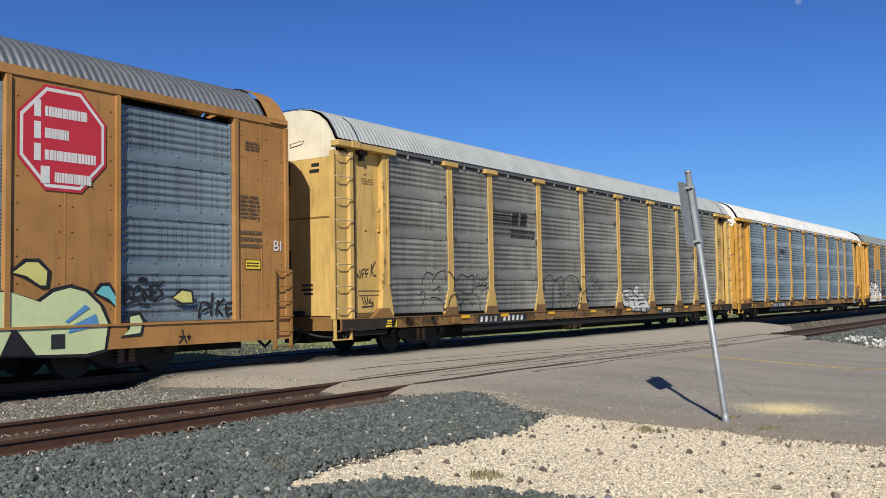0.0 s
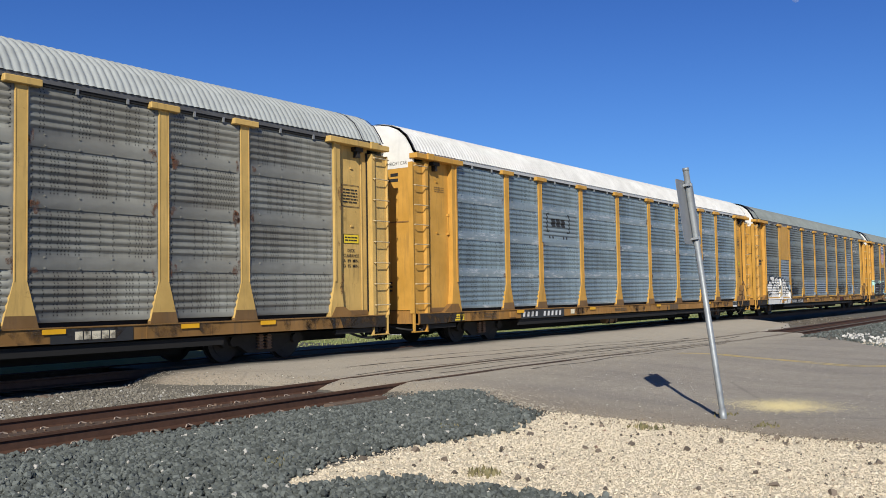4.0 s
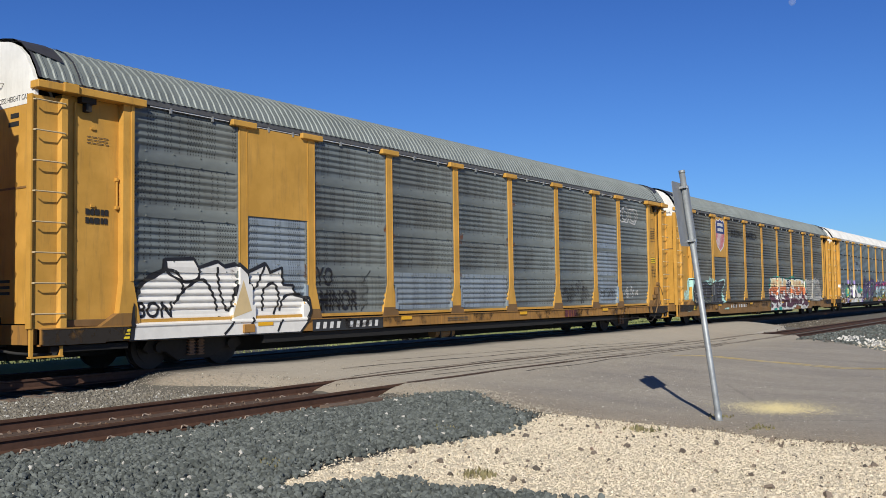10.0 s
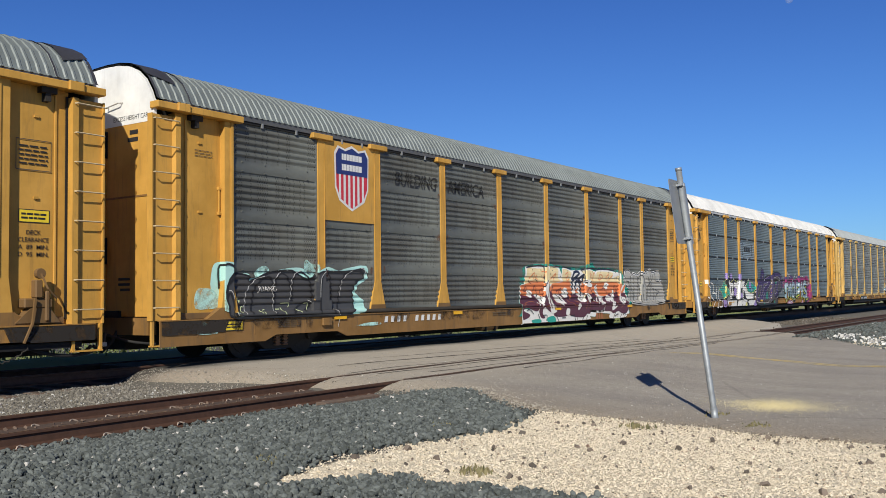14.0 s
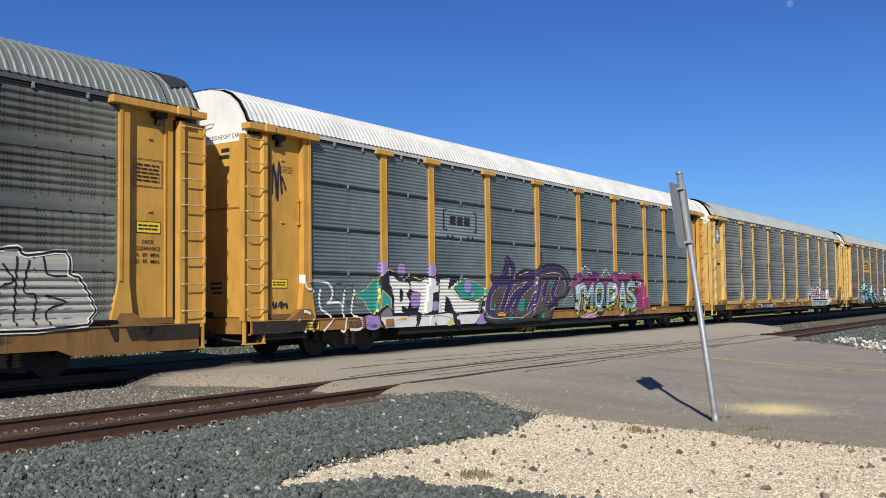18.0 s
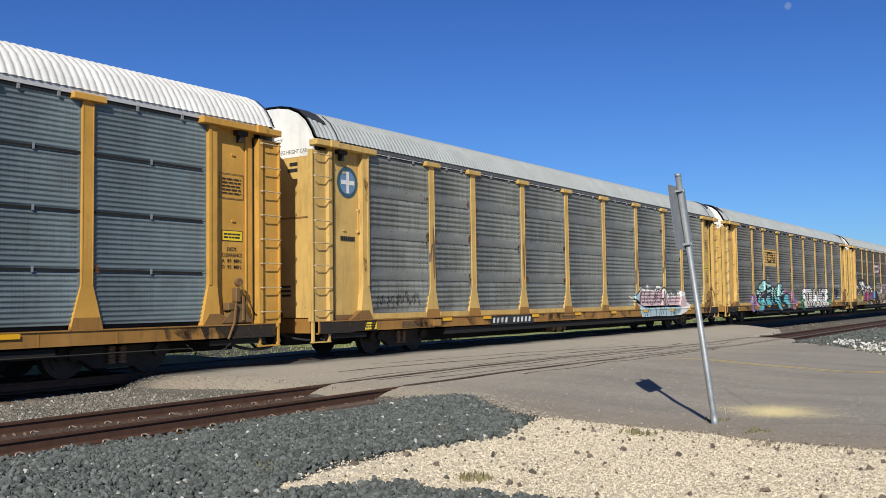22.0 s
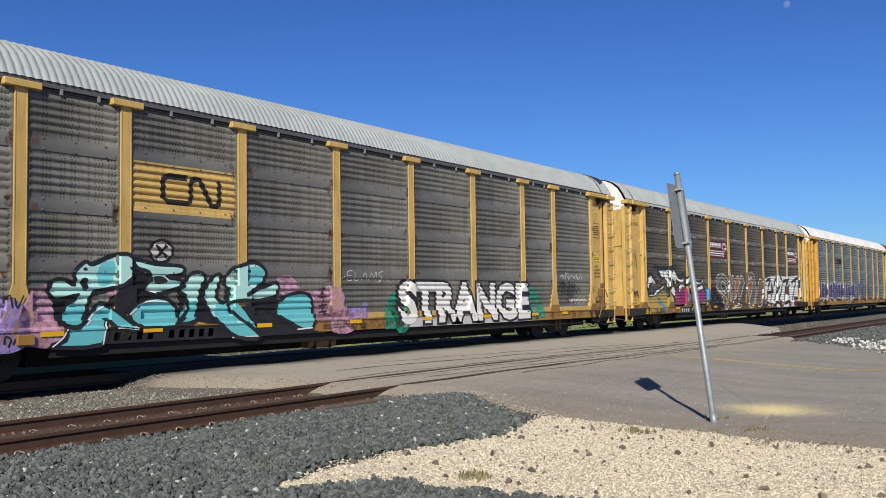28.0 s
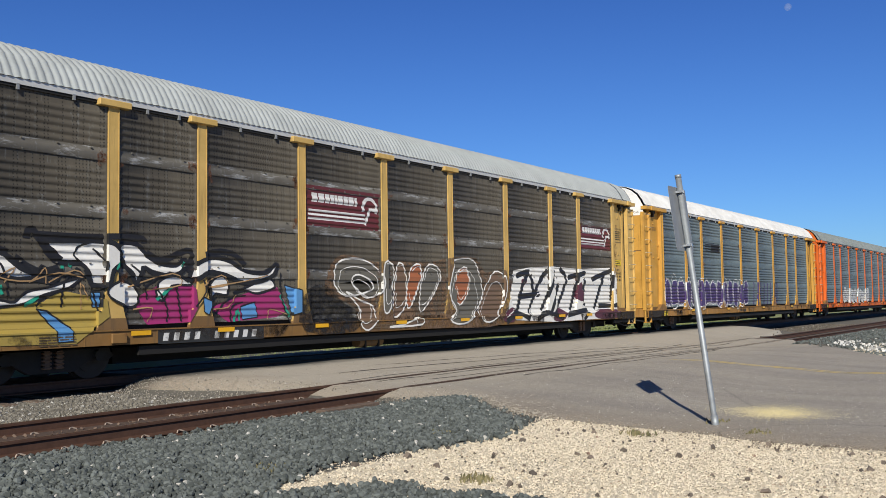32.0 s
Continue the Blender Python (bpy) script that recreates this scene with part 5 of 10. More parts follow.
            corner("latch", "latch", yellow, lambda: boxes((-12.13, -12.08, -1.44, -1.38, 2.92, 2.98), (-12.13, -12.08, -1.44, -1.38, 3.42, 3.48), (-12.115, -12.095, -1.43, -1.40, 2.95, 3.45), (-12.62, -12.54, -1.41, -1.38, 2.93, 2.97), (-12.62, -12.54, -1.41, -1.38, 4.28, 4.32)), "vertical latch rod and small stops on the door")
            corner("stirrup_step", "stirrup", yellow, stirrup_bm)
            corner("gusset", "gusset", SILL_DIRTY, lambda: prism(bmesh.new(), [(-12.5, 0.865), (-11.7, 0.865), (-11.85, 1.08), (-12.15, 1.08)], "y", -1.53, -1.25))
    part("underframe", shared(("underframe",), BLACK_STEEL, underframe_bm), None, car, "black steel underframe")
    part("liner", shared(("liner",), BLACK_STEEL, lambda: boxes((-13.55, 13.55, -1.17, 1.17, 0.98, 4.95))), None, car, "dark interior behind the screens")
    part("roof", shared(("roof",), roof, lambda: roof_mesh(-13.62, 13.62, 0.166, 0.020, 0.0, True) if roof is DARK_ROOF else roof_mesh(-13.62, 13.62)), None, car, "ribbed curved sheet-metal roof")
    for s in (-1, 1):
        bm = prism(bmesh.new(), end_outline(4.58, False), "x", s * 13.64, s * 13.70)
        box(bm, s * 13.70, s * 13.72, -0.02, 0.02, 0.96, 4.55)
        door = part("end_door", bm, yellow, car, "yellow end door")
        for y, z, w, h in ((-0.98, 4.38, 0.24, 0.08), (-0.98, 4.24, 0.30, 0.08), (-0.75, 1.62, 0.34, 0.05), (-0.75, 1.52, 0.34, 0.05), (-0.75, 1.42, 0.28, 0.05)):
            part("stencilling", boxes((s * 13.70, s * 13.708, y * -s, (y + w) * -s, z, z + h)), INK, door, "black stencilled bars")
        part("end_door_top", prism(bmesh.new(), end_outline(4.58, True), "x", s * 13.64, s * 13.705), white_end, car, "white-painted upper end panel")
        if s < 0 and index > 1:
            bm = flat_text("EXCESS HEIGHT CAR", 0.25, 1.28, 4.66, 4.75)
            for v in bm.verts:
                v.co = Vector((-13.709, -v.co.x, v.co.z))
            part("lettering", bm, INK, door, "small black lettering")
        part("wall_seam", boxes((s * 13.70, s * 13.712, -1.44, 1.44, 3.18, 3.215)), SILL_DIRTY, door, "rust-edged seam across the end door")
        for z in (1.95, 4.0):
            part("door_hinge", boxes((s * 13.70, s * 13.75, -0.06, 0.07, z, z + 0.50), bevel=0.01), BLACK_STEEL, door, "black door hinge")
        for y in (-0.10, 0.55):
            part("grab_iron", tube(bmesh.new(), [(s * 13.70, y, 4.96), (s * 13.79, y - 0.01, 4.95), (s * 13.79, y - 0.40, 5.0), (s * 13.70, y - 0.42, 5.02)], 0.012, 5), PALE_STEEL, door, "steel grab iron")
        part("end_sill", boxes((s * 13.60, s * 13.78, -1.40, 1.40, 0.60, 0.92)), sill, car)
        rim = roof_mesh(s * 13.64 - 0.03, s * 13.64 + 0.03, rib=0.06, depth=0.0, lift=0.016)
        part("roof_trim", rim, CAP_DARK, car, "black edge trim of the roof")
        if roof in (GREY_ROOF, DARK_ROOF):
            a, b = sorted((s * 12.86, s * 12.90))
            part("roof_seam", roof_mesh(a, b, rib=0.04, depth=0.0, lift=0.024), CAP_DARK, car, "dark seam across the roof")
        if dark_cap:
            bm = roof_mesh(13.10, 13.68, rib=0.58, depth=0.0, lift=0.035)
            bmesh.ops.bisect_plane(bm, geom=bm.verts[:] + bm.edges[:] + bm.faces[:], plane_co=(13.1, 0, 5.36), plane_no=(0.25, 0, -1), clear_outer=True)
            if s < 0:
                mirrored(bm)
            part("roof_cap", bm, CAP_DARK, car, "black flashing over the roof end")
        cp = part("coupler", shared(("coupler", s), CAST_STEEL, coupler_bm if s < 0 else (lambda: mirrored(coupler_bm()))), None, car, "steel coupler and air hose")
    part("brake_hose", shared(("brake_hose",), TYRE, lambda: tube(bmesh.new(), curved_hose([(12.35, -1.28, 0.56), (12.75, -1.34, 0.40), (13.2, -1.36, 0.33), (13.65, -1.33, 0.36), (13.95, -1.25, 0.47), (14.1, -1.12, 0.66)]), 0.030, 8)), None, car, "black rubber brake hose slung between the cars")
    part("brake_hose", shared(("end_hose",), TYRE, lambda: tube(bmesh.new(), curved_hose([(-13.0, -1.25, 0.55), (-13.3, -1.30, 0.43), (-13.7, -1.25, 0.45), (-13.95, -1.05, 0.50), (-14.15, -0.7, 0.62)]), 0.024, 8)), None, car, "thin black brake hose")
    part("hose_clamp", boxes((13.93, 14.02, -1.30, -1.20, 0.44, 0.52), (-13.28, -13.20, -1.34, -1.26, 0.40, 0.47), bevel=0.01), PALE_STEEL, car, "pale steel hose couplings")
    for x in (-10.06, 10.06):
        build_bogie(car, x)
    tank = part("air_reservoir", tube(bmesh.new(), [(-2.2, -1.18, 0.36), (-2.14, -1.18, 0.36), (-1.36, -1.18, 0.36), (-1.3, -1.18, 0.36)], 0.13, 14), FOOT_BROWN, car, "dusty brown air reservoir slung under the sill")
    for x in (-2.0, -1.5):
        part("strap", boxes((x - 0.025, x + 0.025, -1.32, -1.04, 0.22, 0.56)), BLACK_STEEL, tank)
    if brake:
        part("hand_brake", shared(("hand_brake",), FOOT_BROWN, brake_bm), None, car, "hand-brake gear with lever")
        part("chain", shared(("chain",), CAST_STEEL, chain_bm), None, car, "slack steel chain")
        part("brake_rod", tube(bmesh.new(), [(4.0, -1.50, 0.44), (11.4, -1.50, 0.44)], 0.014, 5), CAST_STEEL, car, "thin dark brake rod")
    # stencils on the door panels and plates on the sill
    if index != 6:
        bars(car, kind, -12.70, -12.25, 4.02, 4.18, 3, INK_SOFT, index, 1.385, gap=0.7)
    bars(car, kind, 12.28, 12.80, 3.47, 3.83, 5, INK, index + 20, 1.385, gap=0.62)
    lay("data_frame", flat_stroke([(12.23, 3.40), (12.85, 3.40), (12.85, 3.90), (12.23, 3.90), (12.23, 3.40)], 0.02), INK_SOFT, car, kind, 3, "", 1.385)
    for words, x0, x1, z in (("DECK", 12.42, 12.68, 2.34), ("CLEARANCE", 12.28, 12.82, 2.22), ("A  89  MIN.", 12.28, 12.82, 2.10), ("D  95  MIN.", 12.28, 12.82, 1.98)):
        lay("lettering", flat_text(words, x0, x1, z, z + 0.075, 0.008), INK, car, kind, 2, "small black stencilled lettering", 1.385)
    warning_plate(car, kind, 12.30, 12.82, 2.55, 2.74, 1.385)
    warning_plate(car, kind, -12.05, -11.6, 0.63, 0.80, 1.54)
    bars(car, kind, -10.6, -9.9, 0.63, 0.80, 4, INK_SOFT, index + 60, 1.54)
    bars(car, kind, -2.0, -1.0, 0.66, 0.78, 2, INK_SOFT, index + 61, 1.54)
    for x in POSTS[::1 if index in (1, 6, 7, 8) else 2]:
        lay("reflector", rect(x + 0.33, x + 0.76, 0.755, 0.838), REFLECTOR, car, kind, 8, "yellow reflector strip", 1.54)
    weather(car, kind, 300 + index, 120 if index in (1, 6, 7, 8) else 36, 26 if sill is SILL_DIRTY else 18)
    end_grime(car)
    part("waybill_box", boxes((-9.25, -8.95, -1.60, -1.54, 0.63, 0.80), bevel=0.01), sill, car)
    return car


def weather(car, kind, seed, rust=30, runs=14):
    """Rust beside the posts and dark runs of grime down the sill."""
    rng = random.Random(seed)
    for name, mat, count in (("rust_stain", RUST_STAIN, rust), ("grime", GRIME, runs)):
        bm = bmesh.new()
        for i in range(count):
            if mat is RUST_STAIN:
                p = rng.choice(POSTS) + rng.choice((-1, 1)) * rng.uniform(0.13, 0.28)
                z = sheet_base(kind) + SHEET_H * rng.choice((1, 2, 3)) + rng.uniform(-0.04, 0.2)
                if i % 8 == 0 and rust > 60:
                    p, z = rng.choice((-1, 1)) * rng.uniform(11.9, 12.12), rng.uniform(1.3, 4.2)
                w, h = rng.uniform(0.05, 0.17), rng.uniform(0.06, 0.26)
                pts = blob(p, z, w, h, rng, 0.15, 12)
            else:
                x, w = rng.uniform(-12.5, 12.5), rng.uniform(0.15, 1.4)
                pts = [(x, 0.845), (x + w, 0.845), (x + w * 0.8, rng.uniform(0.59, 0.68)), (x + w * 0.3, rng.uniform(0.59, 0.64))]
            y = -(1.55 if mat is GRIME or abs(pts[0][0]) > 11.8 else 1.474)
            bm.faces.new([bm.verts.new((u, y, v)) for u, v in (pts if mat is RUST_STAIN else pts[::-1])])
        for f in bm.faces:
            f.normal_update()
            if f.normal.y > 0:
                f.normal_flip()
        tagged(part(name, bm, mat, car, "brown rust stains" if mat is RUST_STAIN else "dark grime runs"), kind="stuff")


def end_grime(car):
    """Thick oily brake dust on the sill under both doors."""
    for s in (-1, 1):
        bm = bmesh.new()
        for a, b, lo in ((12.30, 13.60, 0.58), (11.95, 12.45, 0.60), (11.6, 11.8, 0.6)):
            q = [(s * a, 0.842), (s * b, 0.842), (s * b, lo), (s * (a + 0.12), lo)]
            f = bm.faces.new([bm.verts.new((x, -1.548 - 0.001 * (a < 12.2), z)) for x, z in q])
            f.normal_update()
            if f.normal.y > 0:
                f.normal_flip()
        tagged(part("grime", bm, GRIME_HEAVY, car, "black oily grime on the sill's end"), kind="stuff")


def mirrored(bm):
    bmesh.ops.scale(bm, vec=(-1, 1, 1), verts=bm.verts[:])
    bmesh.ops.reverse_faces(bm, faces=bm.faces[:])
    return bm


def bmesh_moved(bm, dx):
    bmesh.ops.translate(bm, vec=(dx, 0, 0), verts=bm.verts[:])
    return bm


CARS = []


def closed_car():
    """The leading car: plated tan sides with grey screens let in."""
    car = thing("autorack_car", "tan-orange plated autorack car with blue-grey screens and graffiti", "rail car", "autorack cars", at=(lead(0) - 3 * PITCH + HALF, FAR_Y, 0))
    CARS.append((car, 0, -0.45))
    bays = ((9.61, 12.26), (4.85, 7.50), (-1.33, 1.33), (-7.50, -4.85), (-12.26, -9.61))
    plates = ((12.26, 13.75), (7.50, 9.61), (1.33, 4.85), (-4.85, -1.33), (-9.61, -7.50), (-13.75, -12.26))
    for turn in (0, math.pi):
        for a, b in plates:
            mid = 0.5 * (a + b)
            bm = boxes((a, b, -1.53, -1.40, 0.93, 5.0), (mid - 0.012, mid + 0.012, -1.538, -1.53, 0.95, 4.95))
            for e in (a, b):
                box(bm, e - 0.09 if e == b else e, e if e == b else e + 0.09, -1.575, -1.53, 0.93, 4.95)
            for k in range(9):
                for e in (a + 0.2, mid - 0.12, mid + 0.12, b - 0.2):
                    box(bm, e - 0.014, e + 0.014, -1.545, -1.53, 1.2 + 0.43 * k, 1.228 + 0.43 * k)
            part("side_plate", bm, ORANGE_TAN, car, "tan-orange plated side").rotation_euler = (0, 0, turn)
        for a, b in bays:
            for row in range(4):
                me = shared(("screen_sheet", round(b - a, 2), "perf", row == 0), SCREEN_STEEL, lambda: sheet_bm(b - a, "perf", row == 0))
                ob = part("screen_sheet", me, None, car, at=(a if not turn else -a, 0, sheet_base("perf") + SHEET_H * row))
                ob.rotation_euler = (0, 0, turn)
        part("side_sill", boxes((-13.75, 13.75, -1.55, -1.40, 0.50, 0.93), (-13.75, 13.75, -1.58, -1.40, 0.90, 0.94), (-13.75, 13.75, -1.56, -1.40, 4.97, 5.12)), ORANGE_TAN, car, "tan-orange sill and top rail").rotation_euler = (0, 0, turn)
    part("underframe", shared(("underframe",), BLACK_STEEL, underframe_bm), None, car, "black steel underframe")
    part("liner", shared(("liner",), BLACK_STEEL, lambda: boxes((-13.55, 13.55, -1.17, 1.17, 0.98, 4.95))), None, car)
    part("roof", roof_mesh(-13.2, 13.2, depth=0.034, lift=0.03), GALV_ROOF, car, "bright galvanised ribbed roof")
    for s in (-1, 1):
        bm = roof_mesh(s * 13.2 if s > 0 else -13.75, 13.75 if s > 0 else -13.2, rib=0.5, depth=0.0, lift=0.10)
        part("roof_end", bm, ORANGE_TAN, car, "rounded tan roof end")
        part("end_door", prism(bmesh.new(), end_outline(4.58, False), "x", s * 13.66, s * 13.74), ORANGE_TAN, car)
        part("end_door_top", prism(bmesh.new(), end_outline(4.58, True), "x", s * 13.66, s * 13.74), ORANGE_TAN, car)
        part("coupler", shared(("coupler", s), CAST_STEEL, coupler_bm if s < 0 else (lambda: mirrored(coupler_bm()))), None, car)
        lad = part("ladder", boxes((s * 13.30, s * 13.34, -1.62, -1.54, 0.30, 1.95)), SILL_DIRTY, car, "short rusty ladder")
        part("stile", boxes((s * 13.76, s * 13.80, -1.62, -1.54, 0.30, 1.95)), SILL_DIRTY, lad)
        for k in range(6):
            part("rung", tube(bmesh.new(), [(s * 13.30, -1.63, 0.35 + 0.31 * k), (s * 13.80, -1.63, 0.35 + 0.31 * k)], 0.013, 5), SILL_DIRTY, lad)
    for x in (-10.06, 10.06):
        build_bogie(car, x)
    # octagonal emblem in red and white
    def octagon(r):
        return flat_poly([(8.51 + r * 0.98 * math.cos(radians(22.5 + 45 * k)), 4.03 + r * 1.05 * math.sin(radians(22.5 + 45 * k))) for k in range(8)])
    lay("emblem", octagon(0.90), SIGN_RED, car, "perf", 1, "red octagonal emblem with a white border", 1.546)
    lay("emblem_border", octagon(0.85), LETTER_WHITE, car, "perf", 2, "", 1.546)
    lay("emblem_field", octagon(0.79), SIGN_RED, car, "perf", 3, "", 1.546)
    for k, (w, big) in enumerate(((0.95, 0.24), (0.62, 0.20), (1.12, 0.26), (1.05, 0.36))):
        z = 4.50 - 0.36 * k
        lay("emblem_initial", rect(7.98 + 0.12 * (k == 3), 8.10 + 0.16 * (k == 3), z - 0.15, z + 0.13), LETTER_WHITE, car, "perf", 4, "", 1.546)
        bars(car, "perf", 8.17 + 0.18 * (k == 3), 8.00 + w, z - 0.15, z + 0.07, 1, LETTER_WHITE, k, 1.546, 4, gap=0.25, words=12)
    bars(car, "perf", 12.55, 12.95, 4.35, 4.55, 3, INK_SOFT, 5, 1.54)
    bars(car, "perf", 12.40, 12.95, 2.95, 3.45, 6, INK_SOFT, 6, 1.54, words=2)
    bars(car, "perf", 12.35, 13.0, 2.35, 2.75, 3, INK_SOFT, 7, 1.54)
    lay("lettering", flat_text("BI", 13.33, 13.55, 2.33, 2.55, 0.01), LETTER_WHITE, car, "perf", 2, "white stencilled letters", 1.54)
    warning_plate(car, "perf", 12.55, 12.95, 1.95, 2.12, 1.54)
    lay("data_board", rect(8.3, 8.55, 0.56, 0.80), PLATE_BLACK, car, "perf", 2, "", 1.555)
    # cartoon-free swollen shapes in lime, cream and blue
    rng = random.Random(3)
    def swell(points, mat, rim=0.07, depth=1.545):
        lay("painted_rim", flat_poly(grow(points, rim)), G_BLACK, car, "perf", 2, "black-rimmed spray-painted shapes", depth)
        lay("painted_shape", flat_poly(points), mat, car, "perf", 3, "", depth)
    swell(((7.24, 1.5), (7.61, 1.49), (8.11, 1.33), (8.35, 1.49), (8.64, 1.56), (8.94, 1.49), (9.21, 1.26), (9.37, 0.94), (9.3, 0.51), (8.95, 0.45), (7.25, 0.51)), G_LIME)
    swell(((7.64, 1.8), (7.87, 1.97), (8.07, 1.97), (8.23, 1.83), (8.21, 1.6), (8.11, 1.6), (7.87, 1.75)), G_YELLOW)
    swell(((9.14, 1.47), (9.25, 1.59), (9.39, 1.59), (9.52, 1.41), (9.52, 1.25), (9.39, 1.37)), G_AQUA)
    swell(((9.81, 1.05), (10.0, 1.08), (10.07, 0.96), (10.02, 0.76), (9.67, 0.73), (9.81, 0.84)), G_LIME, depth=1.555)
    swell(((10.75, 1.38), (10.96, 1.51), (11.17, 1.48), (11.2, 1.29), (10.96, 1.29)), G_YELLOW, 0.05)
    for q in (((8.54, 1.0), (8.92, 1.28), (9.01, 1.22), (8.6, 0.98)), ((8.6, 0.81), (8.69, 0.94), (9.12, 1.12), (9.19, 0.92))):
        lay("painted_bar", flat_poly(q), G_BLUE, car, "perf", 5, "", 1.55)
    lay("painted_wedge", flat_poly(((7.43, 0.5), (7.65, 0.95), (8.04, 0.47))), G_BLACK, car, "perf", 6, "", 1.56)
    for q in (
        ((9.78, 1.63), (9.75, 1.26)),
        ((9.74, 1.6), (9.91, 1.57), (9.81, 1.45), (9.96, 1.35), (9.76, 1.25)),
        ((10.04, 1.61), (9.93, 1.48), (10.02, 1.34), (10.13, 1.48), (10.04, 1.61)),
        ((10.16, 1.32), (10.14, 1.54), (10.28, 1.36), (10.29, 1.62)),
        ((10.47, 1.62), (10.33, 1.59), (10.35, 1.35), (10.48, 1.38)),
        ((10.33, 1.47), (10.44, 1.5)),
        ((10.61, 1.68), (10.46, 1.57), (10.56, 1.47), (10.39, 1.33)),
        ((10.04, 1.7), (10.14, 1.74), (10.23, 1.7), (10.12, 1.67), (10.04, 1.7)),
        ((10.05, 1.28), (10.29, 1.24)),
        ((11.4, 0.98), (11.48, 1.28), (11.69, 1.22), (11.48, 1.11)),
        ((11.75, 1.47), (11.7, 1.03)),
        ((11.89, 1.33), (11.82, 1.03)),
        ((12.05, 1.35), (11.85, 1.19), (12.01, 1.03)),
    ) + (
        ((12.25, 1.27), (12.09, 1.23), (12.09, 1.04), (12.25, 1.07)),
        ((12.08, 1.15), (12.23, 1.17)),
    ):
        lay("graffiti_tag", flat_stroke(curved(q), 0.05), G_BLACK, car, "perf", 1, "black spray-painted tag", 1.478)
    for q in (
        ((10.95, 0.79), (10.99, 0.65), (10.88, 0.54)),
        ((10.88, 0.66), (11.03, 0.66)),
        ((10.99, 0.65), (11.06, 0.53)),
        ((11.1, 0.69), (11.11, 0.58)),
        ((11.06, 0.65), (11.15, 0.64)),
    ):
        lay("graffiti_tag", flat_stroke(q, 0.03), G_BLACK, car, "perf", 1, "", 1.558)
    return car


def car_marks_boxes(car, kind, x0, x1, z0, z1, mat, field=None):
    """A bracketed emblem: two square brackets, a bold block word and dots."""
    if field:
        lay("emblem_field", rect(x0 - 0.45, x1 + 0.45, z0 - 0.18, z1 + 0.08), field, car, kind, 1, "repainted blue-grey patch")
    h, w = z1 - z0, x1 - x0
    for a, d in ((x0, 1), (x1, -1)):
        lay("emblem_bracket", flat_stroke([(a + d * 0.14, z1), (a, z1), (a, z0 + 0.18), (a + d * 0.14, z0 + 0.18)], 0.07), mat, car, kind, 2, "dark bracket emblem")
    for k in range(3):
        lay("emblem_block", rect(x0 + w * (0.18 + 0.22 * k), x0 + w * (0.36 + 0.22 * k), z0 + h * 0.45, z0 + h * 0.80), mat, car, kind, 2)
    for k in (0.12, 0.26, 0.74, 0.88):
        lay("emblem_dot", flat_poly([(x0 + w * k + 0.05 * math.cos(a * 0.785), z0 + 0.05 * math.sin(a * 0.785)) for a in range(8)]), mat, car, kind, 2)


def eave_light(car):
    """Light through the gap below the roof's edge, painted as white strips bay by bay."""
    for a, b in zip((-11.8, *POSTS), (*POSTS, 11.8)):
        part("edge_strip", boxes((a + 0.36, b - 0.36, -1.475, -1.455, 4.862, 4.882)), WHITE_PAINT, car, "thin white strip standing in for light through the eave gap")


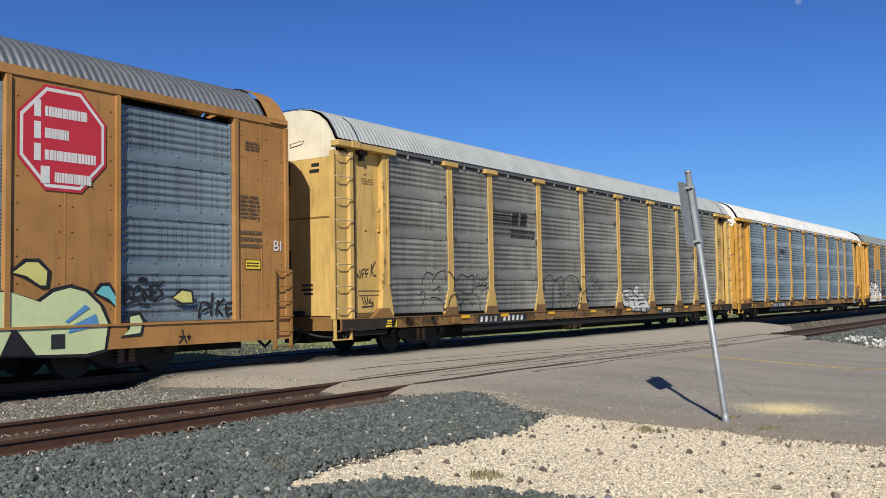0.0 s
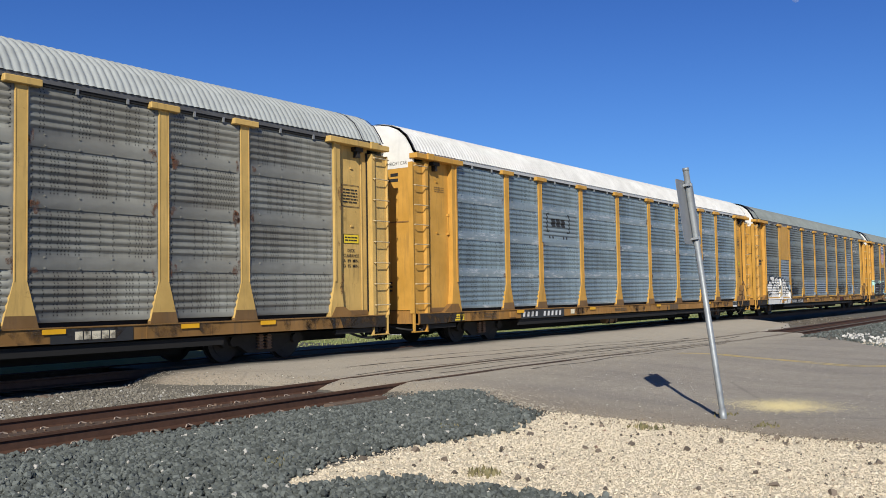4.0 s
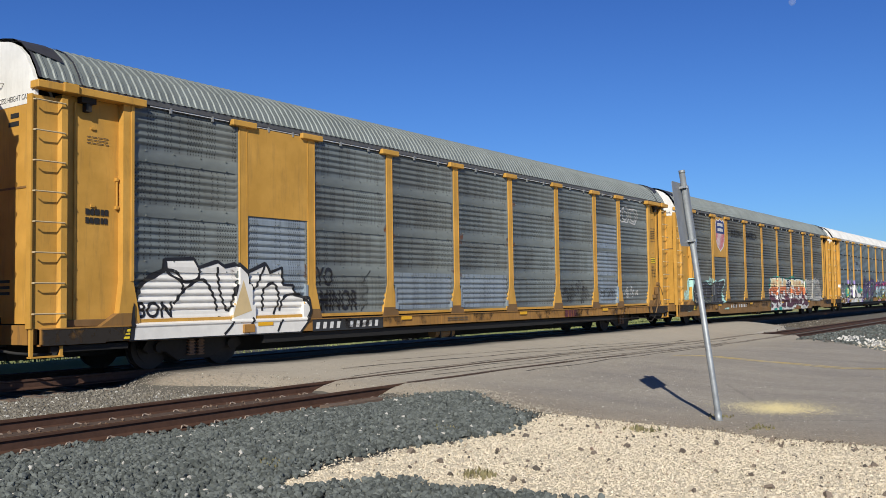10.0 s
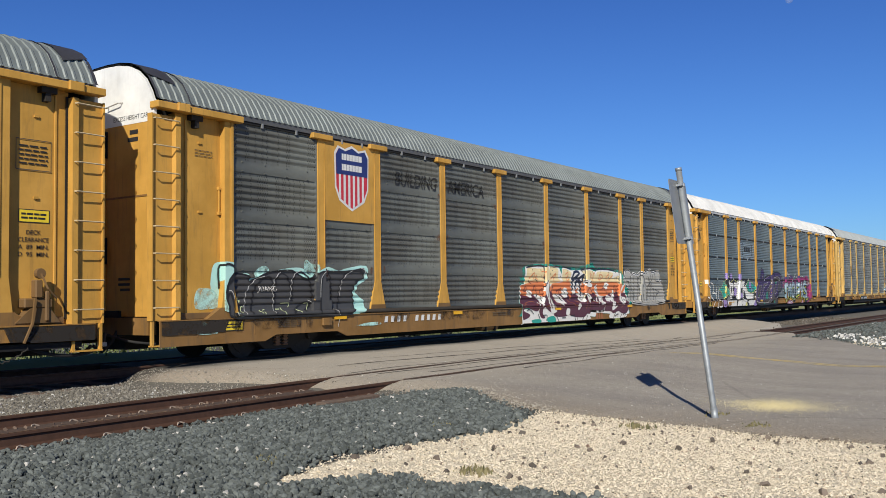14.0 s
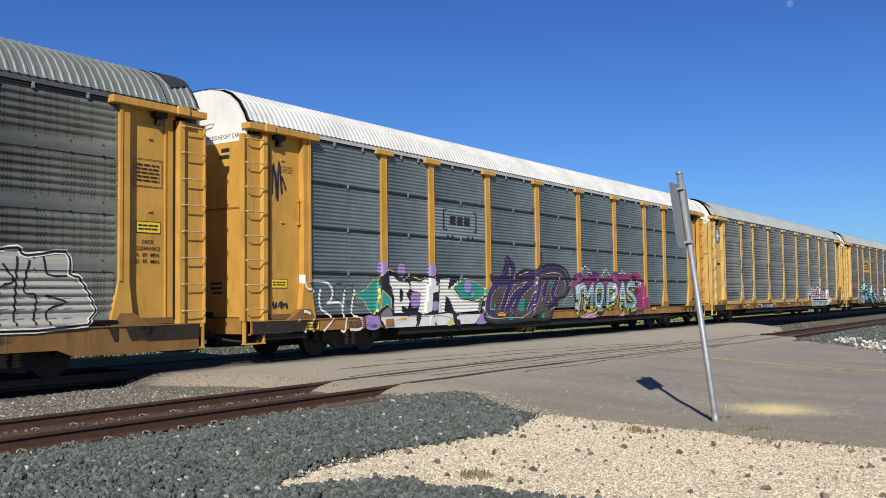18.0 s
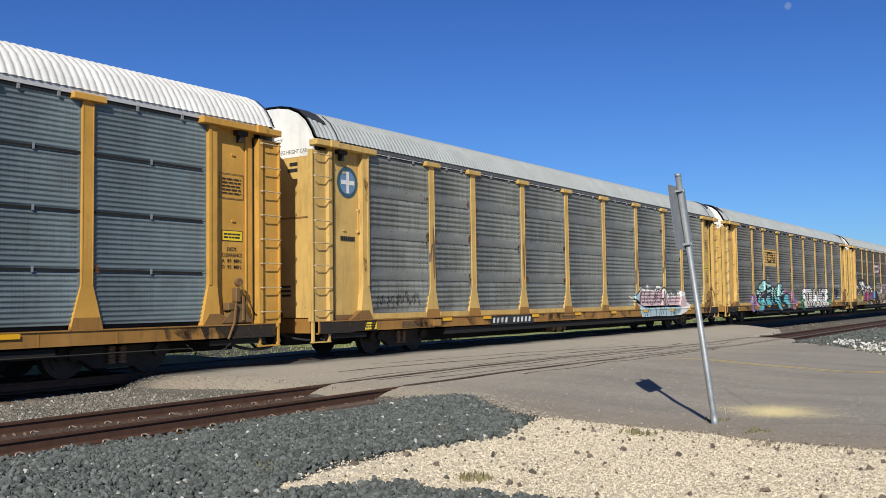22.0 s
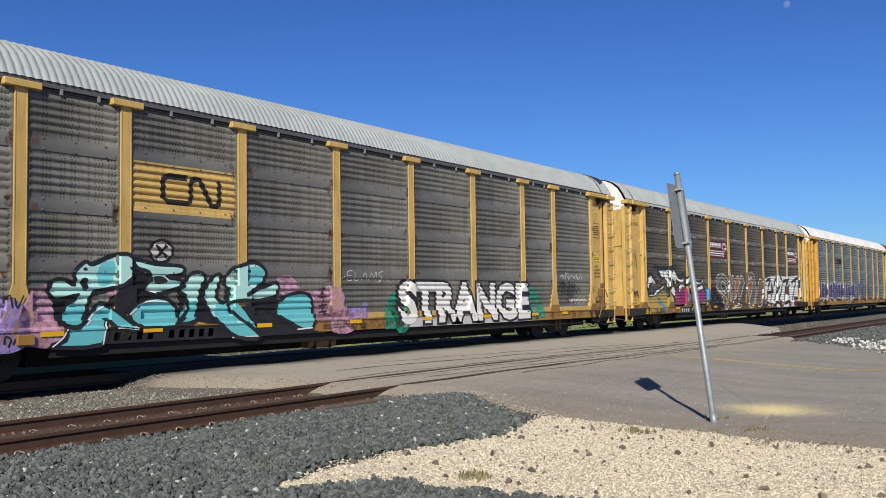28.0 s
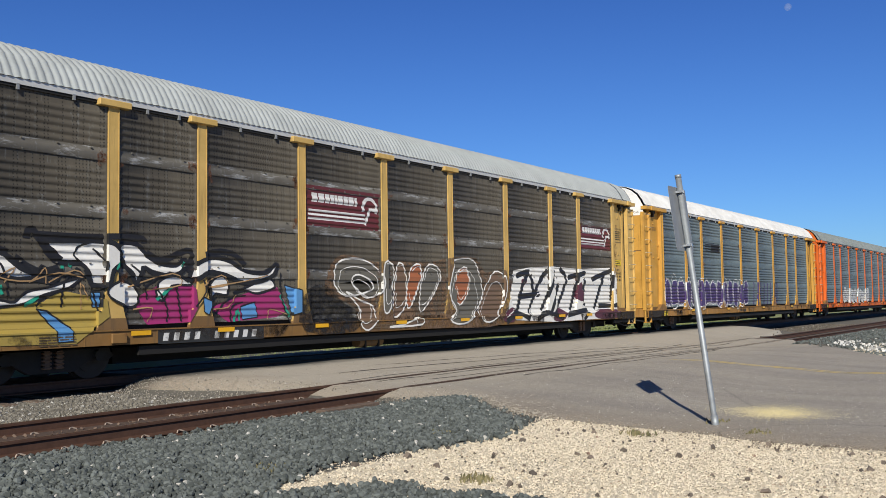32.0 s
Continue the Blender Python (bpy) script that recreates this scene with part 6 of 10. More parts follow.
def build_train():
    closed_car()
    # second car: olive-grey screens, cream end
    b = build_car(1, "faded yellow autorack car with olive-grey ribbed screens and faint black graffiti", SCREEN_OLIVE, "old", GREY_ROOF, YELLOW_PALE, SILL_DIRTY, RAIL_GREY, CREAM_PAINT, False, False, False)
    k = "old"
    for i in range(5):
        lay("emblem_stripe", rect(-7.02, -6.0, 3.75 - 0.08 * i, 3.79 - 0.08 * i), INK, b, k, 2, "dark striped emblem")
    for i in range(2):
        lay("emblem_block", flat_poly([(-5.98 + 0.5 * i, 3.42), (-5.6 + 0.5 * i, 3.42), (-5.5 + 0.5 * i, 3.80), (-5.9 + 0.5 * i, 3.80)]), INK, b, k, 2)
    bars(b, k, -6.0, -4.55, 3.02, 3.32, 2, INK, 2, words=7, gap=0.35)
    number_board(b, k, -7.98, -5.36)
    lay("number_board", rect(4.85, 6.45, 0.59, 0.83), PLATE_BLACK, b, k, 1, "black board", 1.54)
    bars(b, k, 5.3, 6.1, 0.63, 0.80, 1, CREAM_PAINT, 4, 1.54, 2, gap=0.2, words=3)
    # thin black outlines
    lines(b, k, (
        ((-9.99, 1.69), (-9.82, 1.92), (-9.51, 2.02), (-9.24, 1.97), (-9.07, 1.78), (-9.05, 1.65), (-9.12, 1.48)),
        ((-10.08, 1.32), (-9.82, 1.32), (-9.55, 1.19), (-9.48, 0.98)),
        ((-9.37, 1.1), (-9.23, 1.35), (-9, 1.39), (-8.76, 1.26), (-8.66, 0.95)),
        ((-9.03, 1.91), (-8.86, 1.76), (-8.66, 1.94), (-8.36, 1.86), (-8.1, 1.93), (-8.02, 1.7), (-8.16, 1.43), (-8.51, 1.43), (-8.76, 1.52)),
        ((-8.71, 1.04), (-8.56, 1.24), (-8.31, 1.25), (-8.15, 1.12), (-8, 1.18)),
        ((-8, 1.39), (-7.78, 1.29), (-7.73, 0.97)),
        ((-7.81, 1.96), (-7.95, 1.8), (-7.81, 1.66)),
        ((-7.73, 1.91), (-7.76, 1.66), (-7.57, 1.71), (-7.68, 1.8), (-7.51, 1.87)),
        ((-7.32, 1.87), (-7.51, 1.78), (-7.37, 1.66), (-7.51, 1.61)),
    ) + (
        ((-7.95, 1.6), (-7.34, 1.64), (-7.62, 1.47)),
        ((-4.16, 1.51), (-4.01, 1.84), (-3.73, 1.98), (-3.54, 1.85), (-3.57, 0.79)),
        ((-3.47, 0.98), (-3.46, 1.62), (-3.26, 1.79), (-3.06, 1.62), (-3.03, 0.94)),
    ), 0.032, G_BLACK, 2, "black outline graffiti")
    lines(b, k, (
        ((-3.54, 1.82), (-3.22, 1.85), (-2.97, 1.94), (-2.77, 1.8), (-3.06, 1.45), (-2.78, 1.28), (-2.57, 0.93), (-2.23, 0.86)),
        ((-2.77, 1.45), (-2.73, 1.77), (-2.38, 1.98), (-1.85, 1.89), (-1.63, 1.45), (-1.73, 1.09), (-2.14, 0.86)),
        ((-4.09, 0.92), (-4.17, 0.65), (-3.79, 0.58), (-3.48, 0.68)),
        ((-3.4, 0.67), (-3.16, 0.58), (-2.91, 0.66)),
        ((-10.45, 1.65), (-10.33, 1.89), (-10.17, 1.97), (-9.95, 1.9)),
        ((-10.57, 1.37), (-10.41, 1.49), (-10.33, 1.37), (-10.45, 1.09)),
        ((-9.95, 1.49), (-9.64, 1.61), (-9.69, 1.36)),
    ), 0.032, G_BLACK, 2)
    lines(b, k, (
        ((-2.4, 1.94), (-2.14, 1.84), (-1.94, 1.55), (-1.93, 1.22), (-2.05, 0.89), (-2.39, 0.58)),
        ((-2.65, 1.31), (-2.4, 1.35), (-2.18, 1.22), (-2.14, 1.06), (-2.4, 0.82)),
        ((-1.72, 1.43), (-1.7, 1.89), (-1.51, 1.96), (-1.28, 1.92), (-1.23, 1.73), (-1.35, 1.51), (-1.6, 1.38)),
        ((-1.35, 1.38), (-1.13, 1.55), (-0.88, 1.58), (-0.73, 1.38), (-0.83, 1.2), (-1.08, 1.12), (-1.3, 1.25)),
        ((-0.88, 1.95), (-0.83, 1.8)),
        ((-0.78, 1.98), (-0.68, 1.93), (-0.71, 1.8)),
        ((-0.73, 1.69), (-0.53, 1.64), (-0.37, 1.89)),
        ((-0.53, 1.98), (-0.48, 1.64), (-0.56, 1.53)),
        ((-0.32, 1.87), (-0.27, 1.64)),
        ((-0.29, 1.42), (0, 1.78), (0, 1.37)),
        ((-0.24, 1.55), (-0.03, 1.58)),
        ((0.14, 1.74), (0.07, 1.56)),
    ) + (
        ((0.05, 0.74), (0.22, 0.81), (0.16, 0.67), (0.33, 0.8), (0.56, 0.7), (0.67, 0.79)),
    ), 0.03, G_BLACK, 2)
    shape(b, k, ((-1.32, 1.27), (-1.27, 1.33), (-1.03, 1.2), (-0.93, 1.13), (-1.08, 1.05), (-1.25, 1.14)), G_INK, 1)
    shape(b, k, ((1.65, 0.95), (1.62, 1.25), (1.78, 1.5), (2.17, 1.55), (2.44, 1.56), (2.55, 1.39), (2.79, 1.63), (3.15, 1.71), (3.16, 1.39), (3.59, 1.41), (3.7, 1.22), (3.97, 1.11), (3.97, 0.83), (3.58, 0.65), (3.14, 0.72), (2.3, 0.75), (2.17, 0.89)), G_SILVER, 2, "small silver graffiti piece", G_BLACK, 0.035)
    lines(b, k, (
        ((2.23, 0.88), (2.24, 1.19), (1.91, 1.25), (1.91, 1.4), (2.17, 1.4)),
        ((2.31, 1.55), (2.34, 1.29), (2.58, 1.29), (2.65, 1.39), (2.75, 1.34), (3.07, 1.23)),
        ((3.16, 1.39), (3.07, 1.12), (3.59, 1.17)),
        ((3.21, 0.69), (3.14, 0.96), (3.66, 1)),
        ((2.64, 0.77), (2.72, 1.13), (2.37, 1.14)),
        ((1.71, 1.2), (2.1, 1.14)),
    ), 0.05, G_BLACK, 5)
    for q in (
        ((-12.87, 1.83), (-12.92, 1.95), (-12.79, 1.79), (-12.79, 1.98)),
        ((-12.69, 1.81), (-12.72, 1.97), (-12.6, 2.02)),
        ((-12.72, 1.89), (-12.62, 1.92)),
        ((-12.55, 1.82), (-12.58, 1.97), (-12.47, 2.02)),
        ((-12.57, 1.9), (-12.48, 1.92)),
        ((-12.35, 2.14), (-12.39, 1.84)),
        ((-12.38, 1.96), (-12.21, 2.21)),
        ((-12.35, 1.98), (-12.27, 1.86), (-12.18, 1.88)),
        ((-12.72, 1.36), (-12.64, 1.16)),
        ((-12.64, 1.36), (-12.56, 1.18), (-12.51, 1.36)),
        ((-12.4, 1.31), (-12.48, 1.22), (-12.32, 1.22), (-12.35, 1.13)),
        ((-12.72, 1.12), (-12.32, 1.14)),
    ):
        lay("painted_scrawl", flat_stroke(curved(q), 0.03), G_BLACK, b, k, 2, "black tag on the door", 1.385)
    lay("placard_frame", flat_stroke(((-12.84, 1.5), (-12.07, 1.5), (-12.07, 1.4), (-12.84, 1.39), (-12.84, 1.5)), 0.018), INK_SOFT, b, k, 2, "empty placard frame", 1.385)

    # third car: blue-grey screens, white roof
    c = build_car(2, "yellow autorack car with blue-grey perforated screens and white roof", SCREEN_BLUE, "perf", WHITE_ROOF, YELLOW, YELLOW_SILL, RAIL_PALE, WHITE_PAINT, False, False, True)
    car_marks_boxes(c, "perf", -6.68, -5.18, 3.10, 3.84, INK, PATCH_BLUE)
    number_board(c, "perf", -8.57, -5.85)
    bars(c, "perf", -5.4, -5.1, 0.64, 0.82, 1, CREAM_PAINT, 8, 1.54, gap=0.2, words=2)
    lay("data_board", rect(11.05, 11.65, 0.58, 0.84), LETTER_WHITE, c, "perf", 1, "black and white data board", 1.54)
    lay("data_board", rect(11.08, 11.35, 0.66, 0.82), PLATE_BLACK, c, "perf", 2, "", 1.54)
    lay("data_board", rect(11.38, 11.62, 0.66, 0.82), PLATE_BLACK, c, "perf", 2, "", 1.54)
    bars(c, "perf", 3.2, 4.1, 0.60, 0.84, 1, INK_SOFT, 9, 1.54, gap=0.2, words=3)

    # fourth car: yellow plate in the second bay, large white piece
    d = build_car(3, "yellow autorack car with grey screens, yellow plate and white graffiti", SCREEN_GREY, "old", DARK_ROOF, YELLOW, YELLOW_SILL, RAIL_GREY, WHITE_PAINT, True, "thin", True)
    k = "old"
    part("side_plate", boxes((-9.05, -7.28, -1.49, -1.45, 3.0, 4.84)), YELLOW, d, "plain yellow plate")
    lay("screen_patch", rect(-9.03, -7.30, 1.02, 2.98), SCREEN_PALE, d, k, 1, "pale blue replacement screen")
    mass = [(-11.88, 0.6), (-11.81, 1.18), (-11.62, 1.61), (-11.13, 1.84), (-11.08, 2.06), (-10.41, 2.09), (-10.31, 1.92), (-9.82, 2.05), (-9.65, 1.95), (-9.31, 2.01), (-9.08, 1.84),
            (-8.54, 2.04), (-8.42, 1.85), (-8.08, 1.96), (-8.03, 1.6), (-7.74, 1.59), (-7.68, 1.39), (-7.29, 1.31), (-7.23, 1.04), (-7.37, 0.81), (-7.6, 0.6)]
    lay("painted_rim", flat_poly(grow(mass, 0.055)), G_BLACK, d, k, 2, "large white rounded graffiti piece with black rims")
    lay("painted_letter", flat_poly(mass), G_WHITE, d, k, 4)
    lay("painted_outline", flat_stroke(mass[:-1], 0.08), G_BLACK, d, k, 6)
    lay("painted_wedge", flat_poly([(-9.2, 1.69), (-9.5, 0.93), (-8.98, 1.07)]), G_CREAM, d, k, 5)
    for q in (((-11.81, 1.11), (-11.67, 1.58), (-11.18, 1.85), (-10.78, 1.79), (-10.68, 1.44)), ((-11.08, 2.02), (-11.03, 1.82), (-10.62, 1.64), (-10.28, 1.76), (-10.4, 2.07)),
              ((-10.89, 1.23), (-10.63, 1.51), (-10.2, 1.69), (-9.94, 1.37), (-9.85, 1.08)), ((-9.84, 1.94), (-9.77, 1.44), (-9.55, 1.08), (-9.32, 1.69)), ((-9.08, 1.84), (-8.85, 1.51), (-8.54, 2.04)),
              ((-8.62, 1.06), (-8.61, 1.47), (-8.31, 1.63), (-8.16, 1.32), (-8.32, 0.98)), ((-8.13, 1.05), (-8.0, 1.34), (-7.55, 1.39), (-7.23, 1.12)), ((-9.83, 0.95), (-9.5, 0.86), (-9.73, 0.62)), ((-8.92, 0.93), (-9.1, 0.62)), ((-8.13, 0.88), (-8.27, 0.62))):
        lay("painted_stroke", flat_stroke(curved(q), 0.06), G_BLACK, d, k, 6)
    lay("graffiti_tag", flat_text("BON", -11.72, -10.94, 0.98, 1.28, 0.02), G_BLACK, d, k, 8, "small black tag")
    for word, x0, x1, z0, z1 in (("YO", -7.01, -6.45, 1.58, 2.0), ("MINOR", -6.88, -5.58, 1.02, 1.50)):
        lay("graffiti_tag", flat_text(word, x0, x1, z0, z1, 0.02), G_BLACK, d, k, 6, "thin black tag")
    lay("painted_scrawl", flat_stroke([(-5.1, 1.95), (-5.4, 1.65), (-5.15, 1.5), (-5.45, 1.3), (-5.2, 1.2), (-5.45, 1.0)], 0.03), G_BLACK, d, k, 2, "spray-painted squiggle")
    number_board(d, k, -7.20, -4.73)
    for x, w in ((-4.2, 2.5), (-1.3, 2.5), (7.3, 1.7)):
        lay("screen_patch", rect(x, x + w, 1.02, 1.92), SCREEN_PALE, d, k, 1, "pale replacement screen")
    for s in range(2):
        lay("screen_patch", rect(7.3, 9.03, 2.0 + 0.96 * s, 2.85 + 0.96 * s), SCREEN_PALE, d, k, 1)
    scrawl(d, k, 4.7, 6.6, 1.0, 1.9, 5, G_BLACK, 24, 0.035)
    scrawl(d, k, 7.4, 8.9, 1.1, 1.7, 3, G_BLACK, 25, 0.035)
    scrawl(d, k, 9.6, 10.9, 1.1, 1.7, 3, G_WHITE, 26, 0.03)
    outline_letters(d, k, 9.4, 10.9, 3.9, 4.6, 2, G_SILVER, 28, 0.05, "faded silver outline")
    bars(d, k, -12.72, -12.25, 2.62, 2.92, 2, INK, 29, 1.385, words=4, gap=0.3)
    bars(d, k, 4.7, 5.6, 0.60, 0.84, 1, MAROON, 30, 1.54, gap=0.1, words=3)

    eave_light(d)

    # fifth car: shield emblem on a yellow plate, long piece in red and aqua
    e = build_car(4, "yellow autorack car with grey screens, shield emblem and colourful graffiti", SCREEN_MOSS, "old", DARK_ROOF, YELLOW, SILL_DIRTY, RAIL_GREY, WHITE_PAINT, True, False, False)
    part("side_plate", boxes((-9.05, -7.28, -1.49, -1.45, 3.0, 4.84)), YELLOW, e, "yellow plate behind the shield")
    shield = [(-0.62, 0.55), (-0.5, 0.72), (-0.25, 0.66), (0, 0.76), (0.25, 0.66), (0.5, 0.72), (0.62, 0.55), (0.60, -0.25), (0.45, -0.55), (0.2, -0.68), (0, -0.78), (-0.2, -0.68), (-0.45, -0.55), (-0.60, -0.25)]
    def shield_piece(f, keep=None):
        bm = flat_poly([(-8.11 + f * u, 4.03 + f * v) for u, v in shield])
        if keep is not None:
            lo, hi, axis = keep
            for v, no in ((lo, 1), (hi, -1)):
                co = (0, 0, v) if axis == "z" else (v, 0, 0)
                nn = (0, 0, -no) if axis == "z" else (-no, 0, 0)
                bmesh.ops.bisect_plane(bm, geom=bm.verts[:] + bm.edges[:] + bm.faces[:], plane_co=co, plane_no=nn, clear_outer=True)
        return bm
    lay("shield_border", shield_piece(1.0), LETTER_WHITE, e, k, 1, "white-edged shield emblem", 1.492)
    lay("shield_stripes", shield_piece(0.92), SIGN_RED, e, k, 2, "red and white striped field", 1.492)
    for i in range(6):
        x = -8.58 + 0.165 * i
        lay("shield_stripe", shield_piece(0.92, (x, x + 0.075, "x")), LETTER_WHITE, e, k, 3, "", 1.492)
    lay("shield_top", shield_piece(0.92, (4.09, 5.0, "z")), NAVY, e, k, 4, "navy top of the shield", 1.492)
    for z in (4.50, 4.26):
        bars(e, k, -8.48, -7.74, z - 0.09, z + 0.09, 1, LETTER_WHITE, 3, 1.492, 5, gap=0.2, words=6)
    lay("slogan", flat_text("BUILDING", -6.40, -4.62, 4.02, 4.38, 0.012), INK, e, k, 6, "black lettering")
    lay("slogan", flat_text("AMERICA", -4.10, -2.25, 4.02, 4.38, 0.012), INK, e, k, 6, "black lettering")
    # dark grey bubble letters edged in mint
    shape(e, k, ((-12.29, 1.41), (-12.26, 1.84), (-12.12, 1.98), (-11.77, 1.96), (-11.81, 1.78), (-11.35, 1.76), (-11.33, 1.66), (-11.03, 1.72), (-10.58, 1.83), (-10.11, 1.9), (-9.75, 1.89), (-9.5, 1.74), (-9.18, 1.88), (-8.91, 1.94), (-8.57, 1.86), (-8.29, 1.92), (-7.57, 1.99), (-7.55, 1.67), (-7.83, 1.56), (-7.97, 1.34), (-7.7, 1.18), (-7.72, 0.9), (-8.71, 0.86), (-10.35, 0.88), (-11.76, 0.85), (-12.04, 1.21)), G_MINT, 1, "mint edge of the dark letters")
    for q in (
        ((-11.17, 1.66), (-11.14, 1.84), (-10.92, 1.93), (-10.78, 1.85), (-10.81, 1.71)),
        ((-9.69, 1.67), (-9.72, 1.94), (-9.63, 2.09), (-9.47, 2), (-9.27, 1.98), (-9.27, 1.75), (-9.47, 1.6)),
        ((-12.68, 1.07), (-12.66, 1.41), (-12.45, 1.47), (-12.21, 1.41), (-12.04, 1.19), (-11.96, 0.99), (-12.21, 1.06)),
        ((-12.77, 0.58), (-12.72, 0.69), (-12.61, 0.81), (-12.45, 0.72), (-12.25, 0.58)),
        ((-8.08, 0.58), (-7.72, 0.64), (-7.19, 0.65), (-7.19, 0.58), (-7.87, 0.58)),
    ):
        shape(e, k, q, G_MINT, 2, "mint spray patch", thin=True)
    shape(e, k, ((-12.03, 1.36), (-11.84, 1.74), (-11.35, 1.71), (-11.33, 1.59), (-10.81, 1.77), (-10.11, 1.84), (-9.62, 1.64), (-9.18, 1.82), (-8.43, 1.84), (-8.01, 1.87), (-7.68, 1.91), (-7.72, 1.69), (-7.95, 1.61), (-8.12, 1.34), (-8.23, 0.86), (-10.35, 0.87), (-11.79, 0.86), (-11.96, 1.1)), G_DARK, 3, "dark grey graffiti letters", G_BLACK, 0.05)
    lines(e, k, (
        ((-11.3, 0.93), (-11.24, 1.36), (-11.03, 1.61), (-10.7, 1.65), (-10.66, 0.91)),
        ((-10.62, 0.93), (-10.58, 1.62), (-10.35, 1.78), (-10.16, 1.54), (-10.16, 1.18)),
        ((-10.11, 1.18), (-10.05, 1.67), (-9.81, 1.81), (-9.56, 1.64), (-9.49, 1.17), (-9.75, 0.96)),
        ((-9.24, 0.89), (-9.19, 1.68), (-8.91, 1.84), (-8.83, 1.17), (-8.78, 0.88)),
        ((-8.64, 0.88), (-8.5, 1.63), (-8.08, 1.86), (-7.72, 1.85)),
        ((-12.02, 1.23), (-11.92, 1.36), (-11.76, 0.92)),
        ((-10.11, 0.92), (-9.75, 1.15), (-9.24, 1.17)),
        ((-12.09, 1.45), (-12.11, 1.85), (-11.97, 1.94), (-11.79, 1.85), (-11.87, 1.63), (-12.02, 1.49)),
    ), 0.05, G_BLACK, 5)
    lines(e, k, (
        ((-11.48, 0.93), (-11.45, 1.36), (-11.19, 1.63), (-10.92, 1.71)),
        ((-10.66, 0.93), (-10.65, 1.59), (-10.41, 1.81)),
        ((-10.16, 1.21), (-10.08, 1.69), (-9.81, 1.85)),
        ((-9.25, 1.25), (-9.21, 1.7), (-8.95, 1.88)),
        ((-8.57, 1.29), (-8.44, 1.66), (-8.08, 1.87)),
        ((-11.97, 1.41), (-11.86, 1.36), (-11.71, 0.91)),
        ((-9.62, 1.2), (-9.5, 1.15)),
        ((-8.78, 0.99), (-8.64, 0.88), (-8.71, 0.58)),
        ((-7.79, 1.93), (-7.63, 1.88), (-7.64, 1.72)),
    ), 0.018, G_SILVER, 6)
    lines(e, k, (
        ((-11.74, 1.07), (-11.65, 1.08), (-11.71, 0.96)),
        ((-11.58, 0.96), (-11.58, 1.08), (-11.52, 1.08)),
        ((-11.71, 1.23), (-11.61, 1.2)),
        ((-11.67, 1.27), (-11.65, 1.16)),
        ((-11.08, 1.01), (-11.03, 0.94)),
        ((-10.97, 0.92), (-10.97, 1.01), (-10.92, 1.01)),
        ((-10.61, 1.02), (-10.49, 1.02)),
        ((-10.47, 1.14), (-10.2, 1.14), (-10.23, 1.06)),
        ((-10.46, 1.05), (-10.35, 0.9)),
        ((-9.99, 1.01), (-9.87, 0.94)),
        ((-9.75, 1.13), (-9.61, 1.13), (-9.67, 0.98)),
    ), 0.02, G_LIME, 7)
    lay("graffiti_tag", flat_text("JUANG", -11.11, -10.58, 1.36, 1.5), G_WHITE, e, k, 8, "small white tag")
    # cream, orange and maroon piece on teal
    shape(e, k, ((-0.26, 1.67), (-0.12, 1.85), (0.07, 2.13), (1.51, 2.23), (3.09, 2.15), (3.9, 2.2), (4.48, 2.29), (4.93, 2.19), (4.8, 0.48), (-0.28, 0.61), (-0.34, 0.7)), G_TEAL, 1, "teal spray behind the letters", thin=True)
    shape(e, k, ((3.66, 1.86), (3.85, 2.13), (5.15, 2.17), (6.65, 2.16), (7.19, 2.03), (7.48, 1.61), (8.07, 1.28), (8, 0.94), (7.64, 0.72), (7.43, 0.51), (3.63, 0.76)), G_TEAL, 1, thin=True)
    shape(e, k, ((-0.26, 1.54), (-0.01, 1.6), (0.1, 2.04), (0.26, 2.13), (1.46, 2.15), (2.27, 2.15), (2.45, 1.91), (2.6, 2.14), (3.15, 2.05), (3.69, 2.06), (4.48, 1.95), (4.87, 0.59), (4.35, 0.5), (4.25, 0.39), (1.83, 0.39), (-0.21, 0.39), (-0.3, 0.39), (-0.29, 0.96)), G_WHITE, 2, "long cream, orange and maroon graffiti piece")
    shape(e, k, ((3.76, 1.59), (3.87, 2.03), (4.06, 2.1), (4.59, 2.11), (5.04, 2.03), (5.15, 2.07), (5.87, 2.1), (6.59, 2.05), (7.08, 1.98), (7.11, 1.56), (7.41, 1.61), (7.42, 1.37), (7.71, 1.11), (7.63, 0.67), (7.37, 0.49), (4.35, 0.64), (3.63, 0.71)), G_WHITE, 2)
    for n, q in enumerate((
        ((0.15, 1.86), (0.26, 2.09), (0.76, 2.07), (1.24, 2.08), (1.46, 2.14), (1.5, 1.62), (0.07, 1.58)),
        ((1.52, 2.03), (1.74, 2.12), (2.24, 2.08), (2.19, 1.85), (2.33, 1.68), (1.86, 1.61), (1.5, 1.62)),
        ((2.58, 2.07), (3.13, 1.99), (3.11, 1.63), (2.55, 1.63)),
        ((3.91, 1.85), (4.03, 2.04), (4.59, 2.06), (4.9, 2.02), (5.02, 1.89), (5.01, 1.69), (4.87, 1.58), (3.91, 1.57), (3.86, 1.71)),
        ((5.1, 1.6), (5.07, 1.89), (5.18, 2.02), (5.87, 2.04), (6.49, 2), (6.38, 1.82), (6.96, 1.91), (7.03, 1.8), (6.92, 1.59)),
    )):
        shape(e, k, q, G_SAND, 3 + 0.1 * n)
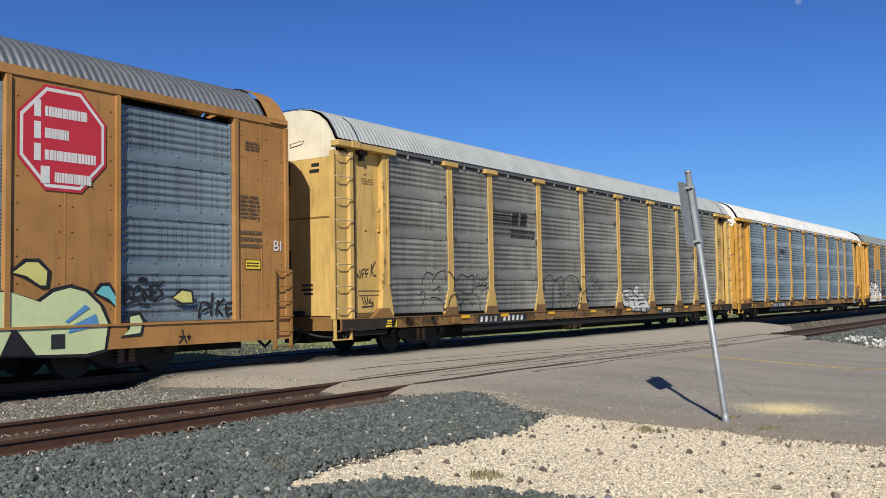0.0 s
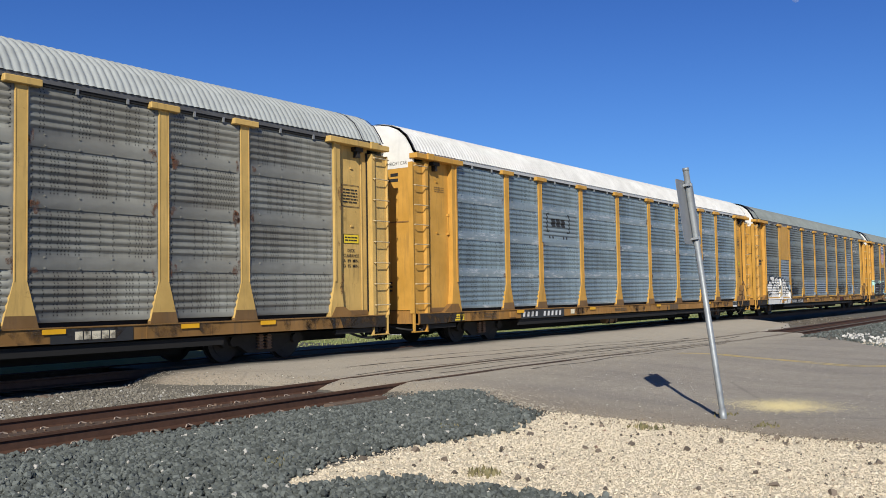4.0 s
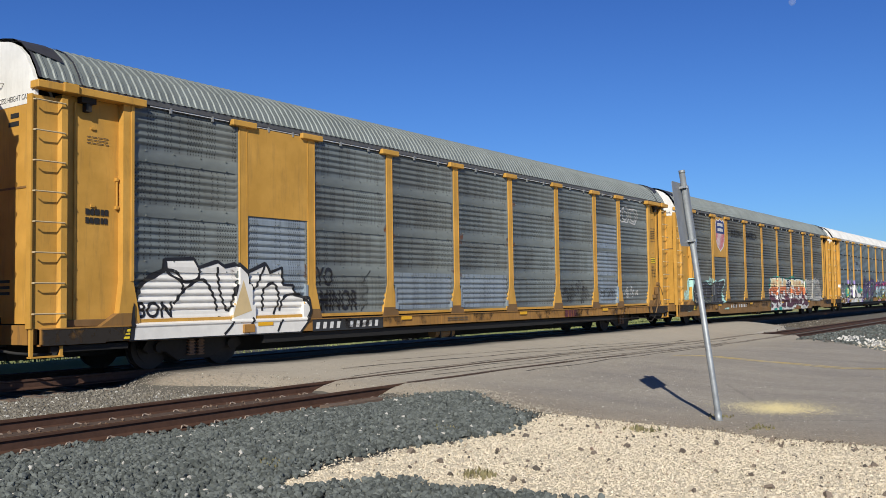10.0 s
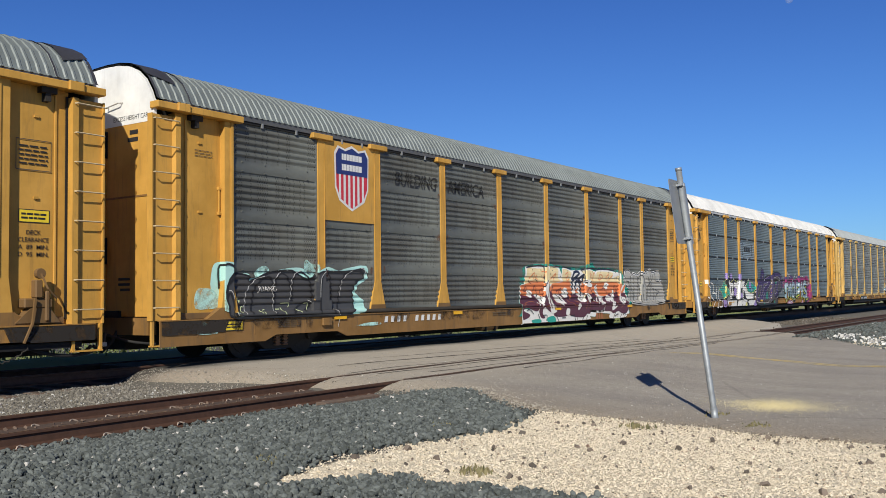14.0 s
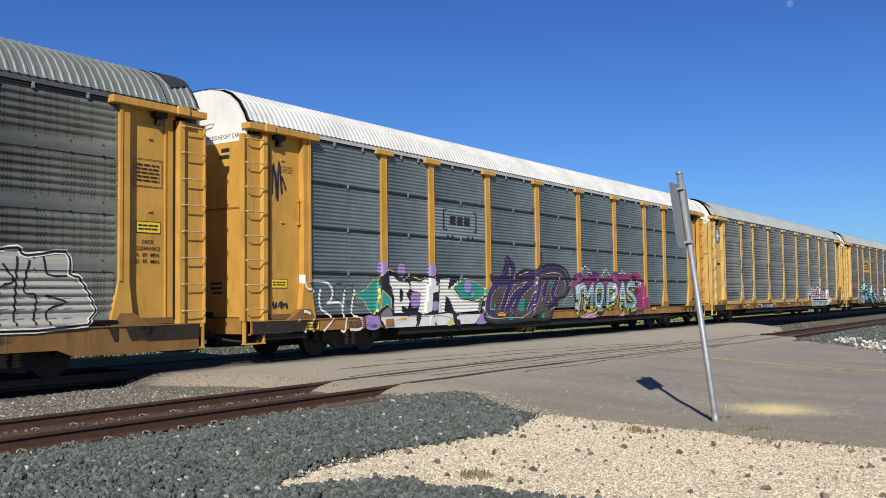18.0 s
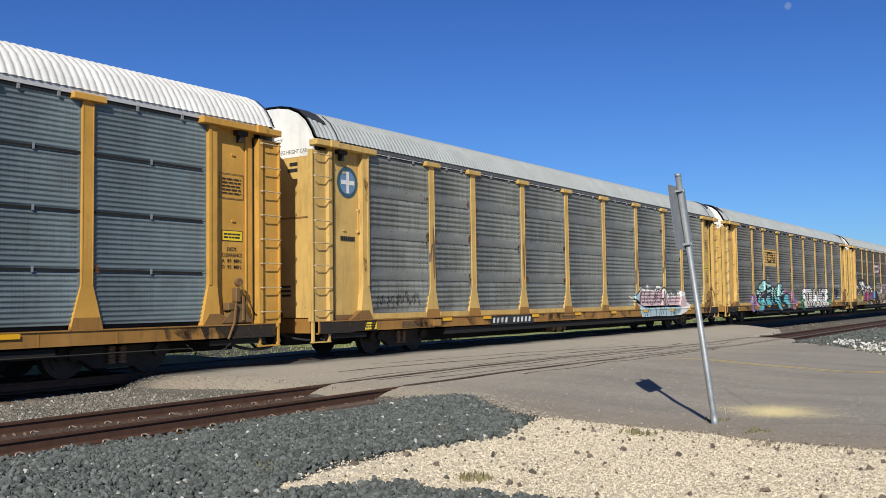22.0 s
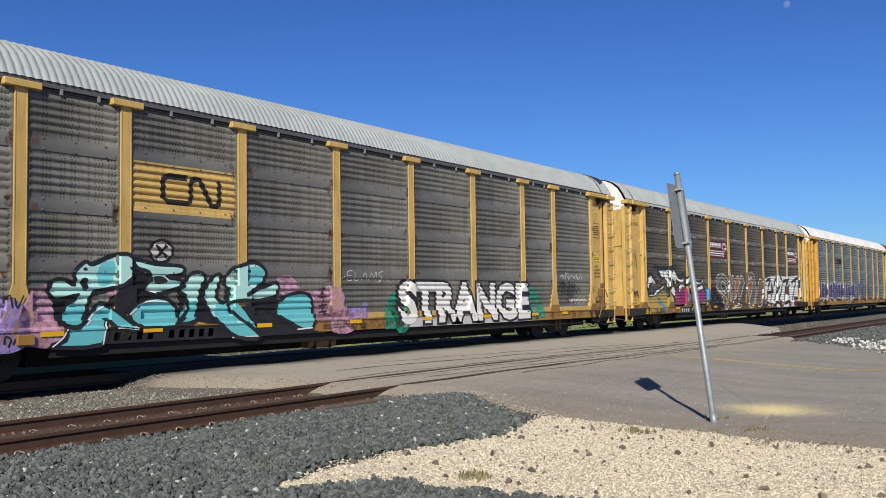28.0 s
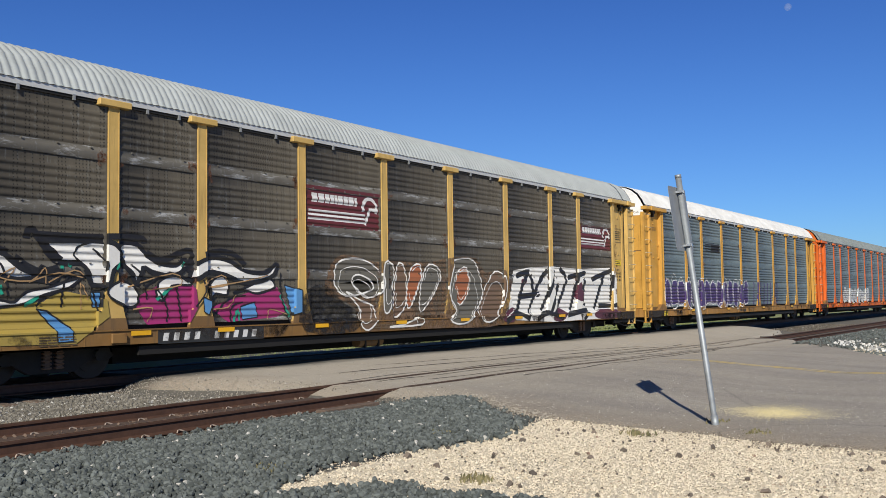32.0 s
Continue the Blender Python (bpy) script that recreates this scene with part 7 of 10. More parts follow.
    for n, q in enumerate((
        ((-0.19, 1.54), (0.36, 1.62), (1.49, 1.65), (1.3, 1.48), (1.22, 1.16), (0.77, 1.24), (0.47, 1.17), (-0.19, 1.21), (-0.25, 1.32), (-0.24, 1.48)),
        ((1.39, 1.3), (1.58, 1.53), (1.86, 1.61), (2.33, 1.63), (3.17, 1.64), (3.14, 1.13), (2.86, 1.13), (2.79, 1.39), (2.34, 1.27), (1.86, 1.23), (1.58, 1.18)),
        ((3.37, 1.3), (3.51, 1.44), (3.86, 1.61), (4.17, 1.63), (4.95, 1.63), (5.04, 1.5), (5.16, 1.64), (6.99, 1.65), (6.99, 1.39), (6.85, 1.16), (6.26, 1.16), (6.13, 1.11), (5.51, 1.18), (5.16, 1.18), (4.71, 1.14), (4.28, 1.19), (3.96, 1.29), (3.66, 1.29)),
    ) + (
        ((6.99, 1.28), (7.34, 1.58), (7.38, 1.48), (7.2, 1.28), (7.55, 1.17), (7.34, 1.09), (7.03, 1.1)),
    )):
        shape(e, k, q, G_ORANGE, 4 + 0.1 * n)
    for n, q in enumerate((
        ((-0.28, 1.03), (-0.25, 1.21), (-0.19, 1.25), (0.37, 1.16), (0.74, 1.06), (0.76, 0.82), (0.53, 0.74), (-0.05, 0.87), (-0.22, 0.77), (0.14, 0.66), (0.1, 0.57), (-0.21, 0.5), (-0.26, 0.51), (-0.3, 0.68)),
        ((0.37, 1.25), (0.77, 1.24), (1.11, 1.19), (1.41, 1.28), (1.61, 0.91), (1.51, 0.7), (1.26, 0.8), (1.07, 0.86), (0.97, 0.67), (1.12, 0.53), (0.88, 0.53), (0.74, 0.73), (0.84, 1.01), (0.37, 1.11)),
        ((1.41, 1.4), (1.66, 1.3), (2.04, 1.02), (2.69, 0.78), (2.61, 0.55), (1.82, 0.55), (1.69, 0.69), (1.94, 0.72), (1.58, 1.13), (1.41, 1.19)),
    ) + (
        ((2.34, 1.27), (2.79, 1.41), (3.12, 0.99), (4.02, 0.75), (3.93, 0.49), (2.91, 0.54), (2.66, 0.76), (2.19, 1.12)),
        ((3.15, 1.31), (3.38, 1.31), (3.69, 1.12), (4.16, 1), (4.07, 0.6), (3.44, 0.61), (3.49, 0.94), (3.19, 0.95)),
        ((3.1, 1.27), (3.37, 1.31), (3.66, 1.08), (3.97, 1.03), (4.17, 1.17), (4.01, 1.31), (4.49, 1.26), (4.76, 1.3), (4.99, 1.2), (5.07, 0.84), (5.18, 1.2), (5.36, 1.13), (5.6, 0.89), (5.26, 0.68), (4.4, 0.71), (4.35, 0.59), (3.88, 0.61), (3.63, 0.75), (3.08, 0.65)),
    ) + (
        ((5.55, 1.14), (5.88, 1.19), (6.22, 1.24), (6.17, 0.65), (5.96, 0.64), (5.51, 0.67), (5.63, 0.89)),
        ((7.06, 1.09), (6.99, 1.26), (7.34, 1.28), (7.6, 1.11), (7.64, 0.83), (7.51, 0.62), (7.28, 0.52), (6.94, 0.55), (6.67, 0.63), (6.21, 0.55), (6.15, 0.67), (6.4, 0.76), (6.55, 1.31), (6.86, 1.25), (6.86, 1.01)),
    )):
        shape(e, k, q, G_WINE, 5 + 0.1 * n)
    for n, q in enumerate((
        ((0.12, 1.38), (0.39, 1.37), (0.39, 1.17), (0.12, 1.22)),
        ((0.62, 1.28), (1.09, 1.18), (1.22, 1.11), (1.01, 0.86), (0.88, 1.07), (0.62, 1.17)),
        ((1.3, 1.62), (1.44, 1.71), (1.49, 1.01), (1.62, 0.76), (1.85, 0.8), (1.85, 0.69), (1.54, 0.67), (1.41, 1.06), (1.21, 1.38)),
        ((2.4, 1.34), (2.6, 1.48), (2.83, 1.39), (2.81, 1.19), (2.58, 1.14), (2.43, 1.21)),
        ((1.86, 1.27), (2.28, 1.21), (2.68, 0.98), (2.22, 0.97), (1.92, 1.15)),
    ) + (
        ((3.09, 1.92), (3.69, 2.06), (4.07, 1.87), (3.79, 1.5), (3.79, 1.23), (4.13, 1), (3.62, 1.07), (3.55, 1.61), (3.35, 1.28), (3.13, 1.32)),
        ((2.6, 0.78), (2.82, 0.77), (2.79, 0.61), (2.56, 0.58)),
        ((3.5, 0.94), (3.69, 0.89), (3.55, 0.75), (3.42, 0.75)),
        ((3.59, 1.31), (3.68, 1.16), (3.94, 1.01), (4.14, 1.03), (4.02, 1.12), (3.81, 1.33)),
        ((4.12, 1.28), (4.38, 1.23), (4.55, 1.12), (4.93, 1), (4.71, 1.1), (4.46, 1.06), (4.38, 0.95)),
        ((4.85, 1.4), (5.02, 1.6), (5.11, 1.3), (5.35, 1.15), (5.6, 0.92), (5.28, 0.88), (5.22, 1.1), (5.04, 1.2)),
    ) + (
        ((6.23, 1.24), (6.46, 1.4), (6.46, 0.94), (6.34, 0.79), (6.65, 0.82), (6.15, 0.66), (6.22, 0.98)),
        ((6.89, 1.14), (7.2, 1.13), (7.37, 1.08), (7.35, 0.94), (7.13, 0.86), (6.92, 0.99)),
        ((5.78, 1.21), (6.28, 1.11), (6.2, 1.02), (5.88, 0.98)),
        ((4.01, 1.68), (4.22, 1.75), (4.61, 1.69), (4.65, 1.58), (4.49, 1.49), (4.17, 1.53)),
        ((5.63, 1.55), (5.82, 1.66), (6.02, 1.6), (5.9, 1.44), (5.73, 1.41)),
    )):
        shape(e, k, q, G_WHITE, 7 + 0.1 * n)
    for q in (
        ((0.29, 0.48), (0.81, 0.49), (0.84, 0.39), (0.34, 0.39)),
        ((1.27, 0.52), (1.71, 0.57), (1.85, 0.39), (1.32, 0.39)),
    ):
        shape(e, k, q, G_TEAL, 4)
    shape(e, k, ((6.12, 0.63), (6.34, 0.55), (6.94, 0.56), (7.38, 0.5), (7.28, 0.39), (5.93, 0.39)), G_WHITE, 3, "white spray on the sill")
    lines(e, k, (
        ((3.13, 1.6), (3.32, 1.98), (3.73, 1.97), (3.19, 1.71)),
        ((3.21, 1.75), (3.14, 1.37)),
        ((3.51, 1.86), (3.35, 1.41)),
        ((3.38, 1.64), (3.71, 1.72), (3.5, 1.8)),
        ((3.62, 1.74), (4.1, 1.91), (3.82, 1.64), (3.68, 1.73), (3.79, 1.19)),
    ), 0.10, G_INK, 9)
    lines(e, k, (
        ((0.16, 2.09), (0.87, 2.16), (1.4, 2.14)),
        ((1.57, 2.1), (2.33, 2.17)),
        ((2.55, 2.16), (3.22, 2.09)),
        ((3.9, 2.07), (4.59, 2.14), (5.09, 2.1)),
        ((5.15, 2.11), (6, 2.12), (6.65, 2.09)),
    ), 0.045, G_INK, 3)
    lines(e, k, (
        ((0.19, 1.69), (0.38, 1.59)),
        ((0.64, 1.74), (0.83, 1.63)),
        ((0.17, 1.36), (0.33, 1.26)),
        ((0.62, 1.17), (0.79, 1.26)),
        ((0.93, 1.21), (1.11, 1.02)),
        ((1.43, 1.71), (1.19, 1.48)),
        ((1.49, 1.59), (1.37, 1.16)),
        ((1.64, 1.1), (1.79, 0.79)),
        ((2.46, 1.39), (2.63, 1.27)),
        ((1.94, 1.27), (2.46, 1.04)),
        ((2.79, 1.39), (2.86, 1.22)),
        ((0.95, 0.61), (1.23, 0.6), (1.16, 0.43)),
        ((1.82, 0.61), (2.02, 0.39)),
        ((2.23, 0.49), (2.5, 0.51)),
    ) + (
        ((2.85, 0.56), (3.07, 0.55)),
        ((3.11, 0.6), (3.2, 0.39)),
        ((3.37, 0.54), (3.33, 0.39)),
        ((-0.05, 0.78), (0.14, 0.8), (0.36, 0.67)),
        ((0.64, 0.66), (0.76, 0.51)),
        ((4.1, 0.53), (4.02, 0.39)),
        ((3.85, 0.52), (3.71, 0.39)),
        ((4.04, 1.7), (4.25, 1.72), (4.23, 1.61)),
        ((4.38, 1.64), (4.64, 1.69)),
        ((5.69, 1.52), (5.85, 1.6)),
        ((3.68, 1.17), (3.81, 1.08)),
        ((3.97, 1.14), (3.88, 1.05)),
        ((4.17, 1.26), (4.36, 1.16)),
        ((4.49, 1.09), (4.76, 1.09)),
    ) + (
        ((4.93, 1.5), (5.07, 1.3)),
        ((5.3, 0.88), (5.45, 1.1)),
        ((6.28, 1.19), (6.45, 1.34)),
        ((6.33, 0.92), (6.44, 1.08)),
        ((6.99, 1.12), (7.13, 0.93)),
        ((7.17, 1.06), (7.31, 1)),
        ((6.21, 0.39), (6.39, 0.58)),
        ((6.34, 0.45), (6.63, 0.54)),
        ((6.57, 0.42), (6.63, 0.5)),
        ((6.94, 0.53), (6.81, 0.39)),
        ((7.03, 0.48), (7.2, 0.54)),
        ((7.28, 0.52), (7.17, 0.39)),
    ), 0.028, G_BLACK, 10)
    lines(e, k, (
        ((0.31, 1.75), (0.62, 1.94), (0.56, 1.68), (0.31, 1.64)),
        ((0.77, 1.87), (0.71, 1.78), (0.83, 1.73)),
        ((1.08, 1.97), (1.32, 1.98), (1.19, 1.74)),
        ((1.69, 1.73), (2.06, 1.95), (1.86, 1.69)),
        ((2.7, 1.91), (2.91, 1.97), (2.77, 1.7), (2.98, 1.76)),
        ((4.43, 1.97), (4.66, 1.92), (4.43, 1.82)),
        ((4.76, 1.69), (4.81, 1.94), (4.94, 1.99)),
        ((5.27, 1.7), (5.33, 1.95), (5.58, 1.85), (5.33, 1.74)),
        ((5.81, 1.79), (6.07, 1.97), (5.94, 1.71)),
        ((6.07, 1.71), (6.39, 1.92)),
    ), 0.032, G_ORANGE, 6)
    lines(e, k, (
        ((-0.02, 1.45), (0.09, 1.5), (0.06, 1.35), (-0.08, 1.39), (-0.02, 1.45)),
        ((0.47, 1.33), (0.62, 1.54), (0.73, 1.29)),
        ((0.87, 1.29), (1.09, 1.46), (1.15, 1.19)),
        ((1.52, 1.18), (1.63, 1.4), (1.88, 1.5)),
        ((2.03, 1.33), (2.36, 1.46), (2.16, 1.28)),
        ((3.91, 1.48), (4.07, 1.55), (4.01, 1.38)),
        ((4.22, 1.34), (4.39, 1.46), (4.61, 1.28)),
        ((5.39, 1.38), (5.64, 1.46), (5.9, 1.27)),
        ((6.45, 1.37), (6.58, 1.56), (6.69, 1.16)),
        ((6.73, 1.16), (6.79, 1.56)),
    ), 0.030, G_WINE, 6)
    lines(e, k, (
        ((-0.22, 0.91), (0.17, 1.03), (0.57, 1.03), (0.59, 0.88)),
        ((0.88, 1.02), (0.95, 0.87)),
        ((1.26, 0.86), (1.41, 0.91), (1.44, 0.81)),
        ((1.86, 1.15), (2.31, 0.78)),
        ((2.77, 1.08), (3.37, 0.85)),
        ((3.37, 1.04), (3.68, 0.98)),
        ((4.03, 0.74), (4.17, 0.98), (4.39, 1.02), (4.3, 0.78)),
        ((4.6, 1.02), (5, 0.95)),
        ((6.52, 0.97), (6.8, 0.85)),
        ((6.94, 0.74), (7.35, 0.95)),
    ), 0.022, G_RUSSET, 6)
    lay("painted_block", rect(4.82, 4.94, 0.39, 0.59), G_RUSSET, e, k, 4, "rust-red painted block")
    lay("painted_block", rect(5.02, 5.13, 0.39, 0.59), G_RUSSET, e, k, 4, "rust-red painted block")
    lay("painted_block", rect(5.21, 5.33, 0.39, 0.59), G_RUSSET, e, k, 4, "rust-red painted block")
    # pale hatched bubble letters
    bub = ((7.42, 1.82), (7.65, 2.11), (7.99, 2.09), (8.13, 1.93), (8.35, 2.02), (8.64, 1.95), (9.01, 2.06), (9.28, 2), (9.55, 2.1), (9.96, 2.17), (10.12, 2.05), (10.83, 2.13), (10.91, 1.76), (11.12, 1.64), (11.18, 0.9), (7.99, 0.91), (7.92, 1.41), (7.45, 1.6))
    shape(e, k, bub, G_HATCH, 2, "white hatched bubble letters with black rims", G_WHITE, 0.10)
    lines(e, k, [bub + bub[:1]], 0.04, G_BLACK, 5)
    lines(e, k, (
        ((7.62, 1.72), (7.92, 1.62), (8.03, 0.94)),
        ((8.03, 1.91), (8.08, 1.41), (8.24, 1.3), (8.26, 0.93)),
        ((8.35, 1.94), (8.31, 0.93)),
        ((8.6, 1.92), (8.71, 1.73), (8.69, 0.95)),
        ((8.93, 0.92), (8.87, 1.41), (8.71, 1.73), (9.01, 1.95), (9.25, 1.74), (9.05, 1.41), (9.16, 0.94)),
        ((9.39, 0.94), (9.36, 1.9), (9.51, 2.05)),
        ((9.63, 0.93), (9.67, 1.52), (9.91, 1.63), (9.71, 1.91)),
        ((9.96, 2.03), (9.91, 0.92)),
        ((10.17, 1.98), (10.08, 1.46), (10.29, 1.4), (10.24, 0.92)),
        ((10.42, 2.04), (10.5, 1.75), (10.85, 1.73)),
        ((10.46, 1.4), (10.85, 1.28), (10.5, 1.17), (10.5, 0.91)),
    ), 0.035, G_BLACK, 5)
    for i in range(12):
        lines(e, k, [((7.65 + 0.284545 * i, z), (7.82 + 0.284545 * i, z + 0.01)) for z in (1.02, 1.18, 1.35, 1.52)], 0.012, G_GREY, 5)
    part("side_pipe", tube(bmesh.new(), [(-11.8, -1.50, 0.925), (11.8, -1.50, 0.925)], 0.048, 10), CAST_STEEL, e, "grimy round pipe along the foot of the screens", smooth=True)
    number_board(e, k, -7.10, -4.39, dark=False)

    # sixth car: slate screens, white roof, four pieces
    f = build_car(5, "yellow autorack car, slate screens, white roof, row of graffiti", SCREEN_SLATE, "fine", WHITE_ROOF, YELLOW, YELLOW_SILL, RAIL_PALE, WHITE_PAINT, False, False, True)
    k = "fine"
    car_marks_boxes(f, k, -6.55, -4.95, 2.95, 3.66, INK, PATCH_BLUE)
    rg = random.Random(52)
    # white block letters on black, with teal, lilac and yellow
    lines(f, k, (
        ((-12.05, 1.83), (-12.02, 1.61), (-11.92, 1.51), (-11.68, 1.49), (-11.78, 0.98), (-11.78, 0.58)),
        ((-11.75, 1.83), (-11.73, 1.71), (-11.44, 1.7), (-11.17, 1.64), (-11.03, 1.45), (-11.12, 1.25), (-11.24, 1.19), (-10.84, 1.22), (-10.7, 1.07), (-10.72, 0.58), (-10.86, 0.58)),
        ((-11.42, 1.54), (-11.48, 1.37), (-11.44, 1.09), (-11.21, 0.96), (-11.14, 0.84), (-11.45, 0.58)),
        ((-10.61, 1.54), (-10.69, 1.07)),
        ((-10.26, 1.52), (-10.38, 1.07), (-10.36, 0.92)),
        ((-11.87, 0.98), (-12.08, 1.03), (-12.24, 0.87), (-12.2, 0.72), (-12.01, 0.58)),
        ((-10.36, 0.89), (-10.16, 0.85), (-10.1, 0.65), (-10.25, 0.58), (-10.55, 0.59)),
    ), 0.06, G_WHITE, 2, "thin white outline graffiti")
    lines(f, k, (
        ((-10.73, 1.64), (-10.94, 1.62), (-10.98, 1.33), (-10.8, 1.29)),
        ((-10.61, 1.58), (-10.65, 1.45), (-10.51, 1.41)),
        ((-10.56, 1.62), (-10.31, 1.6)),
        ((-10.31, 1.65), (-10.36, 1.37)),
        ((-10.58, 1.2), (-10.41, 1.24), (-10.51, 1.09)),
        ((-10.21, 1.37), (-10.31, 1.19), (-9.95, 1.12)),
    ), 0.02, G_BLACK, 3)
    for q in (
        ((-10.31, 1.37), (-9.85, 1.52), (-9.54, 1.76), (-9.37, 1.72), (-9.4, 1.27), (-9.53, 0.94), (-9.74, 1.01), (-9.96, 1.28)),
        ((-6.15, 1.52), (-5.7, 1.84), (-4.6, 1.58), (-4.68, 1.28), (-5.17, 1.19), (-5.71, 1.29)),
    ):
        shape(f, k, q, G_TEAL, 1, "teal spray-painted wedge", G_YELLOW, 0.02)
    shape(f, k, ((-9.95, 0.84), (-9.74, 0.9), (-9.4, 0.86), (-9.48, 0.58), (-9.92, 0.58)), G_LILAC, 1)
    shape(f, k, ((-5.17, 0.58), (-4.93, 0.85), (-4.56, 0.81), (-4.61, 0.58)), G_LILAC, 1)
    shape(f, k, ((-9.61, 0.88), (-9.32, 1.08), (-9.37, 1.68), (-9.23, 1.89), (-8.98, 1.99), (-8.78, 1.95), (-8.44, 1.9), (-7.36, 1.92), (-7.05, 1.81), (-5.82, 1.89), (-6.25, 1.53), (-5.82, 1.29), (-6.08, 0.99), (-6.08, 0.82)), G_BLACK, 2, "black ground of the block letters")
    lines(f, k, (
        ((-9.61, 0.9), (-9.33, 1.16), (-9.42, 1.65), (-9.23, 1.91), (-8.98, 2.01), (-8.78, 1.96)),
        ((-8.71, 1.79), (-8.44, 1.72), (-8.2, 1.85)),
        ((-8.02, 1.87), (-7.66, 1.77), (-7.42, 1.83)),
        ((-7.36, 1.96), (-7.03, 1.91), (-7.08, 1.74)),
        ((-6.25, 1.49), (-5.73, 1.78)),
        ((-6.25, 1.47), (-5.82, 1.29), (-5.3, 1.18), (-4.61, 1.31)),
    ), 0.035, G_YELLOW, 4)
    shape(f, k, ((-9.49, 0.85), (-7.21, 0.86), (-4.84, 0.93), (-5.24, 0.58), (-6.47, 0.58), (-9.08, 0.58), (-9.27, 0.58)), G_WHITE, 4, "white sprayed sill", None, 0.05, False)
    lines(f, k, (
        ((-9.49, 0.87), (-9.26, 0.58)),
        ((-7.83, 1.02), (-7.86, 0.75), (-8.01, 0.58)),
        ((-7.23, 0.84), (-7.11, 0.58)),
    ), 0.06, G_BLACK, 6)
    shape(f, k, ((-6.64, 0.58), (-6.38, 0.78), (-6.31, 0.58)), G_YELLOW, 5)
    for q in (
        ((-9.04, 1.86), (-8.81, 1.88), (-8.58, 1.74), (-8.16, 1.71), (-8.08, 1.54), (-8.25, 1.4), (-8.09, 1.21), (-8.28, 0.92), (-8.81, 0.92), (-8.77, 1.31), (-8.87, 1.47), (-9.07, 1.66)),
        ((-8.08, 1.75), (-7.66, 1.73), (-7.33, 1.84), (-7.13, 1.82), (-6.79, 1.7), (-6.79, 1.47), (-7.18, 1.42), (-7.23, 0.95), (-7.59, 0.86), (-7.78, 0.94), (-7.66, 1.4), (-8.09, 1.5)),
        ((-6.93, 1.62), (-6.72, 1.82), (-6.29, 1.83), (-6.4, 1.52), (-5.82, 1.83), (-6.11, 1.54), (-5.78, 1.28), (-4.85, 1.17), (-4.93, 0.83), (-6.23, 0.85), (-6.51, 1.29), (-6.58, 0.91), (-6.98, 0.9)),
    ):
        shape(f, k, q, G_WHITE, 4, "big white block letter", G_BLACK, 0.035, False)
    for q in (
        ((-8.53, 1.52), (-8.4, 1.47), (-8.42, 1.26), (-8.52, 1.22)),
        ((-8.46, 1.1), (-8.22, 1.03), (-8.31, 0.84), (-8.4, 0.89)),
        ((-6.53, 1.32), (-6.3, 1.21), (-5.95, 0.58), (-6.23, 0.58), (-6.37, 0.88)),
        ((-7.91, 1.11), (-7.78, 0.87), (-7.91, 0.58), (-8, 0.87)),
    ):
        shape(f, k, q, G_BLACK, 6)
    shape(f, k, ((-9.32, 1.5), (-8.98, 1.3), (-8.95, 1.03), (-9.14, 1.16), (-9.36, 1.04)), G_TEAL, 5, "", G_YELLOW, 0.025, False)
    shape(f, k, ((-9.42, 0.87), (-9.09, 1.08), (-8.93, 0.9), (-9.04, 0.85)), G_GREY, 5)
    for x, z, w in ((-9.29, 2.02, 0.3), (-7.88, 1.26, 0.42), (-5.44, 1.6, 0.36), (-5.2, 1.38, 0.16), (-7.1, 1.09, 0.26), (-8.46, 1.99, 0.34), (-7.2, 2.01, 0.3)):
        lay("painted_dot", flat_poly(blob(x, z, w, w, rg, 0.03, 16)), G_LILAC, f, k, 7, "round lilac dot")
    # spiked purple and umber piece with pale inner lines
    shape(f, k, ((-4.74, 0.82), (-4.65, 1.12), (-4.49, 1.4), (-4.19, 1.64), (-4.33, 1.93), (-4.04, 1.78), (-3.63, 1.89), (-3.41, 2.18), (-3.31, 2.47), (-3.03, 2.38), (-2.83, 2.2), (-2.91, 1.89), (-2.44, 2.07), (-2.08, 2.12), (-1.57, 2.12), (-1.31, 2.36), (-1.16, 2.7), (-1.21, 2.26), (-0.77, 2.3), (-0.2, 2.32), (0.33, 2.23), (0.68, 1.99), (0.75, 1.66), (0.4, 1.32), (-0.2, 1.22), (-0.16, 1.06), (-0.77, 0.97), (-0.7, 0.81), (-0.91, 0.61), (-2.07, 0.61), (-3.24, 0.58), (-4.28, 0.59), (-4.67, 0.67)), G_UMBER, 1, "purple and umber spiked graffiti piece", G_BLACK, 0.09)
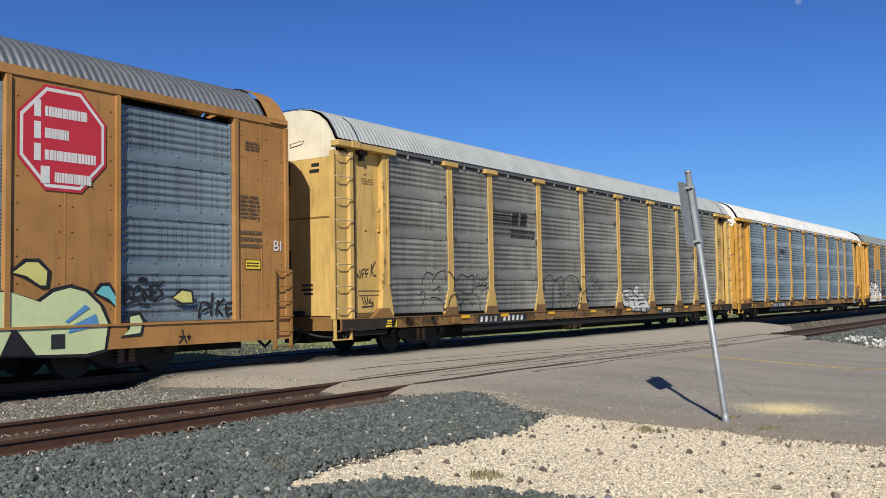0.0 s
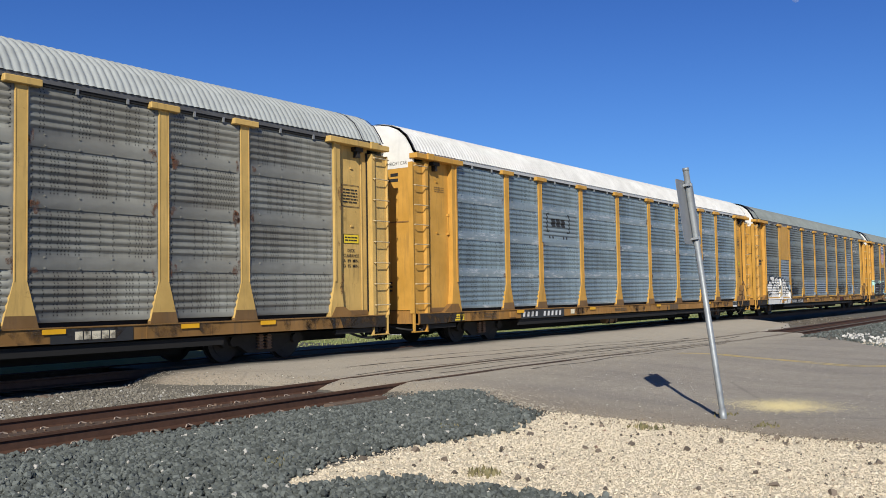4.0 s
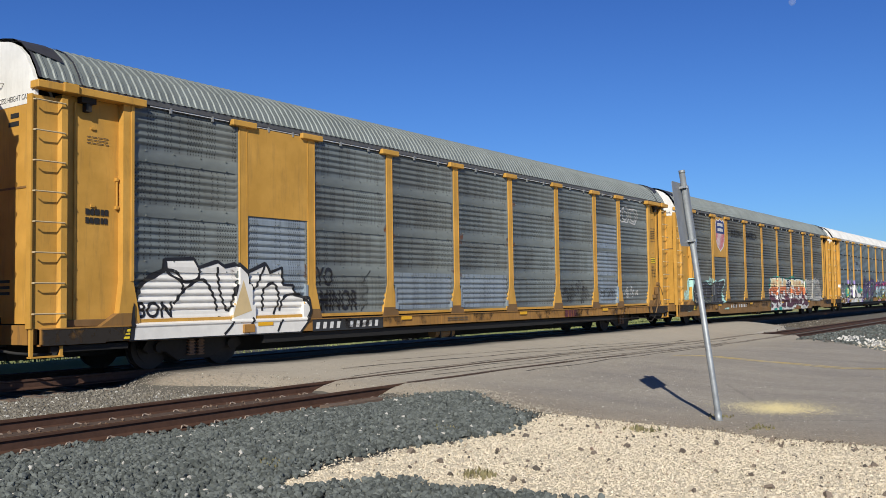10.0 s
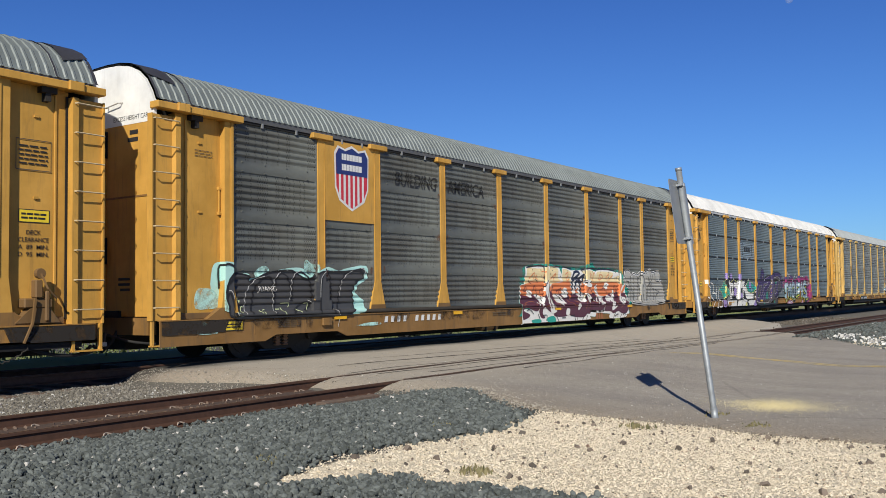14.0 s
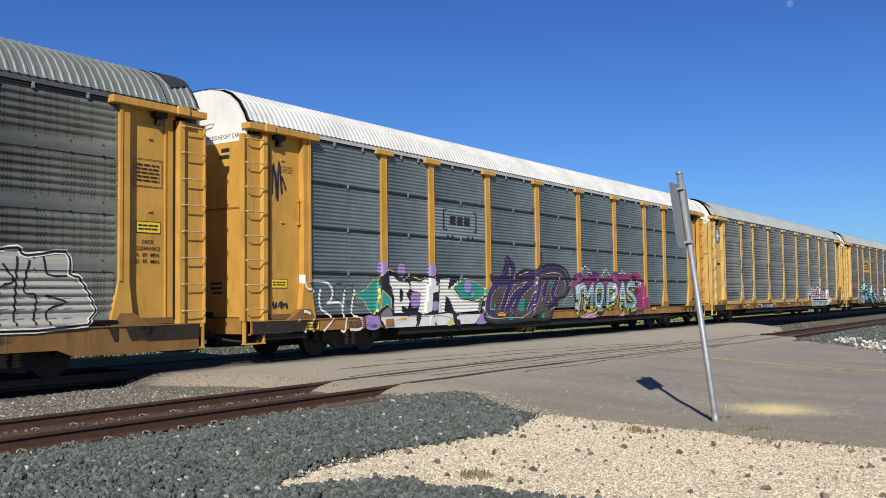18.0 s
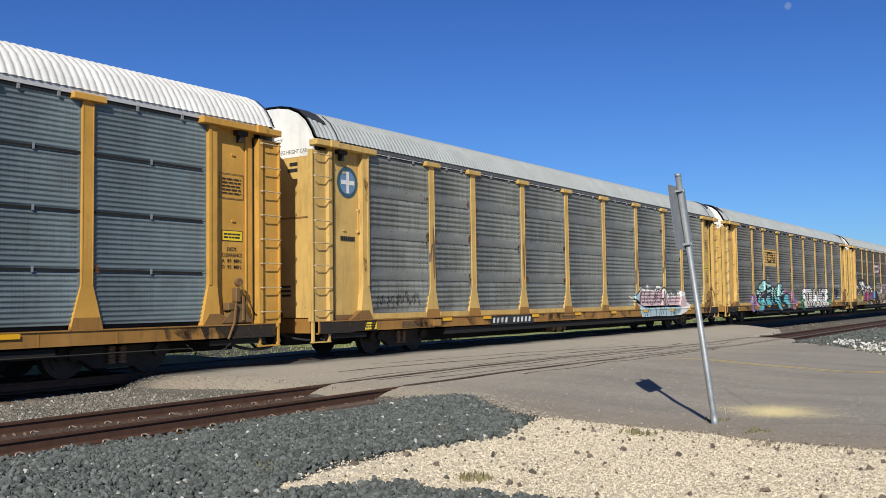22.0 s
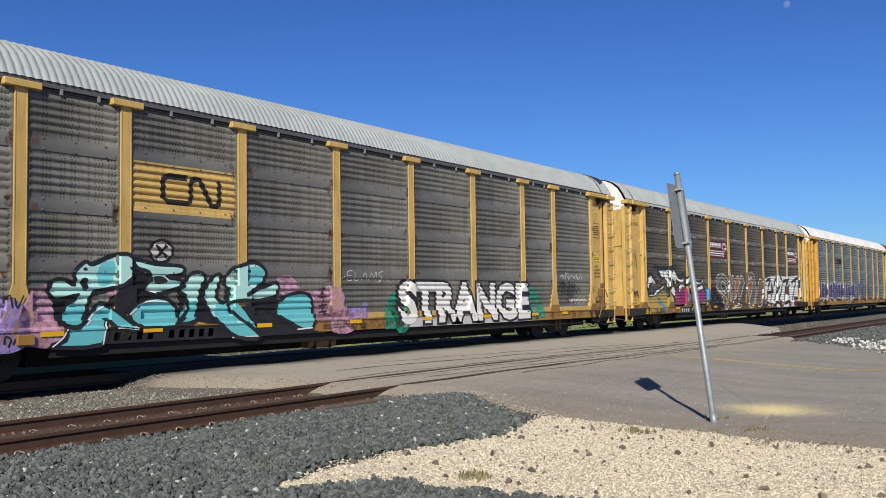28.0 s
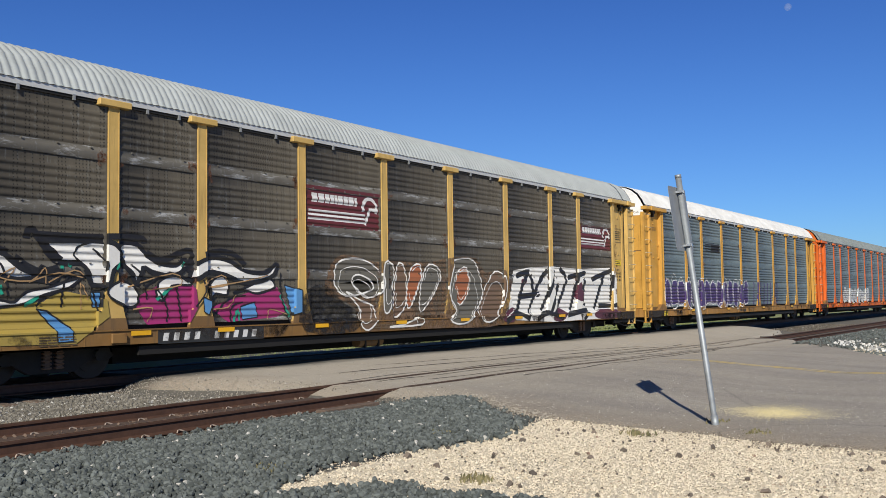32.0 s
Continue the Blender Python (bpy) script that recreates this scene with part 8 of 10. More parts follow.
    drawn_piece(f, k, [curved(q) for q in (
        ((-3.83, 1.69), (-4.29, 1.49), (-4.47, 1.18), (-4.49, 0.88), (-4.13, 0.82)),
        ((-3.52, 1.85), (-3.3, 2.09), (-3.22, 2.33), (-2.98, 2.2), (-2.99, 1.89)),
        ((-3.02, 1.77), (-3.35, 1.35), (-3.67, 0.85)),
        ((-2.44, 1.49), (-2.91, 1.3), (-3.4, 0.84)),
        ((-1.7, 1.79), (-2.44, 1.44), (-2.9, 0.92)),
        ((-1.28, 2.18), (-1.44, 1.69), (-1.57, 1.34), (-2.08, 0.8)),
        ((-4.14, 1.75), (-3.36, 1.74), (-2.44, 1.85), (-1.7, 1.99), (-1.04, 2.13), (-0.34, 2.21), (0.25, 2.09), (0.56, 1.77), (0.49, 1.43)),
        ((-0.84, 1.75), (-1.04, 1.39), (-1.21, 1.08)),
        ((-0.16, 1.81), (-0.49, 1.38), (-0.24, 1.17), (-0.77, 0.99)),
    )], 0.26, 0.6, 2.7, (G_PURPLE,), G_CHALK, 0.026, "", G_BLACK, 3, 0.03)
    for q in (
        ((-2.67, 0.89), (-2.5, 1.2), (-2.27, 1.24), (-2.35, 0.91)),
        ((-3.48, 0.58), (-3.35, 0.67), (-3.18, 0.67), (-3.24, 0.58)),
        ((-0.73, 1.72), (-0.59, 1.86), (-0.49, 1.73), (-0.61, 1.65)),
        ((-1.41, 0.63), (-1.36, 0.78), (-1.24, 0.77), (-1.27, 0.6)),
        ((-4.18, 1.04), (-4.14, 1.13), (-4.08, 1.06), (-4.14, 0.98)),
    ):
        shape(f, k, q, G_GREEN, 6)
    lines(f, k, (
        ((-4.69, 0.76), (-4.13, 0.69), (-3.24, 0.7), (-2.56, 0.67)),
        ((-4.53, 0.75), (-3.78, 0.86), (-3.67, 0.72)),
        ((-2.67, 0.68), (-2.2, 0.81), (-1.7, 1.09)),
        ((0.25, 1), (0.4, 1.22), (0.95, 1.32)),
        ((0.52, 1.85), (1.03, 1.88), (0.67, 1.68), (1.03, 1.69)),
    ), 0.025, G_CHALK, 7)
    # blue-grey word over magenta with lime shadows
    for n, q in enumerate((
        ((0.99, 1.87), (1.16, 2.04), (1.47, 2.11), (1.79, 1.98), (2.12, 1.94), (2.22, 2.08), (2.57, 2.2), (3.04, 2.1), (3.2, 1.92), (3.99, 2.04), (4.22, 2.19), (4.59, 2.13), (5.77, 2.08), (6.33, 1.99), (6.33, 1.3), (3.99, 1.46), (0.99, 1.46)),
        ((5.9, 2.09), (6.48, 2.16), (7, 1.79), (7.08, 1.35), (6.85, 1.19), (7.31, 1.24), (7.23, 0.91), (6.47, 0.71), (5.9, 0.58), (5.77, 1.2)),
        ((1.35, 0.58), (1.9, 0.77), (2.58, 0.58)),
        ((4.47, 0.58), (4.84, 0.74), (4.91, 0.58), (4.6, 0.58)),
    )):
        shape(f, k, q, (G_MAGENTA, G_MAGENTA, G_PINK, G_PINK)[n], 1, "magenta spray behind the letters")
    for n, q in enumerate((
        ((1.07, 1.94), (1.38, 2.09), (1.74, 2), (1.47, 1.95)),
        ((2.22, 1.99), (2.62, 2.18), (3.09, 2.06), (2.62, 1.98)),
        ((4.11, 2.04), (4.28, 2.19), (4.59, 2.08)),
    )):
        shape(f, k, q, G_PURPLE, 2)
    word = [curved(q, 3) for q in (
        ((1.32, 1.59), (1.84, 1.64), (1.66, 0.97)),
        ((1.86, 1.65), (2.06, 1.27), (2.48, 1.73), (2.34, 0.96)),
        ((3.09, 1.69), (2.81, 1.6), (2.7, 1.28), (2.76, 1.01), (3.05, 1), (3.25, 1.28), (3.27, 1.62), (3.04, 1.69)),
        ((3.76, 1.7), (3.65, 0.97)),
        ((3.76, 1.69), (4.23, 1.64), (4.28, 1.41), (3.99, 1.21), (3.74, 1.2)),
        ((5.03, 1.8), (4.59, 0.93)),
        ((5.03, 1.8), (5.24, 0.9)),
        ((4.77, 1.25), (5.18, 1.25)),
        ((6.15, 1.75), (5.56, 1.72), (5.44, 1.49), (5.9, 1.3), (6.19, 1.09), (5.9, 0.94), (5.36, 0.9)),
        ((1.23, 1.67), (1.32, 1.25), (1.11, 0.86)),
    )]
    drawn_piece(f, k, [[(x - 0.05, z - 0.17) for x, z in q] for q in word], 0.22, 0.6, 2.1, (G_LEMON,), G_BLACK, 0.06, "", None, 3)
    drawn_piece(f, k, word, 0.25, 0.6, 2.1, (G_SKY, G_STEEL), G_BLACK, 0.055, "blue-grey graffiti letters with black rims", G_WHITE, 5, 0.045)
    lines(f, k, (
        ((1.58, 1.93), (1.72, 2.1), (1.76, 2.25), (1.93, 2.33), (2.05, 2.22), (2.05, 2.11), (2.32, 2.12), (2.42, 2.02)),
        ((3.2, 1.97), (3.36, 2.14), (3.5, 2.16), (3.57, 2.3), (3.69, 2.17), (3.99, 1.99)),
        ((4.53, 1.95), (4.59, 2.1), (4.9, 2.14), (4.94, 2.26), (5.1, 2.14), (5.33, 2.15)),
        ((1.53, 2.27), (1.63, 2.18)),
        ((1.58, 2.17), (1.67, 2.25)),
        ((2.12, 2.25), (2.24, 2.19)),
        ((3.36, 2.25), (3.45, 2.18)),
        ((6.22, 1.81), (6.44, 1.84), (6.4, 1.62), (6.19, 1.67)),
        ((6.51, 1.62), (6.55, 1.81), (6.74, 1.79), (6.51, 1.7)),
        ((6.77, 1.62), (6.62, 1.7), (6.81, 1.79)),
        ((1.67, 0.61), (2.38, 0.71), (2.73, 0.83), (3.1, 0.82)),
    ), 0.03, G_WHITE, 8)
    scrawl(f, k, -12.9, -12.5, 3.3, 4.3, 2, G_BLACK, 56, 0.05)
    scrawl(f, k, -12.9, -12.4, 1.05, 1.3, 3, G_BLACK, 57, 0.035)
    for x0, x1 in [(a, b) for a, b in zip((-11.85, *POSTS), (*POSTS, 11.85))]:
        for row in (1, 2, 3):
            z = sheet_base(k) + SHEET_H * row
            lay("sheet_gap", rect(x0 + 0.13, x1 - 0.13, z - 0.026, z + 0.018), BLACK_STEEL, f, k, 2, "dark gap between screens", 1.455)
            part("screen_clip", boxes((0.5 * (x0 + x1) - 0.015, 0.5 * (x0 + x1) + 0.015, -1.49, -1.455, z - 0.05, z + 0.05)), GALV, f)
    warning_plate(f, k, -12.9, -12.45, 1.55, 1.72, 1.385)

    # seventh car: round emblem on the door, rust on the posts
    g = build_car(6, "faded yellow autorack car with olive-grey ribbed screens and rust streaks", SCREEN_SAGE, "old", GREY_ROOF, YELLOW_PALE, YELLOW_SILL, RAIL_GREY, WHITE_PAINT, True, True, True)
    k = "old"
    ring = lambda r: flat_poly([(-12.45 + r * math.cos(a * 0.2618), 4.08 + r * math.sin(a * 0.2618)) for a in range(24)])
    lay("emblem", ring(0.37), TEAL_DARK, g, k, 1, "round dark emblem with a pale blue cross", 1.385)
    lay("emblem_field", ring(0.28), LIGHT_BLUE, g, k, 2, "", 1.385)
    lay("emblem_cross", rect(-12.50, -12.40, 3.83, 4.33), LETTER_WHITE, g, k, 3, "", 1.385)
    lay("emblem_cross", rect(-12.69, -12.21, 4.03, 4.13), LETTER_WHITE, g, k, 4, "", 1.385)
    bars(g, k, -12.72, -12.20, 2.70, 2.82, 1, INK, 5, 1.385, words=8, gap=0.1)
    scrawl(g, k, -11.5, -9.7, 1.05, 1.6, 5, G_BLACK, 61, 0.03)
    # pale pink and blue piece with a white halo
    outline = ((3.63, 1.41), (3.76, 1.25), (4.11, 1.4), (4.47, 1.51), (4.62, 1.72), (4.96, 1.67), (5.23, 1.62), (5.42, 1.85), (5.7, 1.62), (6.11, 1.58), (6.37, 1.78), (6.71, 1.76), (6.98, 1.63), (7.17, 1.67), (7.43, 1.4), (8, 1.52), (8.39, 1.34), (8.79, 1.59), (9.42, 1.52), (9.63, 1.2), (10.07, 0.99), (9.62, 0.74), (8.77, 0.58), (7.05, 0.58), (6.02, 0.58), (4.61, 0.58), (4.47, 0.98), (4.04, 1.19))
    shape(g, k, outline, G_WHITE, 1, "white halo of a pale graffiti piece", None, 0, False)
    for n, q in enumerate((
        ((4.51, 1.06), (4.54, 1.52), (4.84, 1.62), (5.11, 1.52), (5.62, 1.58), (6.15, 1.49), (6.89, 1.58), (7.33, 1.28), (8.19, 1.34), (9.42, 1.33), (9.74, 1), (8.78, 0.89), (7.06, 0.93), (5.38, 0.91)),
        ((4.47, 0.98), (5.38, 0.99), (7.06, 0.99), (8.78, 0.95), (8.37, 0.59), (6.02, 0.58), (4.69, 0.6)),
        ((3.94, 1.33), (4.4, 1.52), (4.51, 1.14)),
    )):
        shape(g, k, q, (G_ROSE, G_FROST, G_FROST)[n], 2)
    for d in (0.0, 1.62):
        lines(g, k, [[(x + d, z) for x, z in q] for q in (
        ((4.88, 1.55), (4.69, 1.3), (4.84, 1.14), (5.07, 1.19), (5.07, 1.46), (5.42, 1.71), (5.64, 1.52), (5.3, 1.24), (5.47, 1.05)),
        ((5.66, 1.46), (5.62, 1.24), (5.86, 1.01), (6.21, 1.52), (6.15, 1.11)),
        ((6.36, 1.29), (6.54, 1.64), (6.88, 1.46), (6.72, 1.04)),
        ((4.84, 1.03), (5.03, 0.86), (4.88, 0.58)),
        ((5.07, 0.58), (5.38, 0.96), (5.47, 0.58)),
        ((5.86, 0.98), (6.06, 0.72), (6.02, 0.58)),
        ((6.31, 0.58), (6.53, 0.94), (6.46, 1)),
        ((4.51, 1.06), (4.56, 1.52), (4.84, 1.63)),
    )], 0.045, G_BLACK, 4, "black letter outlines")
    lines(g, k, (
        ((4.49, 1.56), (4.03, 1.32), (4.46, 1.14)),
        ((6.98, 1.58), (7.15, 1.04), (6.97, 1.05)),
    ), 0.05, G_BLACK, 4)
    number_board(g, k, -6.4, -3.9)
    for x in (-9.17, -4.36, 4.36, 7.16):
        scrawl(g, k, x - 0.11, x + 0.11, 1.6, 3.6, 1, G_BROWN, int(x * 7) + 90, 0.035, "rust streaks")

    eave_light(g)

    # eighth car: yellow emblem panel, aqua piece and white block letters
    h = build_car(7, "yellow autorack car, grey screens, aqua and white graffiti", SCREEN_DUN, "old", GREY_ROOF, YELLOW_PALE, YELLOW_SILL, RAIL_GREY, WHITE_PAINT, True, True, True)
    lay("emblem_panel", rect(-7.03, -4.49, 2.95, 3.88), YELLOW_PALE, h, k, 1, "yellow panel with a black line emblem")
    lay("emblem_line", flat_stroke([(-5.75, 3.66), (-6.2, 3.66), (-6.32, 3.60), (-6.32, 3.25), (-6.2, 3.18), (-5.72, 3.18), (-5.66, 3.25), (-5.66, 3.60), (-5.58, 3.66), (-5.45, 3.66), (-5.15, 3.18), (-5.0, 3.18), (-4.95, 3.25), (-4.95, 3.68)], 0.12), INK, h, k, 2, "thick black continuous line")
    rg = random.Random(72)
    # aqua and mint letters in heavy black
    for n, q in enumerate((
        ((-9.21, 0.85), (-8.99, 1.48), (-8.48, 1.56), (-8.43, 0.7), (-8.89, 0.58)),
        ((-7.48, 1.52), (-6.93, 1.57), (-6.99, 1.15), (-7.42, 1.25)),
        ((-3.35, 1.53), (-3.23, 1.83), (-2.84, 1.81), (-2.59, 1.53), (-1.83, 1.47), (-1.66, 0.88), (-2.27, 0.89)),
        ((-9.65, 1.36), (-9.22, 1.35), (-8.99, 1.06), (-9.12, 0.58), (-9.72, 0.59)),
        ((-1.66, 1), (-0.95, 1.04), (-0.96, 0.58), (-1.67, 0.58)),
    )):
        shape(h, k, q, (G_PINK, G_PINK, G_PINK, G_LILAC, G_PINK)[n], 1, "pink and lilac spray", thin=True)
    for q in (
        ((-8.74, 1.52), (-8.58, 1.35), (-8.5, 0.92), (-8.33, 0.91), (-8.09, 1.43), (-8.44, 1.35)),
        ((-7.21, 1.61), (-6.94, 1.94), (-6.59, 1.81), (-6.71, 1.52), (-6.36, 1.43), (-7.1, 1.2), (-7.37, 0.88), (-7.58, 1.25)),
        ((-6, 1.52), (-5.75, 1.42), (-5.94, 0.98), (-6.18, 0.89), (-5.94, 1.18)),
        ((-3.84, 1.31), (-3.39, 1.42), (-3.24, 1.19), (-2.84, 0.74), (-1.93, 0.58), (-3.24, 0.58), (-3.92, 0.58), (-4.56, 1.16)),
        ((-8.43, 0.7), (-7.47, 0.88), (-6.93, 0.82), (-4.7, 0.85), (-4.56, 0.58), (-7.47, 0.58), (-8.71, 0.58)),
        ((-5.43, 1.52), (-5.24, 1.32), (-5.04, 0.86), (-5.62, 0.93)),
    ):
        shape(h, k, q, G_BLACK, 2, "black shadow of the aqua letters", None, 0, False)
    aqua = (
        ((-8.65, 1.56), (-8.53, 1.69), (-8.32, 1.69), (-8.17, 1.61), (-8.15, 1.85), (-7.95, 2.01), (-7.82, 1.97), (-7.38, 2.14), (-7.1, 2.15), (-6.96, 1.99), (-7.02, 1.8), (-7.21, 1.61), (-7.58, 1.52), (-7.84, 1.43), (-8.04, 0.94), (-8.33, 0.91), (-8.43, 1.04), (-8.34, 1.26), (-8.09, 1.43), (-8.48, 1.35), (-8.63, 1.43)),
        ((-8.33, 0.91), (-8.04, 0.94), (-7.79, 1.2), (-7.58, 1.28), (-6.93, 0.83), (-7.37, 0.87), (-7.58, 1.01), (-7.68, 0.58), (-8.65, 0.58), (-8.38, 0.69)),
        ((-6.94, 2.08), (-6.48, 2), (-5.88, 1.97), (-5.88, 1.82), (-6.24, 1.76), (-5.94, 1.72), (-5.81, 1.62), (-6.12, 1.52), (-6.48, 1.45), (-6.77, 1.57), (-6.59, 1.71), (-6.65, 1.85), (-6.91, 1.92)),
    ) + (
        ((-7.1, 1.15), (-6.82, 1.32), (-6.48, 1.39), (-6.18, 1.33), (-6, 1.13), (-6.12, 0.84), (-6.93, 0.88)),
        ((-5.94, 1.52), (-5.63, 1.85), (-5.3, 1.8), (-5.43, 1.52), (-5.5, 1.17), (-5.62, 0.93), (-5.99, 0.89), (-5.75, 1.13), (-5.81, 1.42)),
        ((-5.37, 1.47), (-5.11, 1.78), (-4.9, 1.81), (-5.04, 1.42), (-4.84, 1.27), (-4.7, 1.47), (-4.84, 1.68), (-4.7, 1.89), (-4.49, 2), (-3.99, 2.1), (-3.69, 1.91), (-3.84, 1.63), (-4.28, 1.42), (-3.39, 1.69), (-3.39, 1.42), (-3.84, 1.31), (-4.56, 1.3), (-4.7, 1.11), (-3.92, 0.58), (-4.56, 0.58), (-5.04, 0.9), (-5.3, 1.22)),
    ) + (
        ((-3.39, 1.2), (-3.08, 1.4), (-2.59, 1.47), (-2.3, 1.35), (-2.27, 0.89), (-2.42, 0.67), (-2.84, 0.73), (-3.77, 1.19), (-3.39, 1.03)),
    )
    for n, q in enumerate(aqua):
        shape(h, k, q, G_AQUA if n in (1, 3, 6) else G_MINT, 4, "mint and aqua letter", G_BLACK, 0.085)
    for q in (
        ((-8.42, 1.04), (-8.34, 1.21), (-7.99, 1.25), (-8.03, 0.94), (-8.33, 0.92)),
        ((-5.88, 1.13), (-5.59, 1.32), (-5.5, 1.17), (-5.62, 0.94), (-5.94, 0.89)),
        ((-5.04, 1.22), (-4.56, 1.28), (-3.96, 0.58), (-4.56, 0.58), (-5, 0.91)),
        ((-3.28, 1.08), (-2.31, 1.07), (-2.28, 0.89), (-2.44, 0.68), (-2.84, 0.74)),
        ((-7.69, 1.93), (-7.38, 2.03), (-7.43, 1.66), (-7.69, 1.61)),
        ((-4.21, 1.95), (-3.77, 1.99), (-3.84, 1.69), (-4.14, 1.66)),
    ):
        shape(h, k, q, G_AQUA, 5.5)
    lines(h, k, (
        ((-7.96, 0.92), (-7.74, 1.16), (-7.58, 1.24)),
        ((-7.58, 0.98), (-7.66, 0.58)),
        ((-7.04, 0.87), (-6.93, 0.82), (-7.37, 0.85)),
        ((-7.1, 1.08), (-6.71, 1.31), (-6.24, 1.3)),
        ((-6.71, 1.54), (-6.48, 1.47)),
        ((-2.84, 0.68), (-2.35, 0.7)),
        ((-8.33, 0.93), (-8.41, 0.74), (-8.62, 0.58)),
        ((-7.21, 1.64), (-7.05, 1.8)),
        ((-4.7, 0.58), (-4, 0.58)),
    ), 0.03, G_WHITE, 7)
    for q in (
        ((-8.05, 1.7), (-7.92, 1.72), (-7.92, 1.52), (-8.02, 1.54)),
        ((-8, 1.89), (-7.95, 1.91), (-7.92, 1.87), (-7.99, 1.86)),
        ((-6.54, 1.76), (-6.3, 1.77), (-6.24, 1.66), (-6.48, 1.64)),
        ((-4.82, 1.5), (-4.67, 1.58), (-4.7, 1.32), (-4.82, 1.27)),
        ((-4.6, 1.92), (-4.49, 1.93), (-4.51, 1.86)),
        ((-7.1, 1.92), (-6.99, 1.94), (-7.02, 1.85)),
        ((-4.21, 1.92), (-4.12, 1.94), (-4.15, 1.87)),
    ):
        shape(h, k, q, G_BLACK, 7)
    shape(h, k, ((-6.62, 2.24), (-6.54, 2.38), (-6.36, 2.45), (-6.18, 2.4), (-6.09, 2.26), (-6.18, 2.1), (-6.36, 2.03), (-6.54, 2.09)), G_CHALK, 2, "chalky disc with a black cross", G_BLACK, 0.06)
    lines(h, k, (
        ((-6.48, 2.35), (-6.23, 2.13)),
        ((-6.23, 2.36), (-6.48, 2.11)),
    ), 0.06, G_BLACK, 4)
    lines(h, k, (
        ((-2.07, 1.53), (-1.83, 1.56), (-2.05, 1.38), (-1.79, 1.38)),
        ((-1.92, 1.61), (-1.92, 1)),
        ((-2.08, 1.18), (-1.79, 1.2)),
        ((-2.05, 1.03), (-1.79, 1.06), (-2.01, 0.95)),
        ((-9.43, 1.31), (-9.35, 1.44), (-9.3, 1.23)),
        ((-9.26, 1.39), (-9.22, 1.23), (-9.11, 1.43)),
        ((-9.45, 0.66), (-9.43, 0.78), (-9.34, 0.74), (-9.38, 0.61)),
        ((-9.3, 0.65), (-9.21, 0.77), (-9.03, 0.66)),
    ), 0.03, G_BLACK, 4)
    lines(h, k, (
        ((-0.87, 1.98), (-1.06, 1.95), (-1.03, 1.75), (-0.87, 1.77)),
        ((-1.04, 1.86), (-0.92, 1.88)),
        ((-0.79, 1.96), (-0.77, 1.75), (-0.63, 1.78)),
        ((-0.53, 1.76), (-0.42, 1.94), (-0.31, 1.76)),
        ((-0.25, 1.76), (-0.19, 1.95), (-0.08, 1.83), (0, 1.98), (0.03, 1.76)),
        ((0.26, 1.98), (0.09, 1.93), (0.24, 1.81), (0.09, 1.72)),
        ((-1.23, 1.79), (-1.13, 1.86), (-1.28, 1.75)),
    ), 0.022, G_SILVER, 2, "thin silver scrawl")
    for q in (
        ((-1.23, 0.99), (-1.18, 1.17), (-0.66, 1.11), (-0.33, 1.29), (-0.38, 0.88), (-1.18, 0.86)),
        ((0.24, 0.9), (0.47, 1.28), (0.78, 1.3), (0.78, 0.58), (0.24, 0.58)),
    ):
        lay("paint_cloud", flat_poly(q), (G_LILAC, G_GREEN)[q[0][0] > -0.2], h, k, 1)
    number_board(h, k, -7.54, -4.98)
    lay("paint_cloud", flat_poly(blob(-1.7, 1.2, 0.9, 0.8, rg, 0.14)), G_PINK, h, k, 1)
    lay("paint_cloud", flat_poly(blob(7.9, 1.1, 0.9, 0.9, rg, 0.14)), G_GREEN, h, k, 1)
    lay("paint_cloud", flat_poly(blob(0.9, 1.0, 0.8, 0.9, rg, 0.14)), G_GREEN, h, k, 1)
    for fat, mat, ly in ((0.10, G_BLACK, 3), (0.045, G_WHITE, 4)):
        lay("graffiti_word", flat_text("STRANGE", 0.98 - 2.2 * fat, 7.32 + 2.2 * fat, 0.72 - 1.2 * fat, 1.70 + 1.2 * fat, fat), mat, h, k, ly, "white graffiti word with heavy black rims")
    lay("sill_paint", rect(1.0, 7.5, 0.60, 0.83), G_SILVER, h, k, 1, "silver sprayed sill", 1.54)
    scrawl(h, k, 9.5, 11.0, 1.1, 2.0, 4, G_BLACK, 75, 0.045)
    scrawl(h, k, 10.2, 11.5, 1.05, 1.35, 4, G_WHITE, 76, 0.03)
    scrawl(h, k, 9.6, 11.2, 1.85, 2.15, 4, G_SILVER, 77, 0.03)

    # ninth car: brown screens, maroon panels, three pieces
    m = build_car(8, "pale yellow autorack car with dark brown screens and maroon emblem panels", SCREEN_BROWN, "brown", GREY_ROOF, YELLOW_PALE, SILL_DIRTY, RAIL_PALE, WHITE_PAINT, False, False, False)
    k = "brown"
    for x0, x1, z0, z1 in ((-4.22, -1.57, 3.02, 3.92), (9.32, 11.8, 3.05, 3.86)):
        lay("emblem_panel", rect(x0, x1, z0, z1), MAROON, m, k, 1, "maroon panel with white stripes and a wheel emblem")
        w = x1 - x0
        for i in range(3):
            lay("emblem_stripe", rect(x0 + 0.1, x0 + 0.78 * w, z0 + 0.14 + 0.09 * i, z0 + 0.19 + 0.09 * i), LETTER_WHITE, m, k, 2)
        arc = [(x0 + 0.85 * w + 0.26 * math.cos(radians(200 - 25 * j)), z0 + 0.52 + 0.24 * math.sin(radians(200 - 25 * j))) for j in range(10)]
        lay("emblem_wheel", flat_stroke(arc, 0.10), LETTER_WHITE, m, k, 2)
